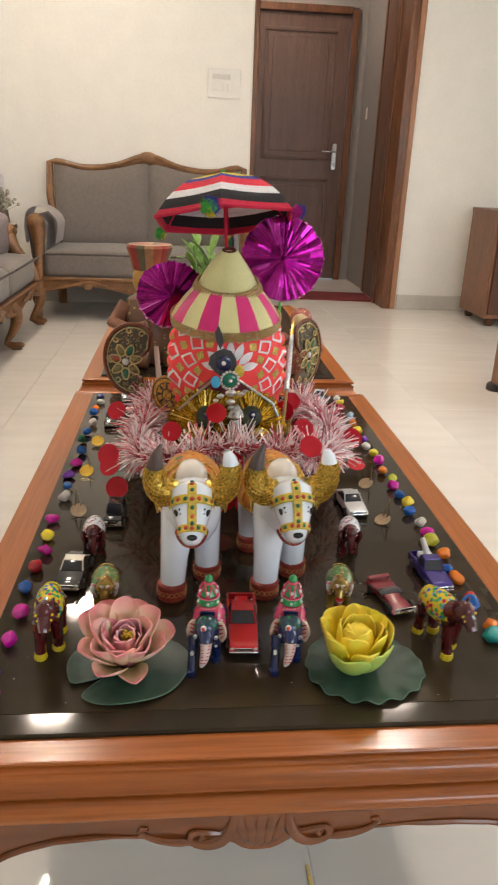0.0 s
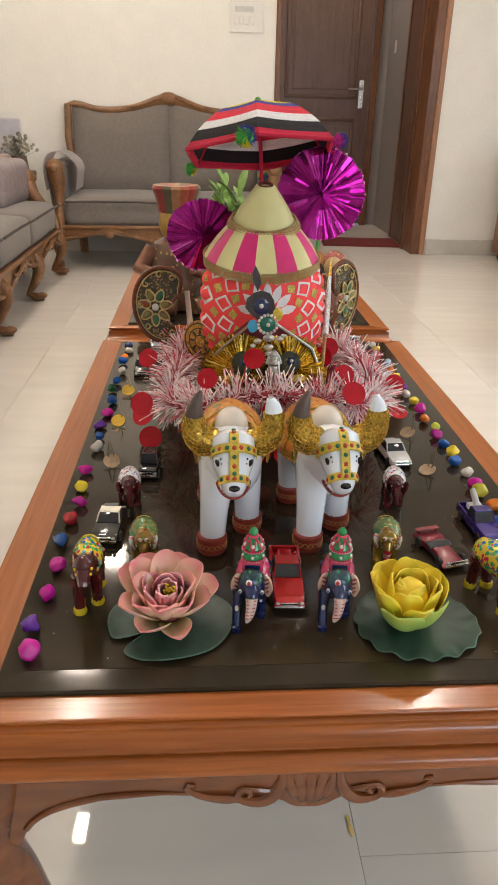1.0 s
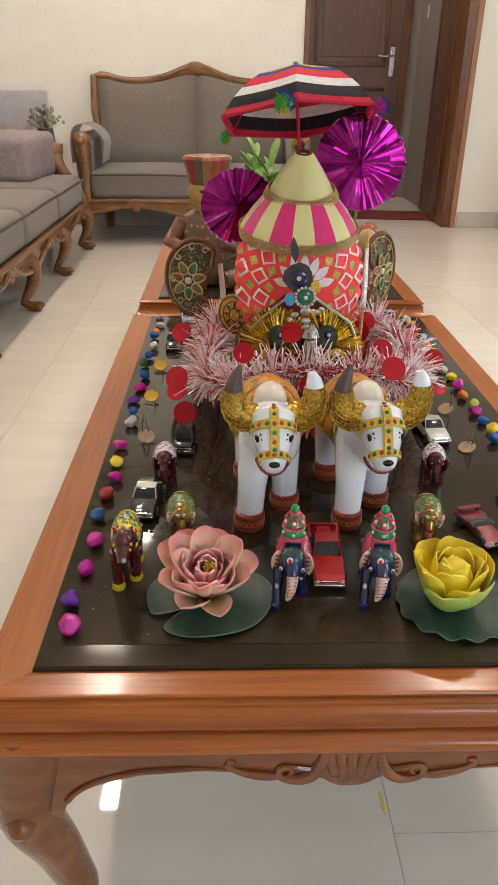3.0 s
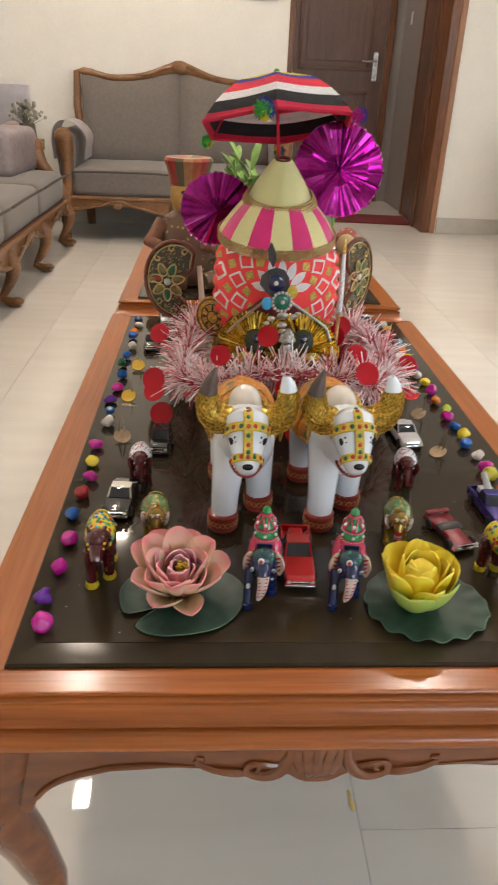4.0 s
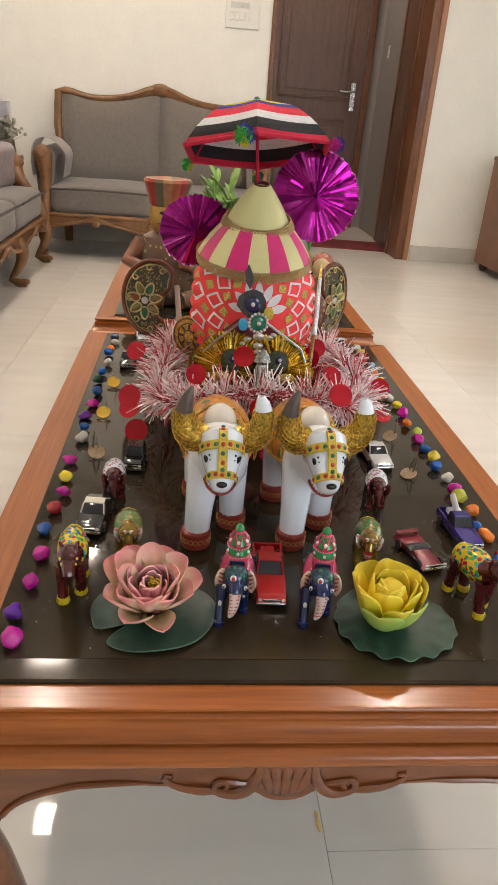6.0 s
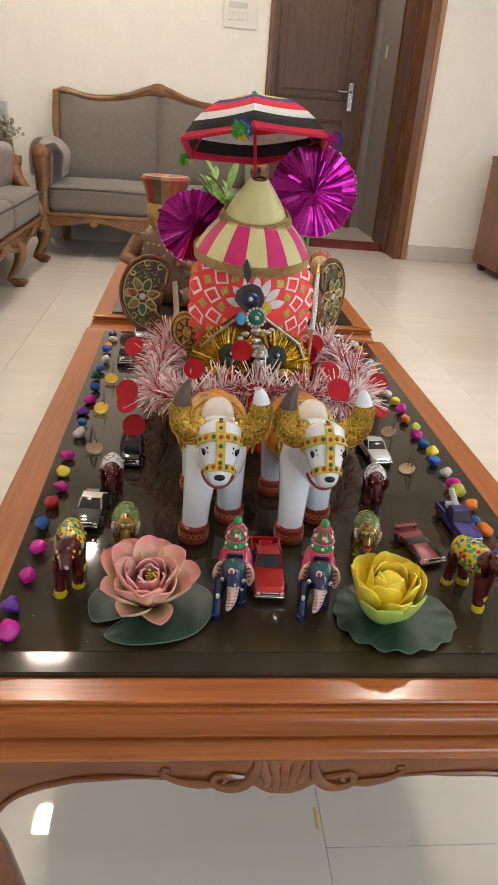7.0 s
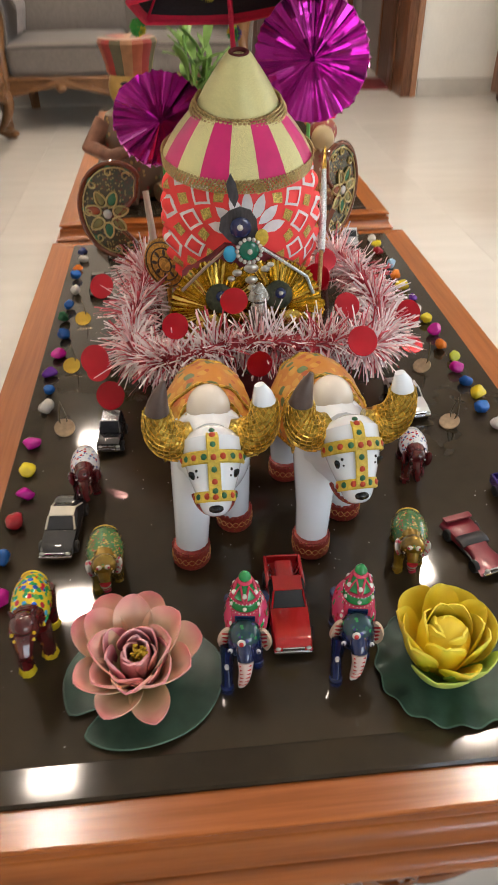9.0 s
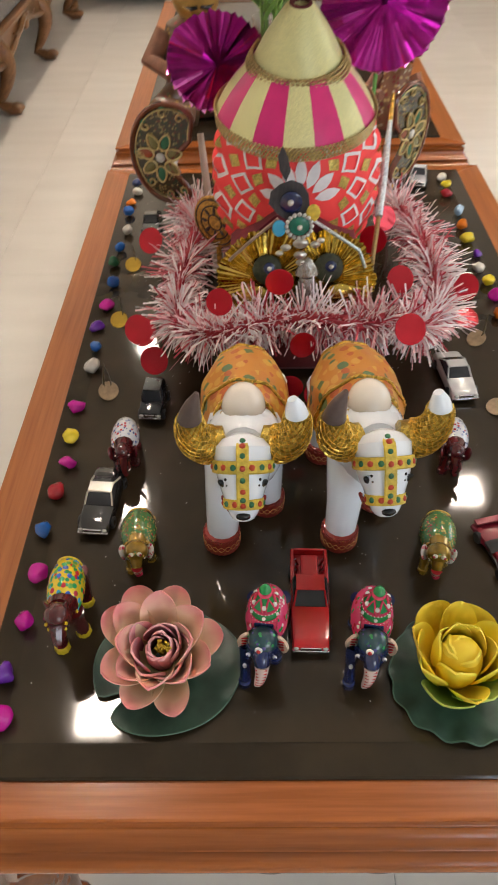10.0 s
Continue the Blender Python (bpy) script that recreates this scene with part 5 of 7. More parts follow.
blue_el = tower_elephant([EN_PINK, M_NAVY, pbr("cream_enamel", (0.66, 0.50, 0.46), 0.2, coat=0.4), pbr("ivory_enamel", (0.64, 0.46, 0.34), 0.22, coat=0.4), pbr("leaf_green_enamel", (0.015, 0.22, 0.055), 0.14, coat=0.5),
                         pbr("pink_enamel", (0.58, 0.04, 0.10), 0.18, coat=0.5), pbr("red_enamel", (0.50, 0.03, 0.03), 0.2, coat=0.4), pbr("white_enamel", (0.68, 0.66, 0.62), 0.2, coat=0.4), EN_TEAL])
gold_el = beast(0.043, [BRONZE, BRONZE, EN_CREAM, EN_WPINK, EN_GOLDG, BRONZE, BRONZE, M_GOLD, EN_CAPG, pbr("rose_red_enamel", (0.42, 0.03, 0.06), 0.18, coat=0.4), pbr("eye_white_enamel", (0.66, 0.60, 0.48), 0.2, coat=0.4), M_BLACK], stout=1.15, jewel=2)
mar_el = beast(0.043, [MAROONG, MAROONG, MAROONG, MAROONG, EN_BLUEW, MAROONG, MAROONG, M_SILVER, MAROONG])
yel_an = beast(0.067, [EN_YELLOW, MAROONG, MAROONG, EN_YELLOW, EN_YELLOW, YELG, EN_YELLOW, YELG, MAROONG], tall=True, ears=False, stout=0.86)
for me, lb, nm, spots in (
    (blue_el, "blue, pink and green enamelled elephant figure with a tower", "elephant_figure", ((0.0560, 0.656, -7), (0.1345, 0.654, -9))),
    (gold_el, "bronze elephant figure with a green jewelled blanket", "elephant_figure", ((-0.050, 0.740, 4), (0.2005, 0.735, -12))),
    (mar_el, "dark maroon elephant figure with a white speckled blanket", "elephant_figure", ((-0.076, 0.854, 4), (0.2380, 0.850, -10))),
    (yel_an, "yellow, green and maroon painted camel figure with yellow feet", "camel_figure", ((-0.0960, 0.669, 4), (0.2955, 0.656, 20)))):
    for x, y, rz in spots:
        ob = new(nm, me)
        ob.matrix_world = pose(x, y, TOP, 0, 0, rz)
        tagged(ob, lb, "figurine", "painted animal figures")


# ---- toy cars ----
def toy_car(m, label, paint, length=0.072, width=0.030, kind="pickup", second=None):
    t = thing("toy_car", m, label, "toy car", "toy cars")
    L, Wd = length, width
    second = second or paint
    prof = {"pickup": [(-0.5, 0.006), (-0.5, 0.0125), (-0.47, 0.0150), (-0.16, 0.0160), (-0.06, 0.0160), (0.12, 0.0160), (0.14, 0.0155), (0.49, 0.0155), (0.5, 0.0130), (0.5, 0.006)],
            "coupe": [(-0.5, 0.005), (-0.5, 0.009), (-0.42, 0.0125), (-0.12, 0.0150), (0.2, 0.0155), (0.42, 0.0145), (0.5, 0.0115), (0.5, 0.006)],
            "suv": [(-0.5, 0.006), (-0.5, 0.014), (-0.46, 0.0165), (-0.15, 0.0175), (0.46, 0.0175), (0.5, 0.015), (0.5, 0.006)],
            "race": [(-0.5, 0.004), (-0.5, 0.006), (-0.3, 0.0085), (0.0, 0.0110), (0.30, 0.0115), (0.5, 0.0105), (0.5, 0.005)]}[kind]
    cab = {"pickup": (-0.13, -0.03, 0.13, 0.15, 0.0160, 0.0255), "coupe": (-0.16, -0.04, 0.12, 0.30, 0.0148, 0.0225), "suv": (-0.18, -0.08, 0.34, 0.42, 0.0172, 0.0280), "race": (-0.02, 0.03, 0.10, 0.18, 0.0105, 0.0140)}[kind]

    def loft(bm, rows, mat=0):
        """Cross sections along y: y, half width low, half width high, low, high."""
        rings = []
        for y, w0, w1, z0, z1 in rows:
            rings.append([bm.verts.new(p) for p in ((-w0, y, z0), (w0, y, z0), (w0, y, z0 + (z1 - z0) * 0.55), (w1, y, z1 - 0.0006), (w1 * 0.8, y, z1), (-w1 * 0.8, y, z1), (-w1, y, z1 - 0.0006), (-w0, y, z0 + (z1 - z0) * 0.55))])
        for a, b in zip(rings, rings[1:]):
            for k in range(8):
                bm.faces.new((a[k], a[(k + 1) % 8], b[(k + 1) % 8], b[k])).material_index = mat
        bm.faces.new(rings[0][::-1]).material_index = mat
        bm.faces.new(rings[-1]).material_index = mat

    def zat(u):
        top = prof[1:-1]
        for (a, za), (b, zb) in zip(top, top[1:]):
            if a <= u <= b:
                return za + (zb - za) * (u - a) / max(1e-6, b - a)
        return top[-1][1]
    bm = bmesh.new()
    rows = []
    bedless = kind == "pickup"
    end = 0.14 if bedless else 0.5
    for u in np.linspace(-0.5, end, 16):
        taper = 1 - 0.10 * (abs(u) * 2) ** 3 if kind != "race" else (0.55 + 0.45 * min(1, abs(u + 0.1) * 2.2 + 0.2))
        rows.append((u * L, Wd / 2 * taper, Wd / 2 * taper * 0.90, 0.0055, zat(u)))
    loft(bm, rows)
    body = part("body", bm, paint, t)
    if bedless:
        bm = bmesh.new()
        for s in (-1, 1):
            box(bm, s * (Wd / 2 - 0.0018), 0.32 * L, 0.0105, 0.0030, 0.36 * L, 0.010, 0.0008, 1)
        box(bm, 0, 0.492 * L, 0.0105, Wd - 0.006, 0.0022, 0.010, 0.0006, 1)
        box(bm, 0, 0.32 * L, 0.0070, Wd - 0.004, 0.34 * L, 0.002)
        box(bm, 0, 0.30 * L, 0.0125, Wd * 0.46, 0.24 * L, 0.009, 0.002, 2)
        part("truck_bed", bm, paint, t)
        for s in (-1, 1):
            bm = bmesh.new()
            for k in range(4):
                tube(bm, [(s * Wd * 0.29, (0.18 + 0.06 * k) * L, 0.009), (s * Wd * 0.37, (0.20 + 0.06 * k) * L, 0.0145)], 0.0011, 6)
            part("exhaust_pipes", bm, M_CHROME, t, "chrome exhaust pipes")
    bm = bmesh.new()
    f0, f1, r1, r0, z0, z1 = cab
    w = Wd / 2 * 0.88
    loft(bm, [(f0 * L, w, w * 0.92, z0 - 0.002, z0 + 0.0006), (f1 * L, w, w * 0.80, z0 - 0.002, z1), (r1 * L, w, w * 0.80, z0 - 0.002, z1), (r0 * L, w, w * 0.90, z0 - 0.002, z0 + 0.0006)])
    cabin = part("cabin", bm, M_DARKMETAL if kind == "race" else M_CARGLASS, t, "dark engine cover" if kind == "race" else "dark tinted windows")
    bm = bmesh.new()
    if kind != "race":
        box(bm, 0, (f1 + r1) / 2 * L, z1 + 0.0002, w * 1.62, (r1 - f1) * L * 1.02, 0.0016, 0.0006, 2)
        for s in (-1, 1):
            tube(bm, [(s * w * 0.93, f0 * L, z0), (s * w * 0.80, f1 * L, z1)], 0.0009, 5)
            tube(bm, [(s * w * 0.80, r1 * L, z1), (s * w * 0.92, r0 * L, z0)], 0.0010, 5)
        part("roof", bm, second, cabin)
    else:
        box(bm, 0, -0.47 * L, 0.0055, Wd * 0.86, 0.07 * L, 0.0016, 0.0005)
        part("front_wing", bm, paint, t)
        bm = bmesh.new()
        box(bm, 0, 0.46 * L, 0.0145, Wd * 0.9, 0.10 * L, 0.0016, 0.0006)
        for s in (-1, 1):
            box(bm, s * Wd * 0.36, 0.46 * L, 0.012, 0.0014, 0.09 * L, 0.006)
        part("wing", bm, paint, t)
    bm = bmesh.new()
    box(bm, 0, -0.5 * L, 0.0068, Wd * 0.90, 0.0030, 0.0032, 0.001)
    box(bm, 0, -0.502 * L, 0.0105, Wd * 0.52, 0.0016, 0.0032, 0.0005)
    bump_ = part("bumper", bm, M_CHROME, t, "chrome bumper and grille")
    for s in (-1, 1):
        bm = bmesh.new()
        ball(bm, (s * Wd * 0.35, -0.497 * L, 0.0108), (0.0024, 0.0016, 0.0017), u=8, v=6)
        part("headlight", bm, M_PEARL, bump_)
    bm = bmesh.new()
    box(bm, 0, 0, 0.0046, Wd * 0.80, L * 0.94, 0.003, 0.0006)
    part("base", bm, M_DARKMETAL, t)
    r = 0.0056
    for s in (-1, 1):
        for u in (-0.31, 0.31):
            bm = bmesh.new()
            mm = Matrix.Translation((s * (Wd / 2 - 0.0012), u * L, r)) @ Matrix.Rotation(radians(90), 4, "Y")
            lathe(bm, [(0.0035, -0.0022), (r - 0.0006, -0.0022), (r, -0.0014), (r, 0.0014), (r - 0.0006, 0.0022), (0.0035, 0.0022)], 14)
            bmesh.ops.transform(bm, matrix=mm, verts=bm.verts)
            wh = part("wheel", bm, M_TYRE, t)
            bm = bmesh.new()
            lathe(bm, [(0.0034, -0.0021), (0.0034, 0.0021), (0.0012, 0.0026), (0, 0.0026)], 12)
            bmesh.ops.transform(bm, matrix=mm, verts=bm.verts)
            part("rim", bm, M_CHROME, wh)
    return t


P_RED = pbr("red_car_paint", (0.50, 0.008, 0.012), 0.2, var=0.06, coat=0.7)
P_BLACK = pbr("black_car_paint", (0.018, 0.018, 0.02), 0.12, var=0.1, coat=0.8)
P_CREAM = pbr("cream_car_paint", (0.55, 0.50, 0.40), 0.2, coat=0.6)
P_WHITE = pbr("white_car_paint", (0.62, 0.60, 0.58), 0.2, coat=0.6)
P_CRIM = pbr("crimson_car_paint", (0.19, 0.005, 0.018), 0.3, metal=0.1, coat=0.2)
P_VIOL = pbr("violet_car_paint", (0.045, 0.025, 0.22), 0.15, metal=0.35, coat=0.7)
P_SILV = pbr("silver_car_paint", (0.5, 0.5, 0.53), 0.2, metal=0.6, coat=0.5)
toy_car(pose(0.0925, 0.697, TOP, 0, 0, -2), "red toy pickup truck with chrome bumper and engine", P_RED, 0.091, 0.0320, "pickup")
toy_car(pose(-0.0925, 0.805, TOP, 0, 0, -5), "black toy sports car with a cream top", P_BLACK, 0.076, 0.031, "coupe", P_CREAM)
toy_car(pose(-0.0580, 0.940, TOP, 0, 0, -4), "black toy off-road car with dark windows", P_BLACK, 0.048, 0.026, "suv")
toy_car(pose(0.2695, 0.980, TOP, 0, 0, 5), "white toy sports coupe with dark windows", P_WHITE, 0.076, 0.031, "coupe")
toy_car(pose(0.2625, 0.744, TOP, 0, 0, 14), "crimson toy racing car with a dark engine cover", P_CRIM, 0.064, 0.030, "race")
tow = toy_car(pose(0.3235, 0.791, TOP, 0, 0, 4), "violet toy tow truck with a silver crane arm", P_VIOL, 0.076, 0.028, "pickup")
bm = bmesh.new()
box(bm, 0, 0.018, 0.019, 0.016, 0.016, 0.006, 0.001)
tube(bm, [(0, 0.012, 0.020), (0.0, 0.022, 0.028), (-0.001, 0.031, 0.036)], [0.0040, 0.0036, 0.0032], 8)
part("crane_arm", bm, pbr("grey_plastic", (0.50, 0.49, 0.47), 0.4), tow, "pale grey crane arm")
toy_car(pose(-0.082, 1.480, TOP, 0, 0, 6), "silver blue toy saloon car behind the garland", P_SILV, 0.070, 0.030, "suv", P_WHITE)
toy_car(pose(-0.100, 1.335, TOP, 0, 0, 2), "small black toy car beside the garland", P_BLACK, 0.066, 0.026, "coupe")
toy_car(pose(0.314, 1.482, TOP, 0, 0, -12), "silver toy car behind the garland", P_SILV, 0.066, 0.028, "coupe", P_WHITE)


# ---- painted stones along both edges ----
def stone_mesh(seed):
    rnd = random.Random(seed)
    bm = bmesh.new()
    bmesh.ops.create_icosphere(bm, subdivisions=3, radius=1.0)
    off = Vector((rnd.uniform(-9, 9), rnd.uniform(-9, 9), rnd.uniform(-9, 9)))
    cut = [Vector((rnd.gauss(0, 1), rnd.gauss(0, 1), rnd.gauss(0, 1))).normalized() for _ in range(6)]
    for v in bm.verts:
        p = v.co.copy()
        for c in cut:
            e = p.dot(c)
            if e > 0.72:
                p -= c * (e - 0.72) * 0.85
        v.co = p * (1 + 0.22 * noise.noise(p * 1.1 + off))
    lo = min(v.co.z for v in bm.verts)
    for v in bm.verts:
        v.co.z -= lo
    return bm


stone_shapes = [stone_mesh(k) for k in range(7)]
stone_cache = {}


def stone(colour, x, y, size, k):
    key = (k % 7, colour)
    if key not in stone_cache:
        stone_cache[key] = mesh_from("stone", stone_shapes[k % 7].copy(), STONE[colour])
    ob = new("painted_stone", stone_cache[key])
    rnd = random.Random(k * 7 + 3)
    ob.matrix_world = pose(x, y, TOP, 0, 0, rnd.uniform(0, 360)) @ Matrix.Diagonal((size * rnd.uniform(0.95, 1.25), size * rnd.uniform(0.85, 1.05), size * rnd.uniform(0.72, 0.95), 1))
    tagged(ob, "glossy %s painted pebble on the black glass" % {"sky": "pale blue", "olive": "olive yellow"}.get(colour, colour), "pebble", "painted pebbles")


RIGHT = "white yellow red sky orange yellow purple white yellow magenta orange lime magenta blue yellow blue white magenta olive orange blue orange red blue orange teal".split()
RY = [1.481, 1.455, 1.423, 1.364, 1.323, 1.283, 1.244, 1.207, 1.175, 1.138, 1.098, 1.068, 1.041, 1.012, 0.983, 0.954, 0.921, 0.888, 0.865, 0.835, 0.805, 0.782, 0.744, 0.725, 0.687, 0.669]
BIG = {5: 1.2, 9: 1.1, 18: 1.25, 21: 1.1, 23: 1.2, 25: 1.2, 22: 0.8, 20: 0.8, 6: 0.85, 11: 0.85}
for k, (c, y) in enumerate(zip(RIGHT, RY)):
    stone(c, 0.3515 + 0.004 * math.sin(k * 2.4), y, 0.0086 * BIG.get(k, 1.0), k)
LEFT = "navy white orange blue white blue green blue magenta purple blue white magenta yellow magenta red blue magenta magenta purple magenta".split()
LY = [1.474, 1.448, 1.411, 1.378, 1.319, 1.27, 1.23, 1.18, 1.128, 1.083, 1.043, 1.005, 0.938, 0.893, 0.855, 0.818, 0.772, 0.725, 0.679, 0.634, 0.601]
BIGL = {11: 1.15, 15: 1.1, 16: 1.05, 17: 1.12, 18: 1.0, 19: 1.1, 20: 1.12, 10: 0.8, 14: 0.85, 2: 0.8}
for k, (c, y) in enumerate(zip(LEFT, LY)):
    stone(c, -0.138 + 0.004 * math.sin(k * 1.9), y, 0.0086 * BIGL.get(k, 1.0), k + 40)


# ---- lotus flowers on leaves ----
def petal(w, ln, cup, curl, point=0.0, lip=0.0):
    """A cupped petal that rises along +y from the origin, with UVs from base to rim."""
    bm = bmesh.new()
    uvl = bm.loops.layers.uv.new("UVMap")
    n, mm = 10, 16
    g, uvs = {}, {}
    for side in (0, 1):
        for i in range(n + 1):
            for j in range(mm + 1):
                u, v = -1 + 2 * i / n, 1 - (1 - j / mm) ** 2
                wd = w * ((0.34 + 0.66 * math.sin(math.pi * 0.5 * v / 0.58) ** 0.9) if v < 0.58 else max(0.0, 1 - ((v - 0.58) / 0.42) ** (2.6 - point)) ** (0.5 + 0.12 * point))
                wd = max(wd, 0.10 * w)
                x = u * wd
                y = ln * v
                z = cup * u * u * (wd / w) ** 1.5 + curl * v * v - lip * max(0, v - 0.75) ** 2 * 16 + 0.018 * ln * math.sin(2 * u + 2 * v + 40 * w)
                thick = 0.0008
                q = bm.verts.new((x, y, z + (thick if side else -thick)))
                g[side, i, j] = q
                uvs[q] = (i / n, v)
    for side in (0, 1):
        for i in range(n):
            for j in range(mm):
                bm.faces.new((g[side, i, j], g[side, i + 1, j], g[side, i + 1, j + 1], g[side, i, j + 1]))
    for i in range(n):
        bm.faces.new((g[0, i, mm], g[0, i + 1, mm], g[1, i + 1, mm], g[1, i, mm]))
    for j in range(mm):
        for i in (0, n):
            bm.faces.new((g[0, i, j], g[0, i, j + 1], g[1, i, j + 1], g[1, i, j]))
    for f in bm.faces:
        for lp in f.loops:
            lp[uvl].uv = uvs[lp.vert]
    return bm


def lotus(m, label, rings):
    """rings: petals, width, length, opening angle from upright, cup, curl, material or one for each petal, radius, height, turn, point, lip."""
    t = thing("lotus_flower", m, label, "artificial flower")
    rnd = random.Random(5)
    for n, w, ln, tilt, cup, curl, mt, rad, z, turn, point, lip in rings:
        for k in range(n):
            bm = petal(w * rnd.uniform(0.93, 1.06), ln * rnd.uniform(0.94, 1.05), cup, curl, point, lip)
            a = 360 * k / n + turn + rnd.uniform(-8, 8)
            bmesh.ops.transform(bm, matrix=pose(0, 0, z, 0, 0, a) @ pose(0, rad, 0, 90 - tilt - rnd.uniform(-9, 9)), verts=bm.verts)
            part("petal", bm, mt[k] if isinstance(mt, tuple) else mt, t)
    return t


pink = lotus(pose(-0.0225, 0.648, TOP + 0.004, 15, 0, 0), "pink artificial lotus flower with a yellow heart", [
    (8, 0.0145, 0.0500, 70, 0.011, 0.018, M_PETALP, 0.006, 0.002, 22, 0.1, 0.0),
    (8, 0.0145, 0.0480, 48, 0.012, 0.014, M_PETALP, 0.008, 0.004, 0, 0.1, 0.0),
    (7, 0.0120, 0.0350, 24, 0.008, 0.009, M_PETALI, 0.0135, 0.005, 10, 0.0, 0.0),
    (8, 0.0080, 0.0330, 10, 0.006, 0.006, M_PETALI, 0.0110, 0.005, 40, 0.1, 0.0)])
bm = bmesh.new()
rnd = random.Random(2)
for k in range(40):
    a, r = rnd.uniform(0, math.tau), rnd.uniform(0, 0.005)
    p = (0.002 + 0.6 * r * math.cos(a), 0.6 * r * math.sin(a), 0.012)
    q = (0.004 + 1.1 * r * math.cos(a), 1.1 * r * math.sin(a) - 0.001, rnd.uniform(0.032, 0.040))
    tube(bm, [p, q], [0.0006, 0.0005], 4)
    ball(bm, q, 0.0011, u=6, v=4)
part("stamens", bm, M_STAMEN, pink, "yellow stamens")
yellow = lotus(pose(0.1960, 0.636, TOP + 0.003, 4, 0, 0), "yellow artificial lotus flower with green outer petals", [
    (6, 0.0190, 0.0400, 62, 0.012, 0.024, (M_PETALG, M_PETALG, M_PETALY, M_PETALY, M_PETALY, M_PETALY), 0.0140, 0.001, 150, -0.1, 0.0),
    (6, 0.0130, 0.0450, 46, 0.010, 0.018, M_PETALY, 0.0130, 0.003, 0, 0.4, 0.0),
    (7, 0.0135, 0.0410, 24, 0.010, 0.014, M_PETALY, 0.0145, 0.003, 12, 0.4, 0.0),
    (5, 0.0140, 0.0380, 6, 0.009, 0.014, M_PETALY, 0.0130, 0.004, 30, 0.4, 0.0)])
bm = bmesh.new()
ball(bm, (0, -0.002, 0.0270), (0.0165, 0.0165, 0.0200), u=20, v=14)
part("bud", bm, pbr("yellow_bud", (0.80, 0.58, 0.03), 0.55, var=0.08, scale=60), yellow, "closed yellow bud")


def lily_leaf(x, y, r, notch, wave, waves, seed, label):
    t = thing("lotus_leaf", pose(x, y, TOP), label, "artificial leaf")
    n, rings = 120, 7

    def rim_at(a):
        da = abs((a - notch + math.pi) % math.tau - math.pi)
        return r * (1 - 0.55 * math.exp(-(da / 0.10) ** 2)) * (1 + 0.022 * math.sin(3 * a + seed) + wave * math.sin(waves * a))

    def at(a, f):
        q = rim_at(a) * f
        return (q * math.cos(a), q * math.sin(a) * 0.93, 0.0014 + 0.0034 * f ** 9 * (0.55 + 0.45 * math.sin((waves if wave > 0.01 else 4) * a + seed)))
    bm = bmesh.new()
    sides = []
    for lift in (0.0, 0.0009):
        vs = [[bm.verts.new(Vector(at(i * math.tau / n, j / rings)) + Vector((0, 0, lift))) for i in range(n)] for j in range(1, rings + 1)]
        c = bm.verts.new((0, 0, 0.0014 + lift))
        for i in range(n):
            bm.faces.new((c, vs[0][i], vs[0][(i + 1) % n]))
            for r0, r1 in zip(vs, vs[1:]):
                bm.faces.new((r0[i], r0[(i + 1) % n], r1[(i + 1) % n], r1[i]))
        sides.append(vs[-1])
    for i in range(n):
        bm.faces.new((sides[0][i], sides[0][(i + 1) % n], sides[1][(i + 1) % n], sides[1][i]))
    part("blade", bm, M_LEAFPAD, t)
    bm = bmesh.new()
    tube(bm, [Vector(at(i * math.tau / n, 1.0)) + Vector((0, 0, 0.0005)) for i in range(n + 1)], 0.0007, 5, caps=False)
    part("rim", bm, M_LEAFRIM, t, "paler curled rim")
    return t


M_LEAFRIM = pbr("lotus_leaf_rim", (0.06, 0.12, 0.085), 0.5, var=0.3, scale=60)
lily_leaf(-0.0195, 0.641, 0.0565, 3.80, 0.006, 5, 1.0, "dark green artificial lotus leaf under the pink flower")
lily_leaf(0.205, 0.633, 0.0560, 1.9, 0.020, 15, 2.5, "dark green wavy lotus leaf under the yellow flower")


# ---- the decorated chariot behind the bulls ----
CX, CY = 0.0955, 1.100
DY = 0.018                              # the lantern stands behind its porch
chariot = thing("toy_chariot", pose(CX, CY, TOP), "red and pink festival chariot with striped canopy and gold trim", "toy chariot")


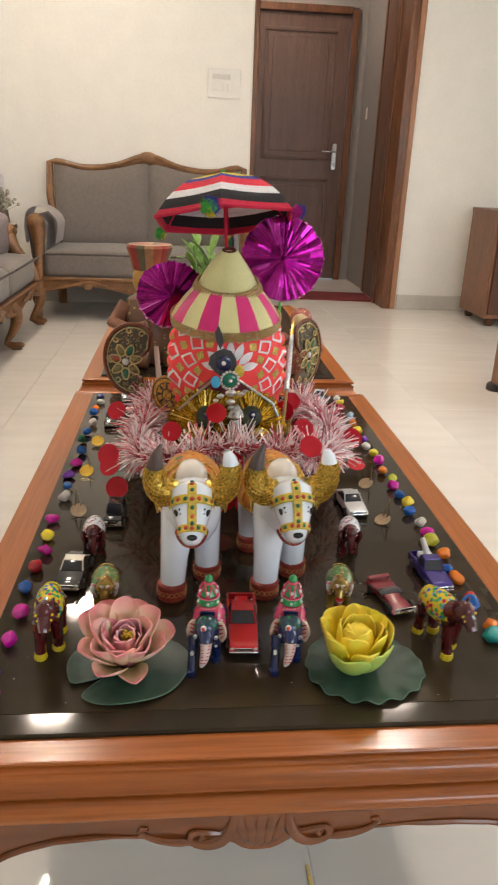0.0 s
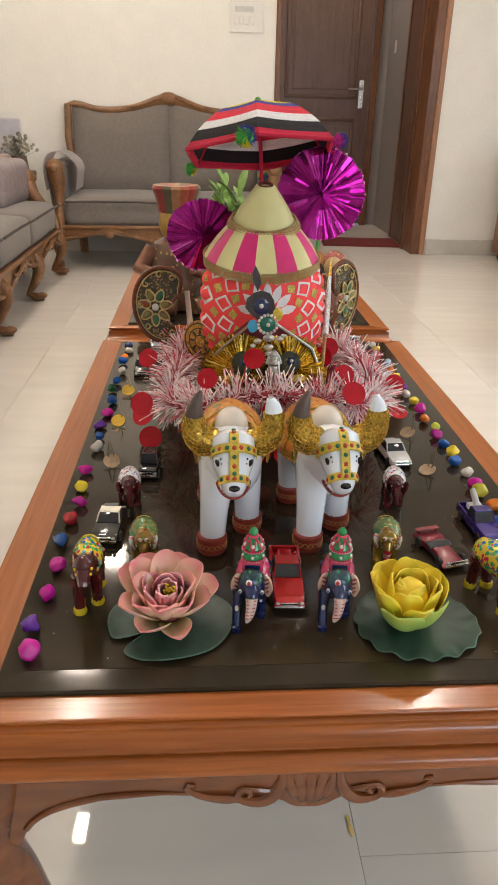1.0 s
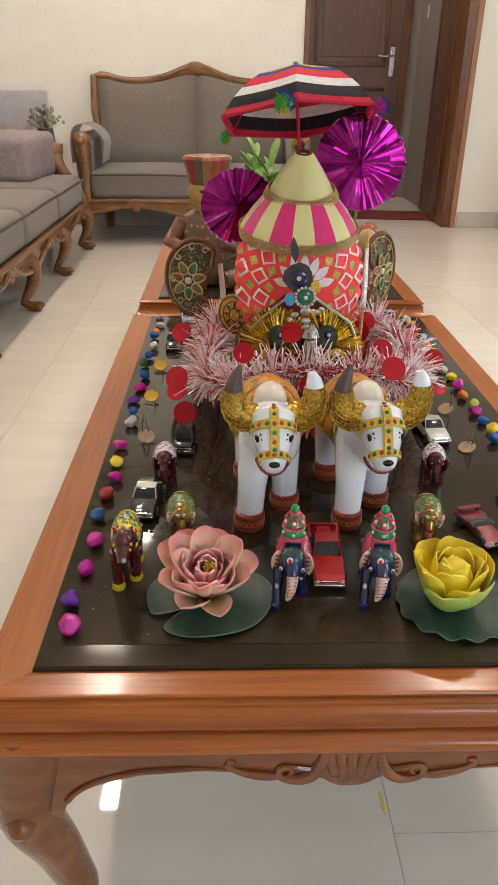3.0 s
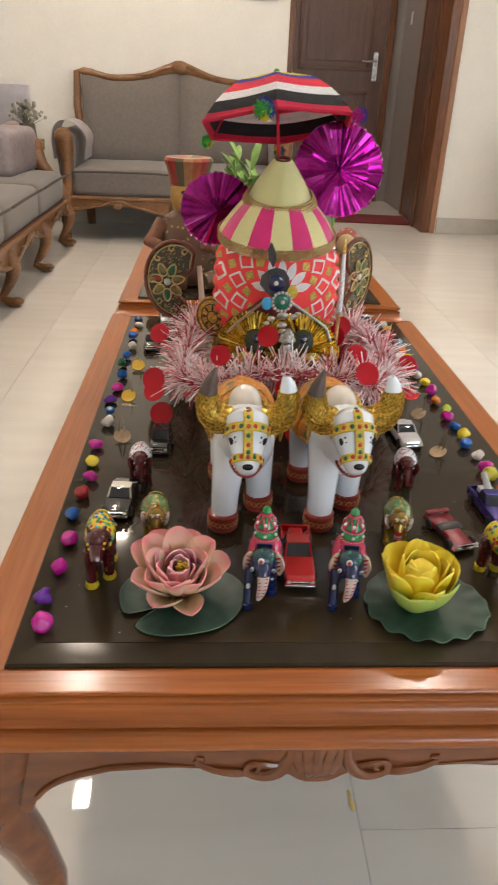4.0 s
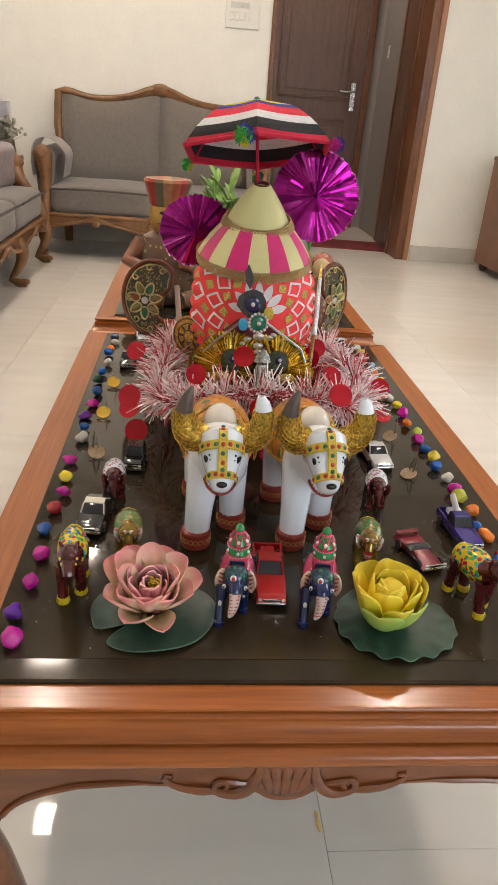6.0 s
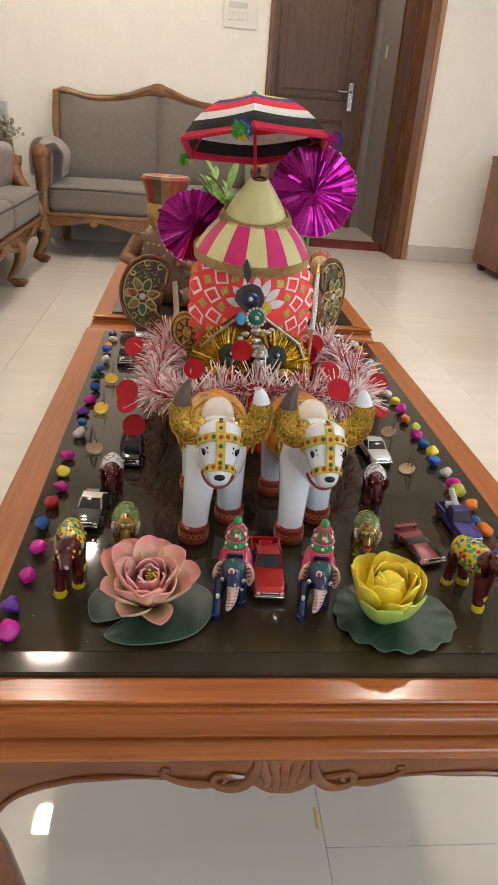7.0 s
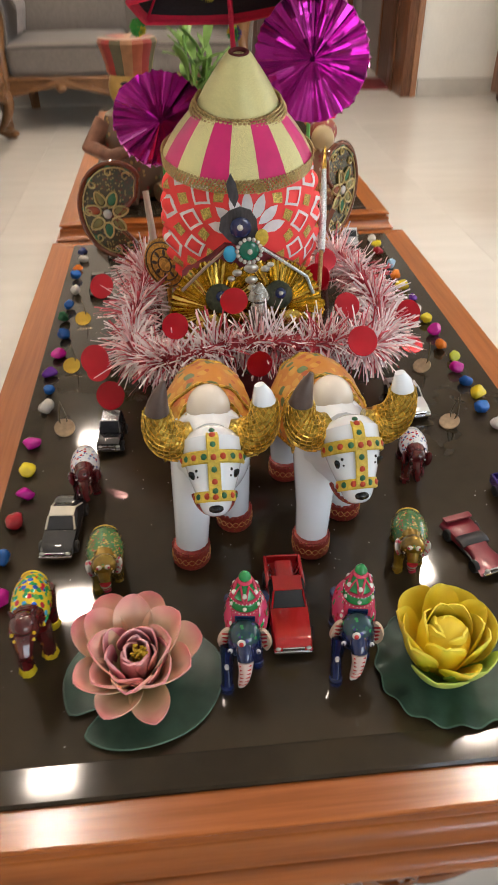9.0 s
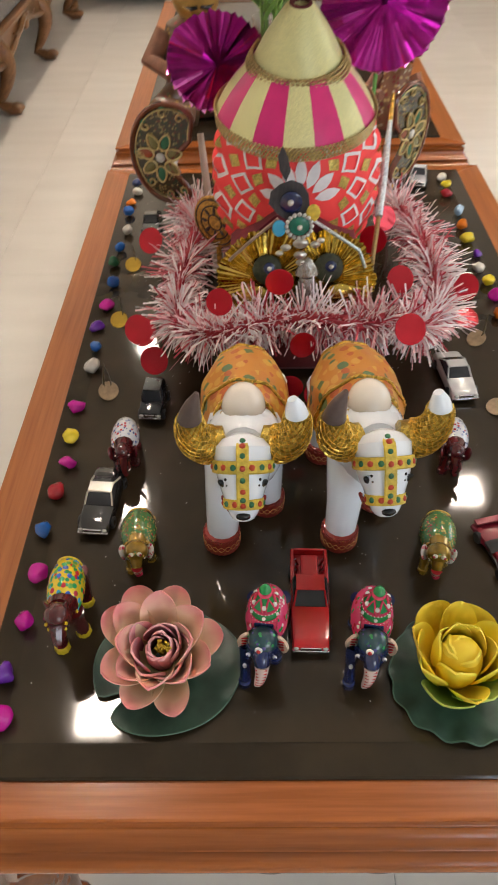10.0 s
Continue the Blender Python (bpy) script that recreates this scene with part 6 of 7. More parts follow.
def pleated_disc(bm, r, folds, depth, m, inner=0.06, mat=0, arc=math.tau, start=0.0, rag=0.0, seed=0):
    """A round rosette of folded foil in the local x-z plane, ridges towards -y."""
    rnd = random.Random(seed)
    n = folds * 2
    closed = arc >= math.tau - 0.01
    ks = range(n if closed else n + 1)
    rows, vs = [], []
    turn = [rnd.uniform(-0.30, 0.30) for _ in ks]
    deep = [rnd.uniform(0.55, 1.35) for _ in ks]
    pinch = [rnd.choice((0, 0, 0, 1)) * rnd.uniform(-0.9, 0.9) for _ in ks]
    edge = [1 + rag * rnd.uniform(-1, 1) for _ in ks]
    for f in (inner, 0.34, 0.68, 1.0):
        row = []
        for k in ks:
            a = start + arc * (k + turn[k]) / n
            rr = r * f * (edge[k] if f == 1.0 else 1.0)
            y = depth * (deep[k] if k % 2 else -deep[k]) * (0.10 + 0.90 * f) + depth * pinch[k] * (1 if f == 0.68 else 0)
            v = bm.verts.new((rr * math.cos(a), y, rr * math.sin(a)))
            row.append(v)
            vs.append(v)
        rows.append(row)
    m0 = len(ks)
    for r0, r1 in zip(rows, rows[1:]):
        for k in range(m0 if arc >= math.tau - 0.01 else m0 - 1):
            f = bm.faces.new((r0[k], r0[(k + 1) % m0], r1[(k + 1) % m0], r1[k]))
            f.material_index = mat
            f.tag = True
    c = bm.verts.new((0, -depth * 0.4, 0))
    vs.append(c)
    for k in range(m0 if arc >= math.tau - 0.01 else m0 - 1):
        bm.faces.new((c, rows[0][k], rows[0][(k + 1) % m0])).material_index = mat
    bmesh.ops.transform(bm, matrix=m, verts=vs)
    return bm


# base and lantern body
bm = bmesh.new()
box(bm, 0.0, 0.03, 0.026, 0.17, 0.26, 0.052, 0.006)
part("base", bm, pbr("red_velvet", (0.16, 0.008, 0.012), 0.8, var=0.3, scale=90, bump=0.1, sheen=0.4), chariot, "dark red cloth-covered base")


def drum_r(z):
    """The lantern's radius at a height above the table, fuller above its middle than below."""
    u = (z - 0.164) / 0.098
    return 0.0825 * (max(0.02, 1 - u ** 3) ** 0.333 if u > 0 else math.sqrt(max(0.02, 1 - u * u)))


def scale_lift(a, z):
    """How far the scalloped paper edges stand out at both sides, at an angle and a height."""
    side = min(1, max(0, (abs((a + math.pi) % math.tau - math.pi) - 1.10) / 0.35))
    return 0.0072 * side * abs(math.sin(math.pi * (z - 0.072) / 0.0190)) ** 0.6


bm = bmesh.new()
zs_, na = np.linspace(0.072, 0.262, 72), 216
rows = [[bm.verts.new(((drum_r(z) + scale_lift(math.tau * k / na, z)) * math.sin(math.tau * k / na), DY - (drum_r(z) + scale_lift(math.tau * k / na, z)) * math.cos(math.tau * k / na), z)) for k in range(na)] for z in zs_]
for r0, r1 in zip(rows, rows[1:]):
    for k in range(na):
        bm.faces.new((r0[k], r0[(k + 1) % na], r1[(k + 1) % na], r1[k]))
part("lantern_body", bm, M_REDPAPER, chariot, "red paper lantern body")


def on_drum(a, z, lift=0.0008):
    r = drum_r(z) + lift + scale_lift(a, z)
    return Vector((r * math.sin(a), DY - r * math.cos(a), z))


def on_rose(r, th, lift):
    """A point of the pattern that spreads in rings round the doorway's top: distance and angle from its middle."""
    z = min(0.258, max(0.076, 0.184 + r * math.sin(th)))
    return on_drum(math.asin(max(-0.985, min(0.985, r * math.cos(th) / drum_r(z)))), z, lift)


def diamond(bm, r, th, hr, ht, inner):
    """A diamond lying on the lantern with one corner to the middle, an outline where inner is above nothing."""
    def ring(f, lift):
        pts = [(r - hr * f, th), (r, th + ht * f / r), (r + hr * f, th), (r, th - ht * f / r)]
        return [bm.verts.new(on_rose(pts[k][0] + (pts[(k + 1) % 4][0] - pts[k][0]) * e / 6, pts[k][1] + (pts[(k + 1) % 4][1] - pts[k][1]) * e / 6, lift)) for k in range(4) for e in range(6)]
    vo = ring(1.0, 0.0009)
    vi = ring(inner, 0.0014) if inner else [bm.verts.new(on_rose(r, th, 0.0014))] * 24
    for k in range(24):
        a, b, c, d = vo[k], vo[(k + 1) % 24], vi[(k + 1) % 24], vi[k]
        bm.faces.new((a, b, c) if c is d else (a, b, c, d))


STEP = radians(28)
for r, hr, ht, inner, half in ((0.0445, 0.0062, 0.0078, 0.0, 1), (0.0570, 0.0118, 0.0122, 0.70, 0), (0.0690, 0.0062, 0.0075, 0.0, 1), (0.0790, 0.0085, 0.0140, 0.66, 0), (0.0850, 0.0050, 0.0070, 0.0, 1)):
    for k in range(-2, 8):
        th = radians(3) + (k + 0.5 * half) * STEP
        z = 0.184 + r * math.sin(th)
        if not 0.10 < z < 0.256 or abs(r * math.cos(th)) > drum_r(z) * 1.04:
            continue
        bm = bmesh.new()
        diamond(bm, r, th, hr, ht, inner)
        part("diamond" if inner else "glitter_patch", bm, M_WHITELINE if inner else M_GOLDGLIT, chariot, smooth=False)
# white rays over the doorway
for k in range(7):
    a = math.pi * (0.06 + 0.88 * k / 6)
    bm = bmesh.new()
    at = lambda f, w: on_drum((-f * math.cos(a) + w * math.sin(a)) / 0.083, 0.184 + f * math.sin(a) + w * math.cos(a), 0.0016)
    spine = [bm.verts.new(at(f, 0)) for f in (0.014, 0.021, 0.028, 0.035, 0.042)]
    for sd in (-1, 1):
        rim = [spine[0]] + [bm.verts.new(at(f, sd * w)) for f, w in ((0.021, 0.0046), (0.028, 0.0060), (0.035, 0.0044))] + [spine[4]]
        bm.faces.new((spine[0], spine[1], rim[1]))
        bm.faces.new((spine[1], spine[2], rim[2], rim[1]))
        bm.faces.new((spine[2], spine[3], rim[3], rim[2]))
        bm.faces.new((spine[3], spine[4], rim[3]))
    part("white_ray", bm, M_WHITELINE, chariot, smooth=False)
# doorway: dark red cloth, silver gable cord
bm = bmesh.new()
gab = [(-0.070, 0.052), (-0.070, 0.132), (-0.024, 0.174), (0.012, 0.172), (0.060, 0.138), (0.066, 0.052)]
slab(bm, gab, -0.0715, -0.03)
part("doorway", bm, pbr("crimson_cloth", (0.17, 0.008, 0.02), 0.7, var=0.3, scale=70), chariot, "dark crimson cloth doorway")
for p, mt in (([(-0.0705, -0.089, 0.135), (-0.047, -0.088, 0.157), (-0.0225, -0.088, 0.178)], M_CARDEDGE), ([(0.004, -0.088, 0.178), (0.0125, -0.088, 0.176), (0.035, -0.089, 0.161), (0.0585, -0.090, 0.145), (0.0665, -0.090, 0.126)], M_SILVERCORD)):
    bm = bmesh.new()
    tube(bm, p, 0.0028, 8, flat=0.6)
    part("gable_cord", bm, mt, chariot, "glittering cord along the gable" if mt is M_SILVERCORD else "pale brown card edge of the gable")
# gold foil fans in the doorway
M_OLDGOLD = pbr("old_gold_foil", (0.50, 0.33, 0.06), 0.13, metal=1.0, var=0.3, scale=160, bump=0.06, other=(0.66, 0.46, 0.11))
for x, z, r in ((-0.0335, 0.110, 0.0500), (0.0285, 0.109, 0.0490)):
    tiltm = pose(x, -0.096 + 0.004 * (x > 0), z + 0.004, -18, 0, 0)
    bm = bmesh.new()
    pleated_disc(bm, r, 62, 0.0013, tiltm, mat=0, rag=0.05, seed=int(x * 1000))
    f = part("gold_fan", bm, M_OLDGOLD, chariot, "pleated gold foil fan")
    for nm, cx, cz, rr, dep, mt in (("feather_eye", 0.001, 0.013, 0.0150, 0.004, M_GREENFEATH), ("blue_eye", 0.003, 0.015, 0.0060, 0.0065, M_NAVY), ("bead", 0.003, 0.015, 0.0024, 0.0088, M_PEARL)):
        bm = bmesh.new()
        ball(bm, (cx, -dep, cz), (rr, 0.0022, rr), 0, u=18, v=8)
        bmesh.ops.transform(bm, matrix=tiltm, verts=bm.verts)
        part(nm, bm, mt, f)
    bm = bmesh.new()
    ball(bm, ((-0.012 if x < 0 else 0.012), -0.008, -0.010), (0.014, 0.006, 0.009), u=14, v=8)
    bmesh.ops.transform(bm, matrix=tiltm, verts=bm.verts)
    part("gold_knot", bm, M_OLDGOLD, f)
# small idol in the doorway: a plain silver shape
bm = bmesh.new()
lathe(bm, [(0.020, 0.048), (0.022, 0.060), (0.013, 0.085), (0.016, 0.096), (0.010, 0.104), (0.0105, 0.116), (0.0115, 0.124), (0.008, 0.132), (0.014, 0.136), (0.011, 0.144), (0.005, 0.152), (0, 0.155)], 20, 0, (0, 0, 0), (1, 0.7))
solid("idol_figure", bm, pbr("dark_silver", (0.34, 0.32, 0.29), 0.22, metal=0.8, var=0.4, scale=220, bump=0.15), pose(CX + 0.006, CY - 0.113, TOP + 0.004) @ Matrix.Diagonal((0.85, 0.80, 0.95, 1)), "small plain silver idol figure inside the doorway", "figurine")
# brooch over the gable: feather, pearl ring, gem and petals
br = thing("brooch", pose(CX - 0.0034, CY - 0.113, TOP + 0.1842), "jewelled brooch with a feather and a green stone", "ornament")
bm = bmesh.new()
blade = [(-0.004, -0.002), (-0.020, 0.010), (-0.0285, 0.020), (-0.0265, 0.031), (-0.018, 0.038), (-0.008, 0.0415), (0.002, 0.038), (0.0078, 0.029), (0.0090, 0.018), (0.006, 0.008)]
slab(bm, blade, 0.003, 0.0045)
slab(bm, [(-0.013, 0.040), (-0.0185, 0.050), (-0.0205, 0.062), (-0.0165, 0.072), (-0.0115, 0.062), (-0.009, 0.050)], 0.004, 0.0052)
part("feather", bm, M_FEATHER, br, "dark grey feather")
bm = bmesh.new()
ball(bm, (-0.008, 0.001, 0.022), (0.0105, 0.002, 0.0105), 0, u=18, v=8)
part("feather_eye", bm, M_NAVY, br)
bm = bmesh.new()
ball(bm, (-0.0085, -0.0015, 0.023), 0.0030, u=10, v=6)
part("bead", bm, M_PEARL, br)
for k in range(16):
    bm = bmesh.new()
    a = k * math.tau / 16
    ball(bm, (0.0118 * math.cos(a), -0.002, 0.0118 * math.sin(a)), 0.0022, u=8, v=6)
    part("pearl", bm, M_PEARL, br)
bm = bmesh.new()
ball(bm, (0, -0.001, 0), (0.0100, 0.003, 0.0100), 0, u=16, v=8)
part("gem", bm, M_GREENGEM, br, "dark green stone")
bm = bmesh.new()
ball(bm, (0.0005, -0.0042, 0), 0.0027, u=10, v=6)
part("bead", bm, M_PEARL, br)
for x, z, mt in ((-0.0185, -0.003, M_CYAN), (0.0125, 0.012, M_YELLOW)):
    bm = bmesh.new()
    ball(bm, (x, 0.0005, z), (0.0066, 0.0022, 0.0085), 0, u=12, v=8)
    part("petal", bm, mt, br)
for x, z, r in ((-0.012, -0.022, 0.0034), (0.002, -0.018, 0.005), (0.016, -0.019, 0.0034), (0.002, -0.030, 0.0042), (-0.018, -0.028, 0.0026), (0.021, -0.015, 0.0026), (0.003, -0.038, 0.0034)):
    bm = bmesh.new()
    ball(bm, (x, -0.001, z), (r * 1.5, 0.003, r), u=12, v=8)
    part("silver_drop", bm, M_SILVER, br)

# striped canopy


def cone_seg(bm, a0, a1, r0, z0, r1, z1, belly=0.004, n=5, thick=0.0015, c=(0, 0, 0)):
    g = {}
    for side in (0, 1):
        for i in range(n + 1):
            for j in range(5):
                a, v = a0 + (a1 - a0) * i / n, j / 4
                r = r0 + (r1 - r0) * v + belly * math.sin(math.pi * v) - side * thick
                g[side, i, j] = bm.verts.new((c[0] + r * math.cos(a), c[1] + r * math.sin(a), c[2] + z0 + (z1 - z0) * v))
    for side in (0, 1):
        for i in range(n):
            for j in range(4):
                bm.faces.new((g[side, i, j], g[side, i + 1, j], g[side, i + 1, j + 1], g[side, i, j + 1]))
    for i in range(n):
        for j in (0, 4):
            bm.faces.new((g[0, i, j], g[0, i + 1, j], g[1, i + 1, j], g[1, i, j]))
    for j in range(4):
        for i in (0, n):
            bm.faces.new((g[0, i, j], g[0, i, j + 1], g[1, i, j + 1], g[1, i, j]))
    return bm


RIM, CAP = pose(-0.0032, 0.011, 0.2460, 9), pose(-0.0022, 0.005, 0.2905, 15)
for k in range(16):
    a0 = (k - 0.5) * math.tau / 16
    bm = cone_seg(bmesh.new(), a0, a0 + math.tau / 16, 0.0790, 0.0, 0.0435, 0.0460, 0.003, 4)
    bmesh.ops.transform(bm, matrix=RIM, verts=bm.verts)
    part("stripe", bm, M_PINKSAT if k % 2 else M_CREAMG, chariot, "pink satin stripe" if k % 2 else "cream glitter stripe")
bm = bmesh.new()
lathe(bm, [(0.0440, -0.0030), (0.0425, 0.0020), (0.0335, 0.0195), (0.0225, 0.0365), (0.0130, 0.0500), (0.0110, 0.0518), (0.0078, 0.0518), (0.0070, 0.0420)], 48)
for v in bm.verts:
    a = math.atan2(v.co.y, v.co.x)
    v.co *= 1 + 0.012 * math.sin(a * 24)
bmesh.ops.transform(bm, matrix=CAP, verts=bm.verts)
part("top_cone", bm, M_CREAMG, chariot, "cream glitter top cone")
bm = bmesh.new()
tube(bm, [CAP @ Vector((0.0085 * math.cos(k * math.tau / 24), 0.0085 * math.sin(k * math.tau / 24), 0.0512)) for k in range(25)], 0.0022, 6, caps=False)
part("neck_ring", bm, M_DARKRED, chariot, "dark red ring round the top opening")
# beaded lace: rows of small links along both rims
for frm, r, z, rows, n, grow, big in ((RIM, 0.0803, 0.0035, 5, 120, -0.0002, 1.0), (CAP, 0.0436, 0.0066, 4, 60, 0.0017, 1.5)):
    for j in range(rows):
        bm = bmesh.new()
        rj = r + grow * j
        for k in range(n):
            a = (k + 0.5 * (j % 2)) * math.tau / n
            if math.sin(a) > 0.55:
                continue
            ball(bm, (rj * math.cos(a), rj * math.sin(a), z - 0.0029 * j), (0.0011 * big, 0.0017 * big, 0.0012 * big), 0, Euler((0, 0, a)).to_matrix(), u=6, v=4)
        tube(bm, [(rj * math.cos(k * math.tau / 60), rj * math.sin(k * math.tau / 60), z - 0.0029 * j - 0.0014) for k in range(61)], 0.0005, 4, caps=False)
        bmesh.ops.transform(bm, matrix=frm, verts=bm.verts)
        part("lace_trim", bm, M_LACE, chariot, "beaded gold lace")

# umbrella of wound wool, tilted back
umb = thing("wool_umbrella", pose(CX - 0.004, 1.172, TOP + 0.374, 0, 0, 0) @ pose(0, 0, 0, -14, -5, -5), "small hexagonal umbrella of striped red, white and black wool", "umbrella")
R = 0.110
bands = (("red", 1.0, 0.0), ("black", 0.955, 0.0080), ("white", 0.845, 0.0230), ("scarlet", 0.735, 0.0345), ("blue", 0.585, 0.0470), ("yellow", 0.490, 0.0530), ("scarlet", 0.20, 0.0620), (None, 0.10, 0.0635))
for (nm, f0, z0), (_, f1, z1) in zip(bands, bands[1:]):
    bm = bmesh.new()
    rows = []
    for side in (0, 1):
        for f, z in ((f0, z0), (f1, z1)):
            row = []
            for k in range(6):
                for e in range(6):
                    a0, a1 = math.tau * k / 6 - math.pi / 2, math.tau * (k + 1) / 6 - math.pi / 2
                    p = Vector((math.cos(a0), math.sin(a0), 0)).lerp(Vector((math.cos(a1), math.sin(a1), 0)), e / 6)
                    sag = 0.004 * math.sin(math.pi * e / 6) * (1 if f > 0.3 else 0)
                    row.append(bm.verts.new((p.x * R * f, p.y * R * f, z + (0.0022 if side else 0) - sag * 0.4)))
            rows.append(row)
    n = 36
    for a, b in ((0, 1), (2, 3), (0, 2), (1, 3)):
        for k in range(n):
            bm.faces.new((rows[a][k], rows[a][(k + 1) % n], rows[b][(k + 1) % n], rows[b][k]))
    part("wool_band", bm, M_STRING[nm], umb, nm.replace("scarlet", "bright red") + " wound wool band")
for k in range(6):
    a = math.tau * k / 6 - math.pi / 2
    bm = bmesh.new()
    tube(bm, [(R * math.cos(a) * f, R * math.sin(a) * f, z - 0.001) for f, z in ((1.0, 0.0), (0.845, 0.0230), (0.585, 0.0470), (0.10, 0.0635))], 0.0018, 6)
    part("rib", bm, M_STRING["red"], umb)
    bm = bmesh.new()
    a2 = math.tau * (k + 1) / 6 - math.pi / 2
    tube(bm, [(R * math.cos(a), R * math.sin(a), 0.001), (R * math.cos(a2), R * math.sin(a2), 0.001)], 0.0030, 7)
    part("rim", bm, M_STRING["red"], umb)
bm = bmesh.new()
tube(bm, [(0, 0, 0.060), (0.0, 0.0, 0.03), (0.0, -0.006, -0.02), (0.0, -0.012, -0.056)], [0.0022, 0.0022, 0.0026, 0.003], 8)
part("pole", bm, M_STRING["red"], umb, "thin red pole")
POM = [M_STRING["yellow"], M_STRING["blue"], pbr("wool_green", (0.06, 0.35, 0.05), 0.9, scale=500, bump=0.3), pbr("wool_magenta", (0.5, 0.01, 0.22), 0.9, scale=500, bump=0.3)]


def pompom(p, r, order):
    bm = bmesh.new()
    rnd = random.Random(int(p[0] * 1e4) + 7)
    ball(bm, (0, 0, 0), r * 0.72, order[0], u=10, v=7)
    for k in range(420):
        d = Vector((rnd.gauss(0, 1), rnd.gauss(0, 1), rnd.gauss(0, 1))).normalized()
        q = d.orthogonal().normalized() * r * 0.07
        w = d.cross(q).normalized() * r * 0.07
        e = d * r * rnd.uniform(0.9, 1.08)
        vs = [bm.verts.new(d * r * 0.6 + q), bm.verts.new(d * r * 0.6 + w), bm.verts.new(d * r * 0.6 - q), bm.verts.new(e)]
        which = order[int((math.atan2(d.z, d.x) + math.pi) / math.tau * len(order)) % len(order)]
        for t3 in ((0, 1, 3), (1, 2, 3), (2, 0, 3)):
            bm.faces.new([vs[i] for i in t3]).material_index = which
    bmesh.ops.translate(bm, vec=p, verts=bm.verts)
    return part("pompom", bm, POM, umb, "woollen pompom in mixed colours", smooth=False)


pompom((-0.015, -R - 0.004, -0.002), 0.0148, [2, 0, 1, 1, 1, 2])
pompom((-R * 0.87 - 0.008, R * 0.45, -0.004), 0.0100, [2, 0, 2, 2])
pompom((R * 0.87 + 0.009, -R * 0.5 - 0.002, -0.003), 0.0112, [3, 1, 1, 3])
pompom((R * 0.87 + 0.008, R * 0.5, -0.008), 0.0095, [1, 2, 0])
pompom((0, R + 0.006, -0.010), 0.0095, [2, 1, 0])
pompom((0, 0, 0.0695), 0.0045, [2, 2])

# magenta foil fans on green rods
for x, y, z, r, folds, tilt, lb in ((0.1800, 1.172, 0.7365, 0.0630, 44, 8, "large round pleated fan of magenta foil"), (0.0120, 1.205, 0.6720, 0.0545, 40, -9, "smaller round pleated fan of magenta foil")):
    t = thing("foil_fan", pose(x, y, z), lb, "paper fan", "foil fans")
    bm = bmesh.new()
    pleated_disc(bm, r, folds, 0.0046, pose(0, 0, 0, -tilt, 0, 0), inner=0.05, rag=0.022, seed=int(r * 1000))
    part("foil", bm, M_FOILP, t)
    bm = bmesh.new()
    tube(bm, [(0, 0.006, 0.0), (0.0, 0.010, -r), (0.0, 0.012, -(z - TOP))], 0.0022, 7)
    part("rod", bm, M_GREENROD, t, "thin green rod")

# white and gold wand beside the doorway
t = thing("decorated_wand", pose(0, 0, 0), "white glitter wand with a gold tip and gold cord", "wand")
bm = bmesh.new()
tube(bm, [(0.1835, 1.085, 0.556), (0.191, 1.125, 0.582), (0.2035, 1.192, 0.615)], [0.0042, 0.0046, 0.0028], 10)
part("stick", bm, M_SILVERCORD, t)
bm = bmesh.new()
tube(bm, [(0.2035, 1.192, 0.615), (0.2100, 1.226, 0.633)], [0.0030, 0.0014], 8)
part("tip", bm, M_GOLD, t, "gold tip")
bm = bmesh.new()
tube(bm, [(0.166, 1.004, TOP + 0.052), (0.174, 1.040, 0.508), (0.1835, 1.085, 0.556)], 0.0026, 8)
part("gold_cord", bm, M_LACE, t)
t = thing("decorated_wand", pose(0, 0, 0), "pale wooden wand standing behind the lantern", "wand")
bm = bmesh.new()
tube(bm, [(0.000, 1.21, TOP), (-0.008, 1.24, 0.50), (-0.016, 1.27, 0.575)], [0.005, 0.005, 0.0042], 9)
part("stick", bm, pbr("pale_stick", (0.5, 0.42, 0.34), 0.5, scale=80), t)


# crescent medallions with painted flowers at both sides
M_FILIGREE = enamel("dark_filigree", (0.050, 0.036, 0.014), [(0.015, 0.05, 0.02), (0.34, 0.26, 0.09), (0.26, 0.20, 0.07), (0.14, 0.03, 0.012)], 300, 0.42, 0.2)
M_MEDRIM = pbr("maroon_rim", (0.14, 0.034, 0.012), 0.2, coat=0.5)
M_PALEGOLD = pbr("pale_gold_line", (0.52, 0.39, 0.16), 0.35, metal=0.5, var=0.2, scale=300)


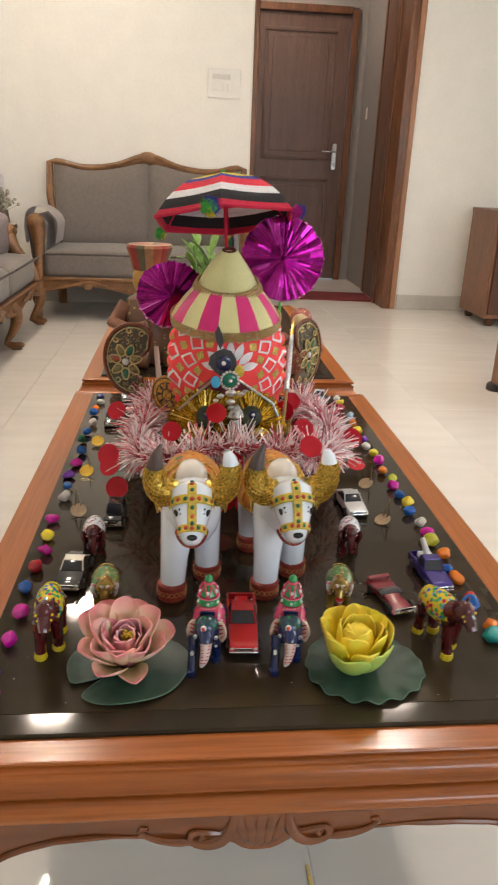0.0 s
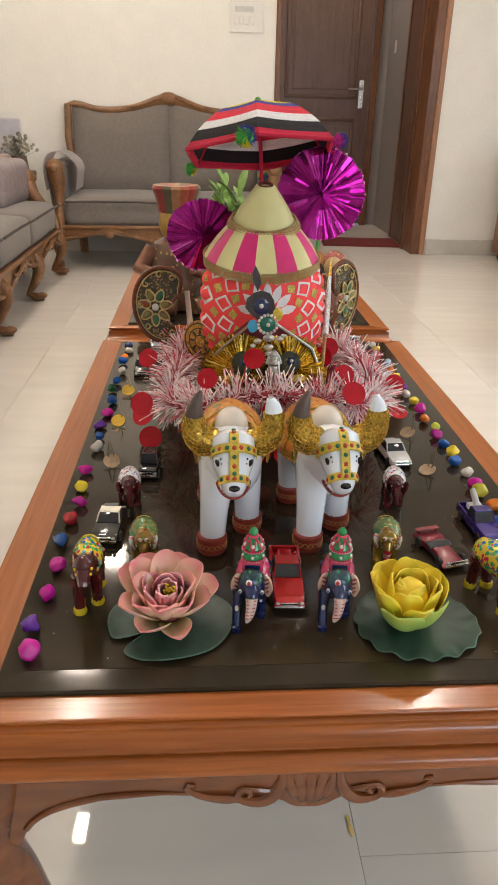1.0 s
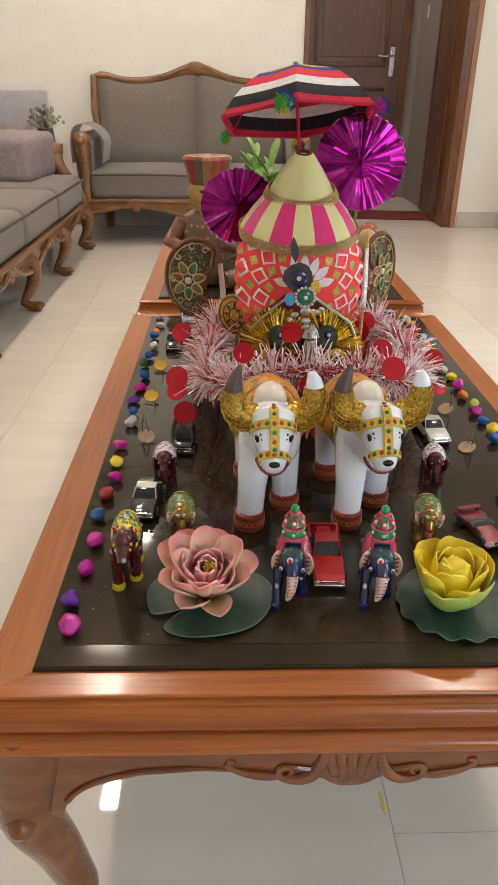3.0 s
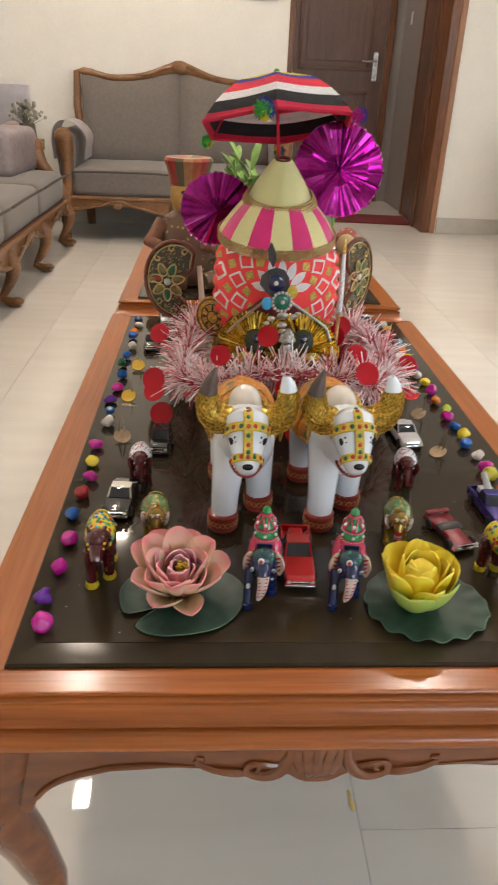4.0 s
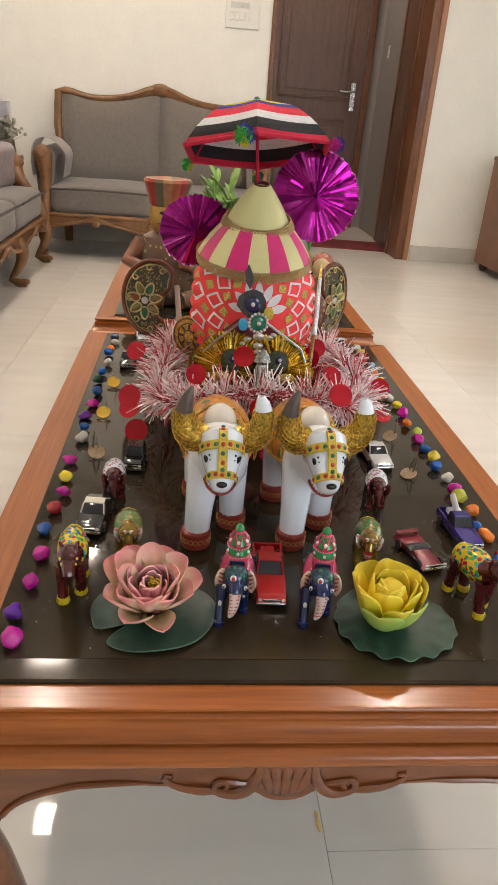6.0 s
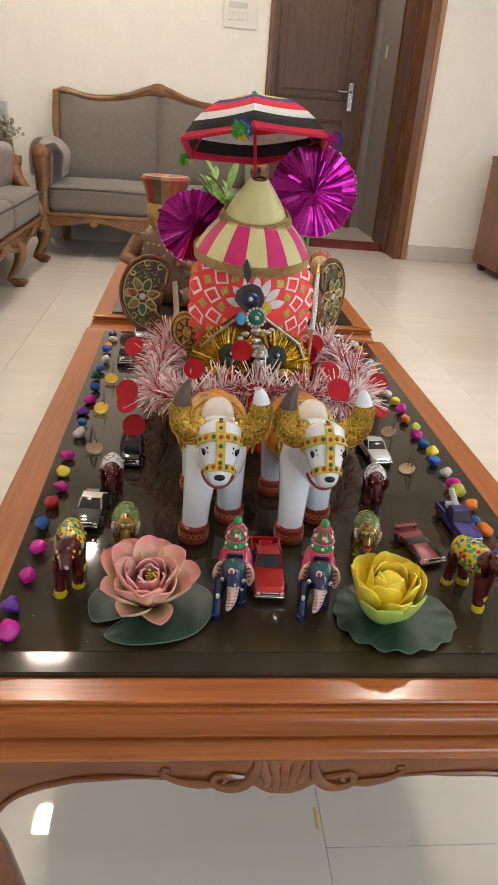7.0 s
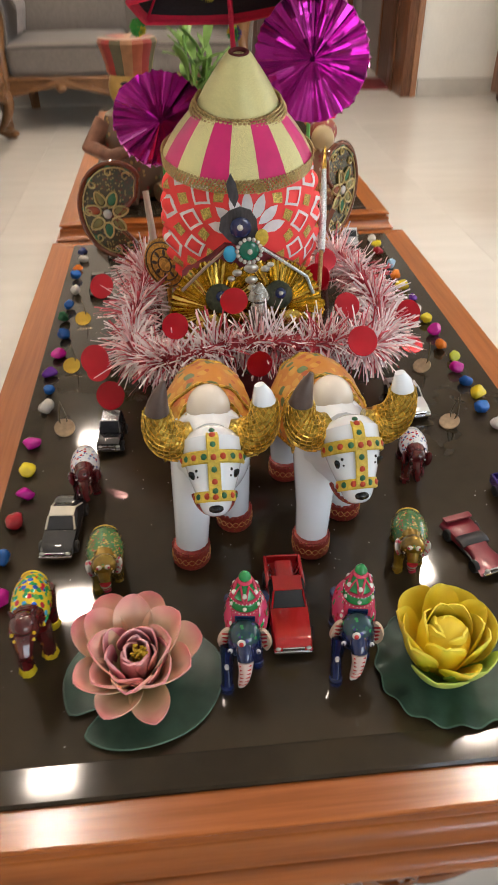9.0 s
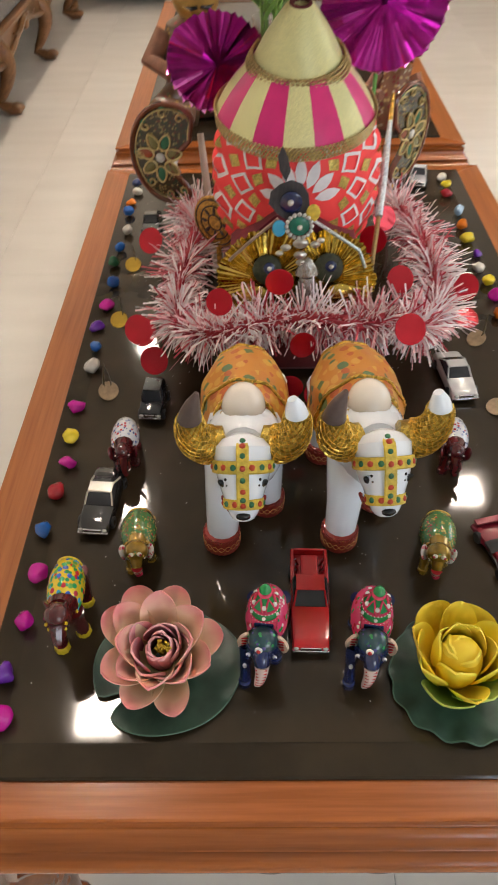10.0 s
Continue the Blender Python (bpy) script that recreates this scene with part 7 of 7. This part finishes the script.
def medallion(m, s, label):
    t = thing("crescent_ornament", m, label, "ornament", "crescent ornaments")
    rnd = random.Random(3)
    out = []
    for k in range(40):
        a = math.tau * k / 40
        r = 0.062 * (1 + 0.04 * math.cos(2 * a))
        x, z = -r * 0.78 * math.cos(a), r * 1.02 * math.sin(a)
        bite = math.exp(-((z + 0.012) / 0.034) ** 2) * max(0, x) * 1.05 + math.exp(-((z - 0.034) / 0.012) ** 2) * max(0, x) * 0.2
        out.append((s * (x - bite), z))
    bm = bmesh.new()
    slab(bm, out if s > 0 else out[::-1], -0.003, 0.003)
    part("plate", bm, M_FILIGREE, t)
    bm = bmesh.new()
    tube(bm, [(x, -0.002, z) for x, z in out + out[:2]], 0.0036, 8, caps=False)
    part("rim", bm, M_MEDRIM, t, "dark maroon enamel rim")
    bm = bmesh.new()
    tube(bm, [(x * 0.90, -0.0042, z * 0.915) for x, z in out + out[:2]], 0.0010, 6, caps=False)
    part("gold_line", bm, M_PALEGOLD, t)
    cx, cz = -s * 0.014, -0.003
    for k in range(7):
        a = math.tau * (k + 0.25) / 7
        turn = Euler((0, -a + math.pi / 2, 0)).to_matrix()
        c = Vector((cx + 0.0185 * math.cos(a), -0.0040, cz + 0.0210 * math.sin(a)))
        if s * c.x > 0.010:
            continue
        bm = bmesh.new()
        ball(bm, c, (0.0052, 0.0016, 0.0088), 0, turn, u=10, v=6)
        gem = part("painted_petal", bm, (M_OLIVEGLASS, M_DOTGREEN, M_OLIVEGLASS, M_AMBER)[k % 4], t)
        bm = bmesh.new()
        tube(bm, [c + turn @ Vector((0.0064 * math.sin(q) * (1 - 0.25 * math.cos(q)), -0.0008, 0.0102 * math.cos(q))) for q in np.linspace(0, math.tau, 25)], 0.0014, 5, caps=False)
        part("outline", bm, M_PALEGOLD, gem)
    bm = bmesh.new()
    ball(bm, (cx, -0.0045, cz), (0.0062, 0.003, 0.0062), u=12, v=6)
    part("boss", bm, M_PEARL, t)
    for k, (q, f) in enumerate(((1.15, 0.72), (1.75, 0.74), (2.45, 0.78), (3.15, 0.80), (3.85, 0.78), (4.55, 0.74), (5.1, 0.70))):
        x, z = s * 0.048 * math.cos(q) * f, 0.068 * math.sin(q) * f
        bm = bmesh.new()
        tube(bm, [(x + 0.0058 * (1 - e / 9) * math.cos(e + k), -0.0042, z + 0.0058 * (1 - e / 9) * math.sin(e + k)) for e in np.linspace(0, 6.2, 15)], 0.0014, 5)
        part("scroll", bm, M_PALEGOLD, t)
        bm = bmesh.new()
        ball(bm, (x * 1.14, -0.0036, z * 1.10 + 0.003), (0.0044, 0.0014, 0.0032), u=8, v=5)
        part("painted_leaf", bm, M_DOTGREEN, t)
    bm = bmesh.new()
    tube(bm, [(0, 0.004, -0.05), (s * 0.012, 0.006, -0.10), (s * 0.02, 0.008, -(m.translation.z - TOP))], 0.004, 8)
    part("stand", bm, M_GOLD, t, "gold stand")
    return t


M_OLIVEGLASS = pbr("olive_gem", (0.20, 0.17, 0.05), 0.12, metal=0.2, coat=0.6)
M_AMBER = pbr("amber_gem", (0.26, 0.05, 0.015), 0.12, coat=0.6)
medallion(pose(-0.0520, 1.256, 0.5550, 0, 0, -10), 1, "crescent ornament with green and gold floral enamel")
medallion(pose(0.2420, 1.300, 0.5590, 0, 0, 46), -1, "crescent ornament with green and gold floral enamel, turned")
M_DKBROWN = pbr("dark_brown_line", (0.05, 0.02, 0.01), 0.4)
t = thing("wheel_ornament", pose(0.0078, 1.112, 0.5385, 0, 0, -34), "round brown-gold wheel with dark floral pattern", "ornament")
bm = bmesh.new()
mm = Matrix.Rotation(radians(90), 4, "X")
lathe(bm, [(0.0, -0.003), (0.0285, -0.003), (0.0300, 0.0), (0.0285, 0.003), (0, 0.003)], 32)
bmesh.ops.transform(bm, matrix=mm, verts=bm.verts)
part("disc", bm, glitter("brown_gold", (0.50, 0.25, 0.045), 0.35, 0.5, 420, 0.8), t)
for r in (0.026, 0.019, 0.009):
    bm = bmesh.new()
    tube(bm, [(r * math.cos(k * math.tau / 32), -0.0032, r * math.sin(k * math.tau / 32)) for k in range(33)], 0.0009, 5, caps=False)
    part("ring", bm, M_DKBROWN, t)
for k in range(8):
    bm = bmesh.new()
    a = k * math.tau / 8
    ball(bm, (0.014 * math.cos(a), -0.0035, 0.014 * math.sin(a)), (0.0022, 0.001, 0.0042), 0, Euler((0, -a + math.pi / 2, 0)).to_matrix(), u=8, v=5)
    part("petal", bm, M_DKBROWN, t)
bm = bmesh.new()
tube(bm, [(0, 0.002, -0.02), (0, 0.004, -(0.545 - TOP))], 0.003, 7)
part("stand", bm, M_GOLD, t)

# ---- tinsel garland round the chariot ----
GPATH = [(-0.022, 1.29, 0.470), (-0.024, 1.22, 0.492), (-0.020, 1.15, 0.500), (-0.032, 1.06, 0.494), (-0.028, 0.985, 0.490), (0.006, 0.960, 0.495), (0.048, 0.962, 0.503), (0.095, 0.966, 0.508), (0.145, 0.962, 0.504), (0.190, 0.968, 0.502), (0.224, 0.970, 0.494), (0.244, 1.02, 0.490), (0.250, 1.09, 0.494), (0.248, 1.16, 0.494), (0.240, 1.24, 0.485), (0.230, 1.30, 0.468)]
garland = thing("tinsel_garland", pose(0, 0, 0), "red and white tinsel garland with red sequin discs", "garland")


def gpoint(u):
    k = u * (len(GPATH) - 1)
    i = min(int(k), len(GPATH) - 2)
    p = [Vector(GPATH[max(0, min(len(GPATH) - 1, i + d))]) for d in (-1, 0, 1, 2)]
    f = k - i
    return 0.5 * ((2 * p[1]) + (p[2] - p[0]) * f + (2 * p[0] - 5 * p[1] + 4 * p[2] - p[3]) * f * f + (3 * p[1] - p[0] - 3 * p[2] + p[3]) * f ** 3)


bm = bmesh.new()
tube(bm, [gpoint(i / 90) for i in range(91)], 0.010, 8)
part("core", bm, M_TINSELCORE, garland, "dark red tinsel core")
rnd = random.Random(11)
verts, faces = [], []
for k in range(7200):
    u = rnd.random()
    burst = 0.50 + 0.66 * abs(math.sin(u * 41 + 0.6))
    c, n = gpoint(u), gpoint(min(1, u + 0.004)) - gpoint(max(0, u - 0.004))
    n.normalize()
    d = Vector((rnd.gauss(0, 1), rnd.gauss(0, 1), rnd.gauss(0, 0.9)))
    d = (d - n * d.dot(n) * 0.55).normalized()
    ln = rnd.uniform(0.018, 0.046) * burst * (0.7 if d.z < -0.3 else 1.0)
    side = d.orthogonal().normalized()
    side.rotate(Matrix.Rotation(rnd.uniform(0, 6.28), 3, d))
    w = rnd.uniform(0.00055, 0.00105)
    droop = Vector((0, 0, -rnd.uniform(0, 0.010)))
    a, b, e = c + d * 0.006, c + d * ln * 0.6 + droop * 0.3, c + d * ln + droop
    i0 = len(verts)
    low = [p for p in (a, b, e)]
    if min(p.z for p in low) < TOP + 0.002:
        continue
    for p in low:
        verts += [p - side * w, p + side * w]
    faces += [(i0, i0 + 1, i0 + 3, i0 + 2), (i0 + 2, i0 + 3, i0 + 5, i0 + 4)]
me = bpy.data.meshes.new("strand_mass")
me.from_pydata([tuple(v) for v in verts], [], faces)
me.materials.append(M_TINSEL)
ob = new("strand_mass", me)
ob.parent = garland
tagged(ob, "thin white, pink and red foil strands", kind="stuff")
# hanging tails that reach the glass
for u in (0.02, 0.98):
    c = gpoint(u)
    bm = bmesh.new()
    tube(bm, [c, c + Vector((0.004, 0.006, -0.03)), Vector((c.x + 0.002, c.y + 0.012, TOP))], [0.009, 0.008, 0.006], 8)
    part("tail", bm, M_TINSELCORE, garland)
bm = bmesh.new()
lathe(bm, [(0.0, -0.0003), (0.0128, -0.0003), (0.0130, 0.0), (0.0128, 0.0003), (0, 0.0003)], 28)
bmesh.ops.transform(bm, matrix=Matrix.Rotation(radians(90), 4, "X"), verts=bm.verts)
sequin_mesh = mesh_from("sequin", bm, M_SEQUIN)
for x, y, z, rx, rz, k in ((0.0728, 0.937, 0.5690, -4, 0, 1.0), (0.1926, 0.911, 0.5340, -38, 4, 1.12), (0.2770, 1.033, 0.5000, -30, 14, 1.15), (0.2880, 1.040, 0.4560, -68, 10, 1.05), (0.0160, 0.953, 0.5380, -28, -10, 1.0),
                           (-0.0712, 1.129, 0.5070, -34, -22, 1.15), (-0.0670, 0.960, 0.5020, -30, -18, 1.15), (-0.0700, 1.000, 0.4700, -40, -30, 1.2), (-0.060, 0.985, 0.4430, -30, -10, 1.2), (0.0960, 0.926, 0.5060, -14, 10, 1.0),
                           (0.113, 0.918, 0.4500, -30, -10, 1.1), (0.2020, 1.020, 0.5190, -34, 8, 1.1), (0.1850, 1.110, 0.5150, -20, -20, 1.2), (0.2050, 1.160, 0.5150, -24, 12, 1.1), (0.085, 0.935, 0.4450, -8, 0, 1.1)):
    o = new("sequin", sequin_mesh)
    o.parent = garland
    o.matrix_world = pose(x, y, z, rx, 0, rz) @ Matrix.Diagonal((k, k, k, 1))


# gold discs with dark leaf-shaped clips standing on the glass
def gold_disc(x, y, rz, colour, lean, flat=False):
    t = thing("gold_token", pose(x, y, TOP, 0, 0, rz), "thin gold disc with a dark leaf-shaped clip" if colour is M_GOLDFOIL else "pale brown disc with a dark leaf-shaped clip", "token", "discs on the glass")
    bm = bmesh.new()
    lathe(bm, [(0, 0), (0.0105, 0), (0.0110, 0.0006), (0.0105, 0.0014), (0, 0.0014)], 22)
    bmesh.ops.transform(bm, matrix=pose(0, 0, 0.0112 * math.sin(radians(lean)) + 0.0002, lean, 0, 0), verts=bm.verts)
    part("disc", bm, colour, t)
    bm = bmesh.new()
    for q in ((-1, 1) if flat else (1,)):
        tube(bm, [(q * 0.0015, 0.004, 0.0012), (q * 0.004, 0.006, 0.012), (q * 0.0022, 0.009, 0.024), (0, 0.012, 0.034)], [0.0009, 0.0024, 0.0018, 0.0003], 7, flat=0.35)
    part("clip", bm, pbr("dark_brass", (0.10, 0.075, 0.03), 0.3, metal=0.7), t)


TAN = pbr("tan_disc", (0.40, 0.28, 0.16), 0.4, var=0.25, scale=200)
for x, y, rz, c, lean, fl in ((-0.114, 1.222, 5, M_GOLDFOIL, 35, False), (-0.116, 1.094, -4, M_GOLDFOIL, 35, False), (-0.110, 0.962, 14, TAN, 30, True), (0.309, 1.050, -50, TAN, 28, False), (0.304, 0.932, -55, TAN, 22, True)):
    gold_disc(x, y, rz, c, lean, fl)


# ---- things on the farther table ----
bm = bmesh.new()
FACE, TURB, CLOTH, HAND, DARK = range(5)
lathe(bm, [(0.055, 0.0), (0.062, 0.02), (0.058, 0.07), (0.060, 0.12), (0.050, 0.150), (0.022, 0.168)], 22, CLOTH, (0, 0, 0), (1.1, 0.8))
tube(bm, [(0, 0, 0.15), (0, -0.004, 0.185)], [0.022, 0.022], 14, FACE)
ball(bm, (0, -0.006, 0.196), (0.043, 0.038, 0.046), FACE, u=20, v=14)
for s in (-1, 1):
    ball(bm, (s * 0.016, -0.040, 0.206), (0.0095, 0.004, 0.0038), DARK, u=8, v=6)
    tube(bm, [(s * 0.003, -0.043, 0.182), (s * 0.014, -0.040, 0.179), (s * 0.027, -0.032, 0.183)], [0.003, 0.004, 0.001], 6, DARK)
lathe(bm, [(0.040, 0.218), (0.043, 0.224), (0.043, 0.230), (0.048, 0.250), (0.055, 0.270), (0.051, 0.276), (0.02, 0.273)], 32, TURB, (0, 0, 0))
bm.faces.ensure_lookup_table()
for f in bm.faces:
    if f.material_index == TURB:
        c = f.calc_center_median()
        f.material_index = (TURB, 5, 6, 7)[int((math.atan2(c.y, c.x) + math.pi) / math.tau * 16 + 0.001) % 4]
for s in (-1, 1):
    tube(bm, [(s * 0.055, 0, 0.135), (s * 0.088, -0.01, 0.095), (s * 0.060, -0.055, 0.085), (s * 0.02, -0.07, 0.10)], [0.022, 0.019, 0.015, 0.011], 12, HAND)
    tube(bm, [(s * 0.04, -0.01, 0.03), (s * 0.085, -0.06, 0.025), (s * 0.02, -0.085, 0.02)], [0.034, 0.027, 0.018], 12, CLOTH)
lo = min(v.co.z for v in bm.verts)
for v in bm.verts:
    v.co.z -= lo
solid("seated_figure", bm, [pbr("gold_paint_face", (0.48, 0.28, 0.07), 0.3, metal=0.3, var=0.2, scale=60), pbr("turban_orange", (0.38, 0.095, 0.045), 0.35, var=0.2, scale=80),
                            enamel("painted_robe", (0.14, 0.07, 0.035), [(0.4, 0.24, 0.07), (0.3, 0.04, 0.03), (0.1, 0.12, 0.05)], 90, 0.3, 0.4), pbr("terracotta", (0.22, 0.09, 0.05), 0.4, var=0.3, scale=80), M_BLACK,
                            pbr("turban_red", (0.30, 0.025, 0.02), 0.35, var=0.2, scale=80), pbr("turban_olive", (0.10, 0.085, 0.04), 0.35, var=0.2, scale=80), pbr("turban_tan", (0.38, 0.19, 0.09), 0.35, var=0.2, scale=80)],
      pose(-0.050, 1.80, TOP, 0, 0, 12), "painted seated musician figure with a striped turban", "figurine")

bm = bmesh.new()
lathe(bm, [(0.040, 0.0), (0.046, 0.02), (0.038, 0.06), (0.024, 0.088), (0.026, 0.10)], 20, 0, (0, 0, 0), (1, 0.8))
ball(bm, (0, -0.004, 0.118), (0.022, 0.022, 0.026), 1, u=16, v=10)
ball(bm, (0, 0.006, 0.126), (0.026, 0.024, 0.026), 2, u=16, v=10)
for s in (-1, 1):
    tube(bm, [(s * 0.030, 0, 0.085), (s * 0.048, -0.015, 0.06), (s * 0.02, -0.04, 0.062)], [0.013, 0.011, 0.008], 10, 3)
solid("seated_figure", bm, [enamel("check_robe", (0.24, 0.10, 0.05), [(0.5, 0.32, 0.12), (0.25, 0.03, 0.03), (0.5, 0.42, 0.3)], 130, 0.4, 0.4), pbr("pale_gold_face", (0.50, 0.36, 0.18), 0.35), enamel("red_scarf", (0.3, 0.05, 0.03), [(0.5, 0.35, 0.15), (0.3, 0.04, 0.03)], 150, 0.35, 0.5), pbr("terracotta_arm", (0.24, 0.10, 0.06), 0.4)],
      pose(0.305, 1.72, TOP, 0, 0, -14), "smaller painted seated figure with a checked robe", "figurine")

# lucky bamboo in a glass
t = thing("plant_in_glass", pose(0.085, 1.93, TOP), "green plant cuttings in a glass of water", "plant")
bm = bmesh.new()
lathe(bm, [(0.030, 0), (0.033, 0.004), (0.036, 0.13), (0.034, 0.13), (0.031, 0.008), (0, 0.008)], 24)
part("glass", bm, glass_mat("plain_glass", (0.96, 0.98, 0.97)), t, "clear drinking glass")
rnd = random.Random(4)
for k in range(6):
    bm = bmesh.new()
    a = k * 1.05
    ht = rnd.uniform(0.20, 0.27)
    pts = [(0.012 * math.cos(a), 0.012 * math.sin(a), 0.012), (0.016 * math.cos(a), 0.016 * math.sin(a), 0.12), (0.03 * math.cos(a), 0.03 * math.sin(a), ht)]
    tube(bm, pts, [0.004, 0.0035, 0.0025], 7)
    part("stem", bm, M_PLANT, t)
    for j in range(6):
        bm = petal(rnd.uniform(0.008, 0.012), rnd.uniform(0.06, 0.085), 0.004, -rnd.uniform(0.005, 0.02), 1.2)
        z = ht - 0.02 * j + 0.01
        bmesh.ops.transform(bm, matrix=pose(0.024 * math.cos(a), 0.024 * math.sin(a), z, 0, 0, rnd.uniform(0, 360)) @ pose(0, 0, 0, rnd.uniform(20, 65)), verts=bm.verts)
        part("leaf", bm, M_PLANT, t)

# ---- the far corner by the sofas ----
bm = bmesh.new()
rows = []
for i in range(15):
    a = -0.5 + (math.pi + 1.0) * i / 14
    r = 0.072 + 0.004 * math.sin(i * 0.9)
    ln = 0.0 if 0 < i < 14 else 0.06
    rows.append([bm.verts.new((0.028 + 1.30 * r * math.cos(a), -0.065 + 0.26 * j / 6 + 0.010 * math.sin(i * 1.3 + j), 0.545 + 1.32 * r * math.sin(a) - ln)) for j in range(7)])
for r0, r1 in zip(rows, rows[1:]):
    for j in range(6):
        bm.faces.new((r0[j], r0[j + 1], r1[j + 1], r1[j]))
bmesh.ops.solidify(bm, geom=list(bm.faces), thickness=0.010)
solid("folded_blanket", bm, M_BLANKET, pose(-0.215 - 0.65 + 0.045, 4.40, 0.004), "pale grey knitted blanket draped over the sofa's arm", "blanket")

t = thing("corner_table", pose(-1.30, 4.55, 0), "small square side table in the corner", "side table")
bm = bmesh.new()
box(bm, 0, 0, 0.50, 0.56, 0.50, 0.03, 0.006)
part("tabletop", bm, M_SOFAW, t)
for sx in (-1, 1):
    for sy in (-1, 1):
        bm = bmesh.new()
        box(bm, sx * 0.24, sy * 0.21, 0.2425, 0.045, 0.045, 0.485, 0.008)
        part("leg", bm, M_SOFAW, t)
t = thing("plastic_box", pose(-1.22, 4.50, 0.515, 0, 0, 8), "clear plastic packing box with pale tissue inside", "box")
bm = bmesh.new()
box(bm, 0, 0, 0.16, 0.40, 0.24, 0.32, 0.012)
part("film", bm, M_CLEAR, t)
bm = bmesh.new()
box(bm, 0, 0.09, 0.15, 0.36, 0.02, 0.28, 0.008)
part("backing_card", bm, pbr("lilac_card", (0.72, 0.68, 0.70), 0.6, var=0.1, scale=30), t)
bm = bmesh.new()
for k in range(7):
    ball(bm, (rnd.uniform(-0.10, 0.12), rnd.uniform(-0.05, 0.04), 0.04 + rnd.uniform(0, 0.05)), (0.05, 0.04, 0.035), u=10, v=7)
part("tissue", bm, pbr("pale_tissue", (0.66, 0.52, 0.44), 0.7, var=0.15, scale=30, bump=0.1), t)
t = thing("dried_flowers", pose(-1.03, 4.44, 0.515), "small bunch of dried grey-green flowers in a holder", "flowers")
bm = bmesh.new()
lathe(bm, [(0.04, 0), (0.05, 0.02), (0.042, 0.10), (0.036, 0.10), (0.036, 0.03), (0, 0.03)], 18)
part("pot", bm, pbr("brown_pot", (0.20, 0.14, 0.10), 0.5, var=0.3, scale=40), t)
bm = bmesh.new()
for k in range(70):
    a, e = rnd.uniform(0, math.tau), rnd.uniform(0.1, 1.3)
    q = Vector((math.cos(a) * math.sin(e), math.sin(a) * math.sin(e), math.cos(e))) * rnd.uniform(0.05, 0.12)
    tube(bm, [(0, 0, 0.08), (q.x, q.y, 0.10 + q.z)], [0.0015, 0.001], 4)
    ball(bm, (q.x, q.y, 0.10 + q.z), rnd.uniform(0.006, 0.013), u=6, v=5)
part("blooms", bm, pbr("dried_blooms", (0.40, 0.37, 0.28), 0.8, var=0.4, scale=60), t)
# grey bolster on the long sofa
bm = soft_box(0.50, 0.44, 0.21, 0.06, 0.04)
solid("packed_cushion", bm, pbr("grey_wrap", (0.30, 0.25, 0.25), 0.5, var=0.2, scale=40, bump=0.15), pose(-1.15, 3.96, 0.510, 0, 0, 88), "grey bundle wrapped in plastic on the sofa", "cushion")
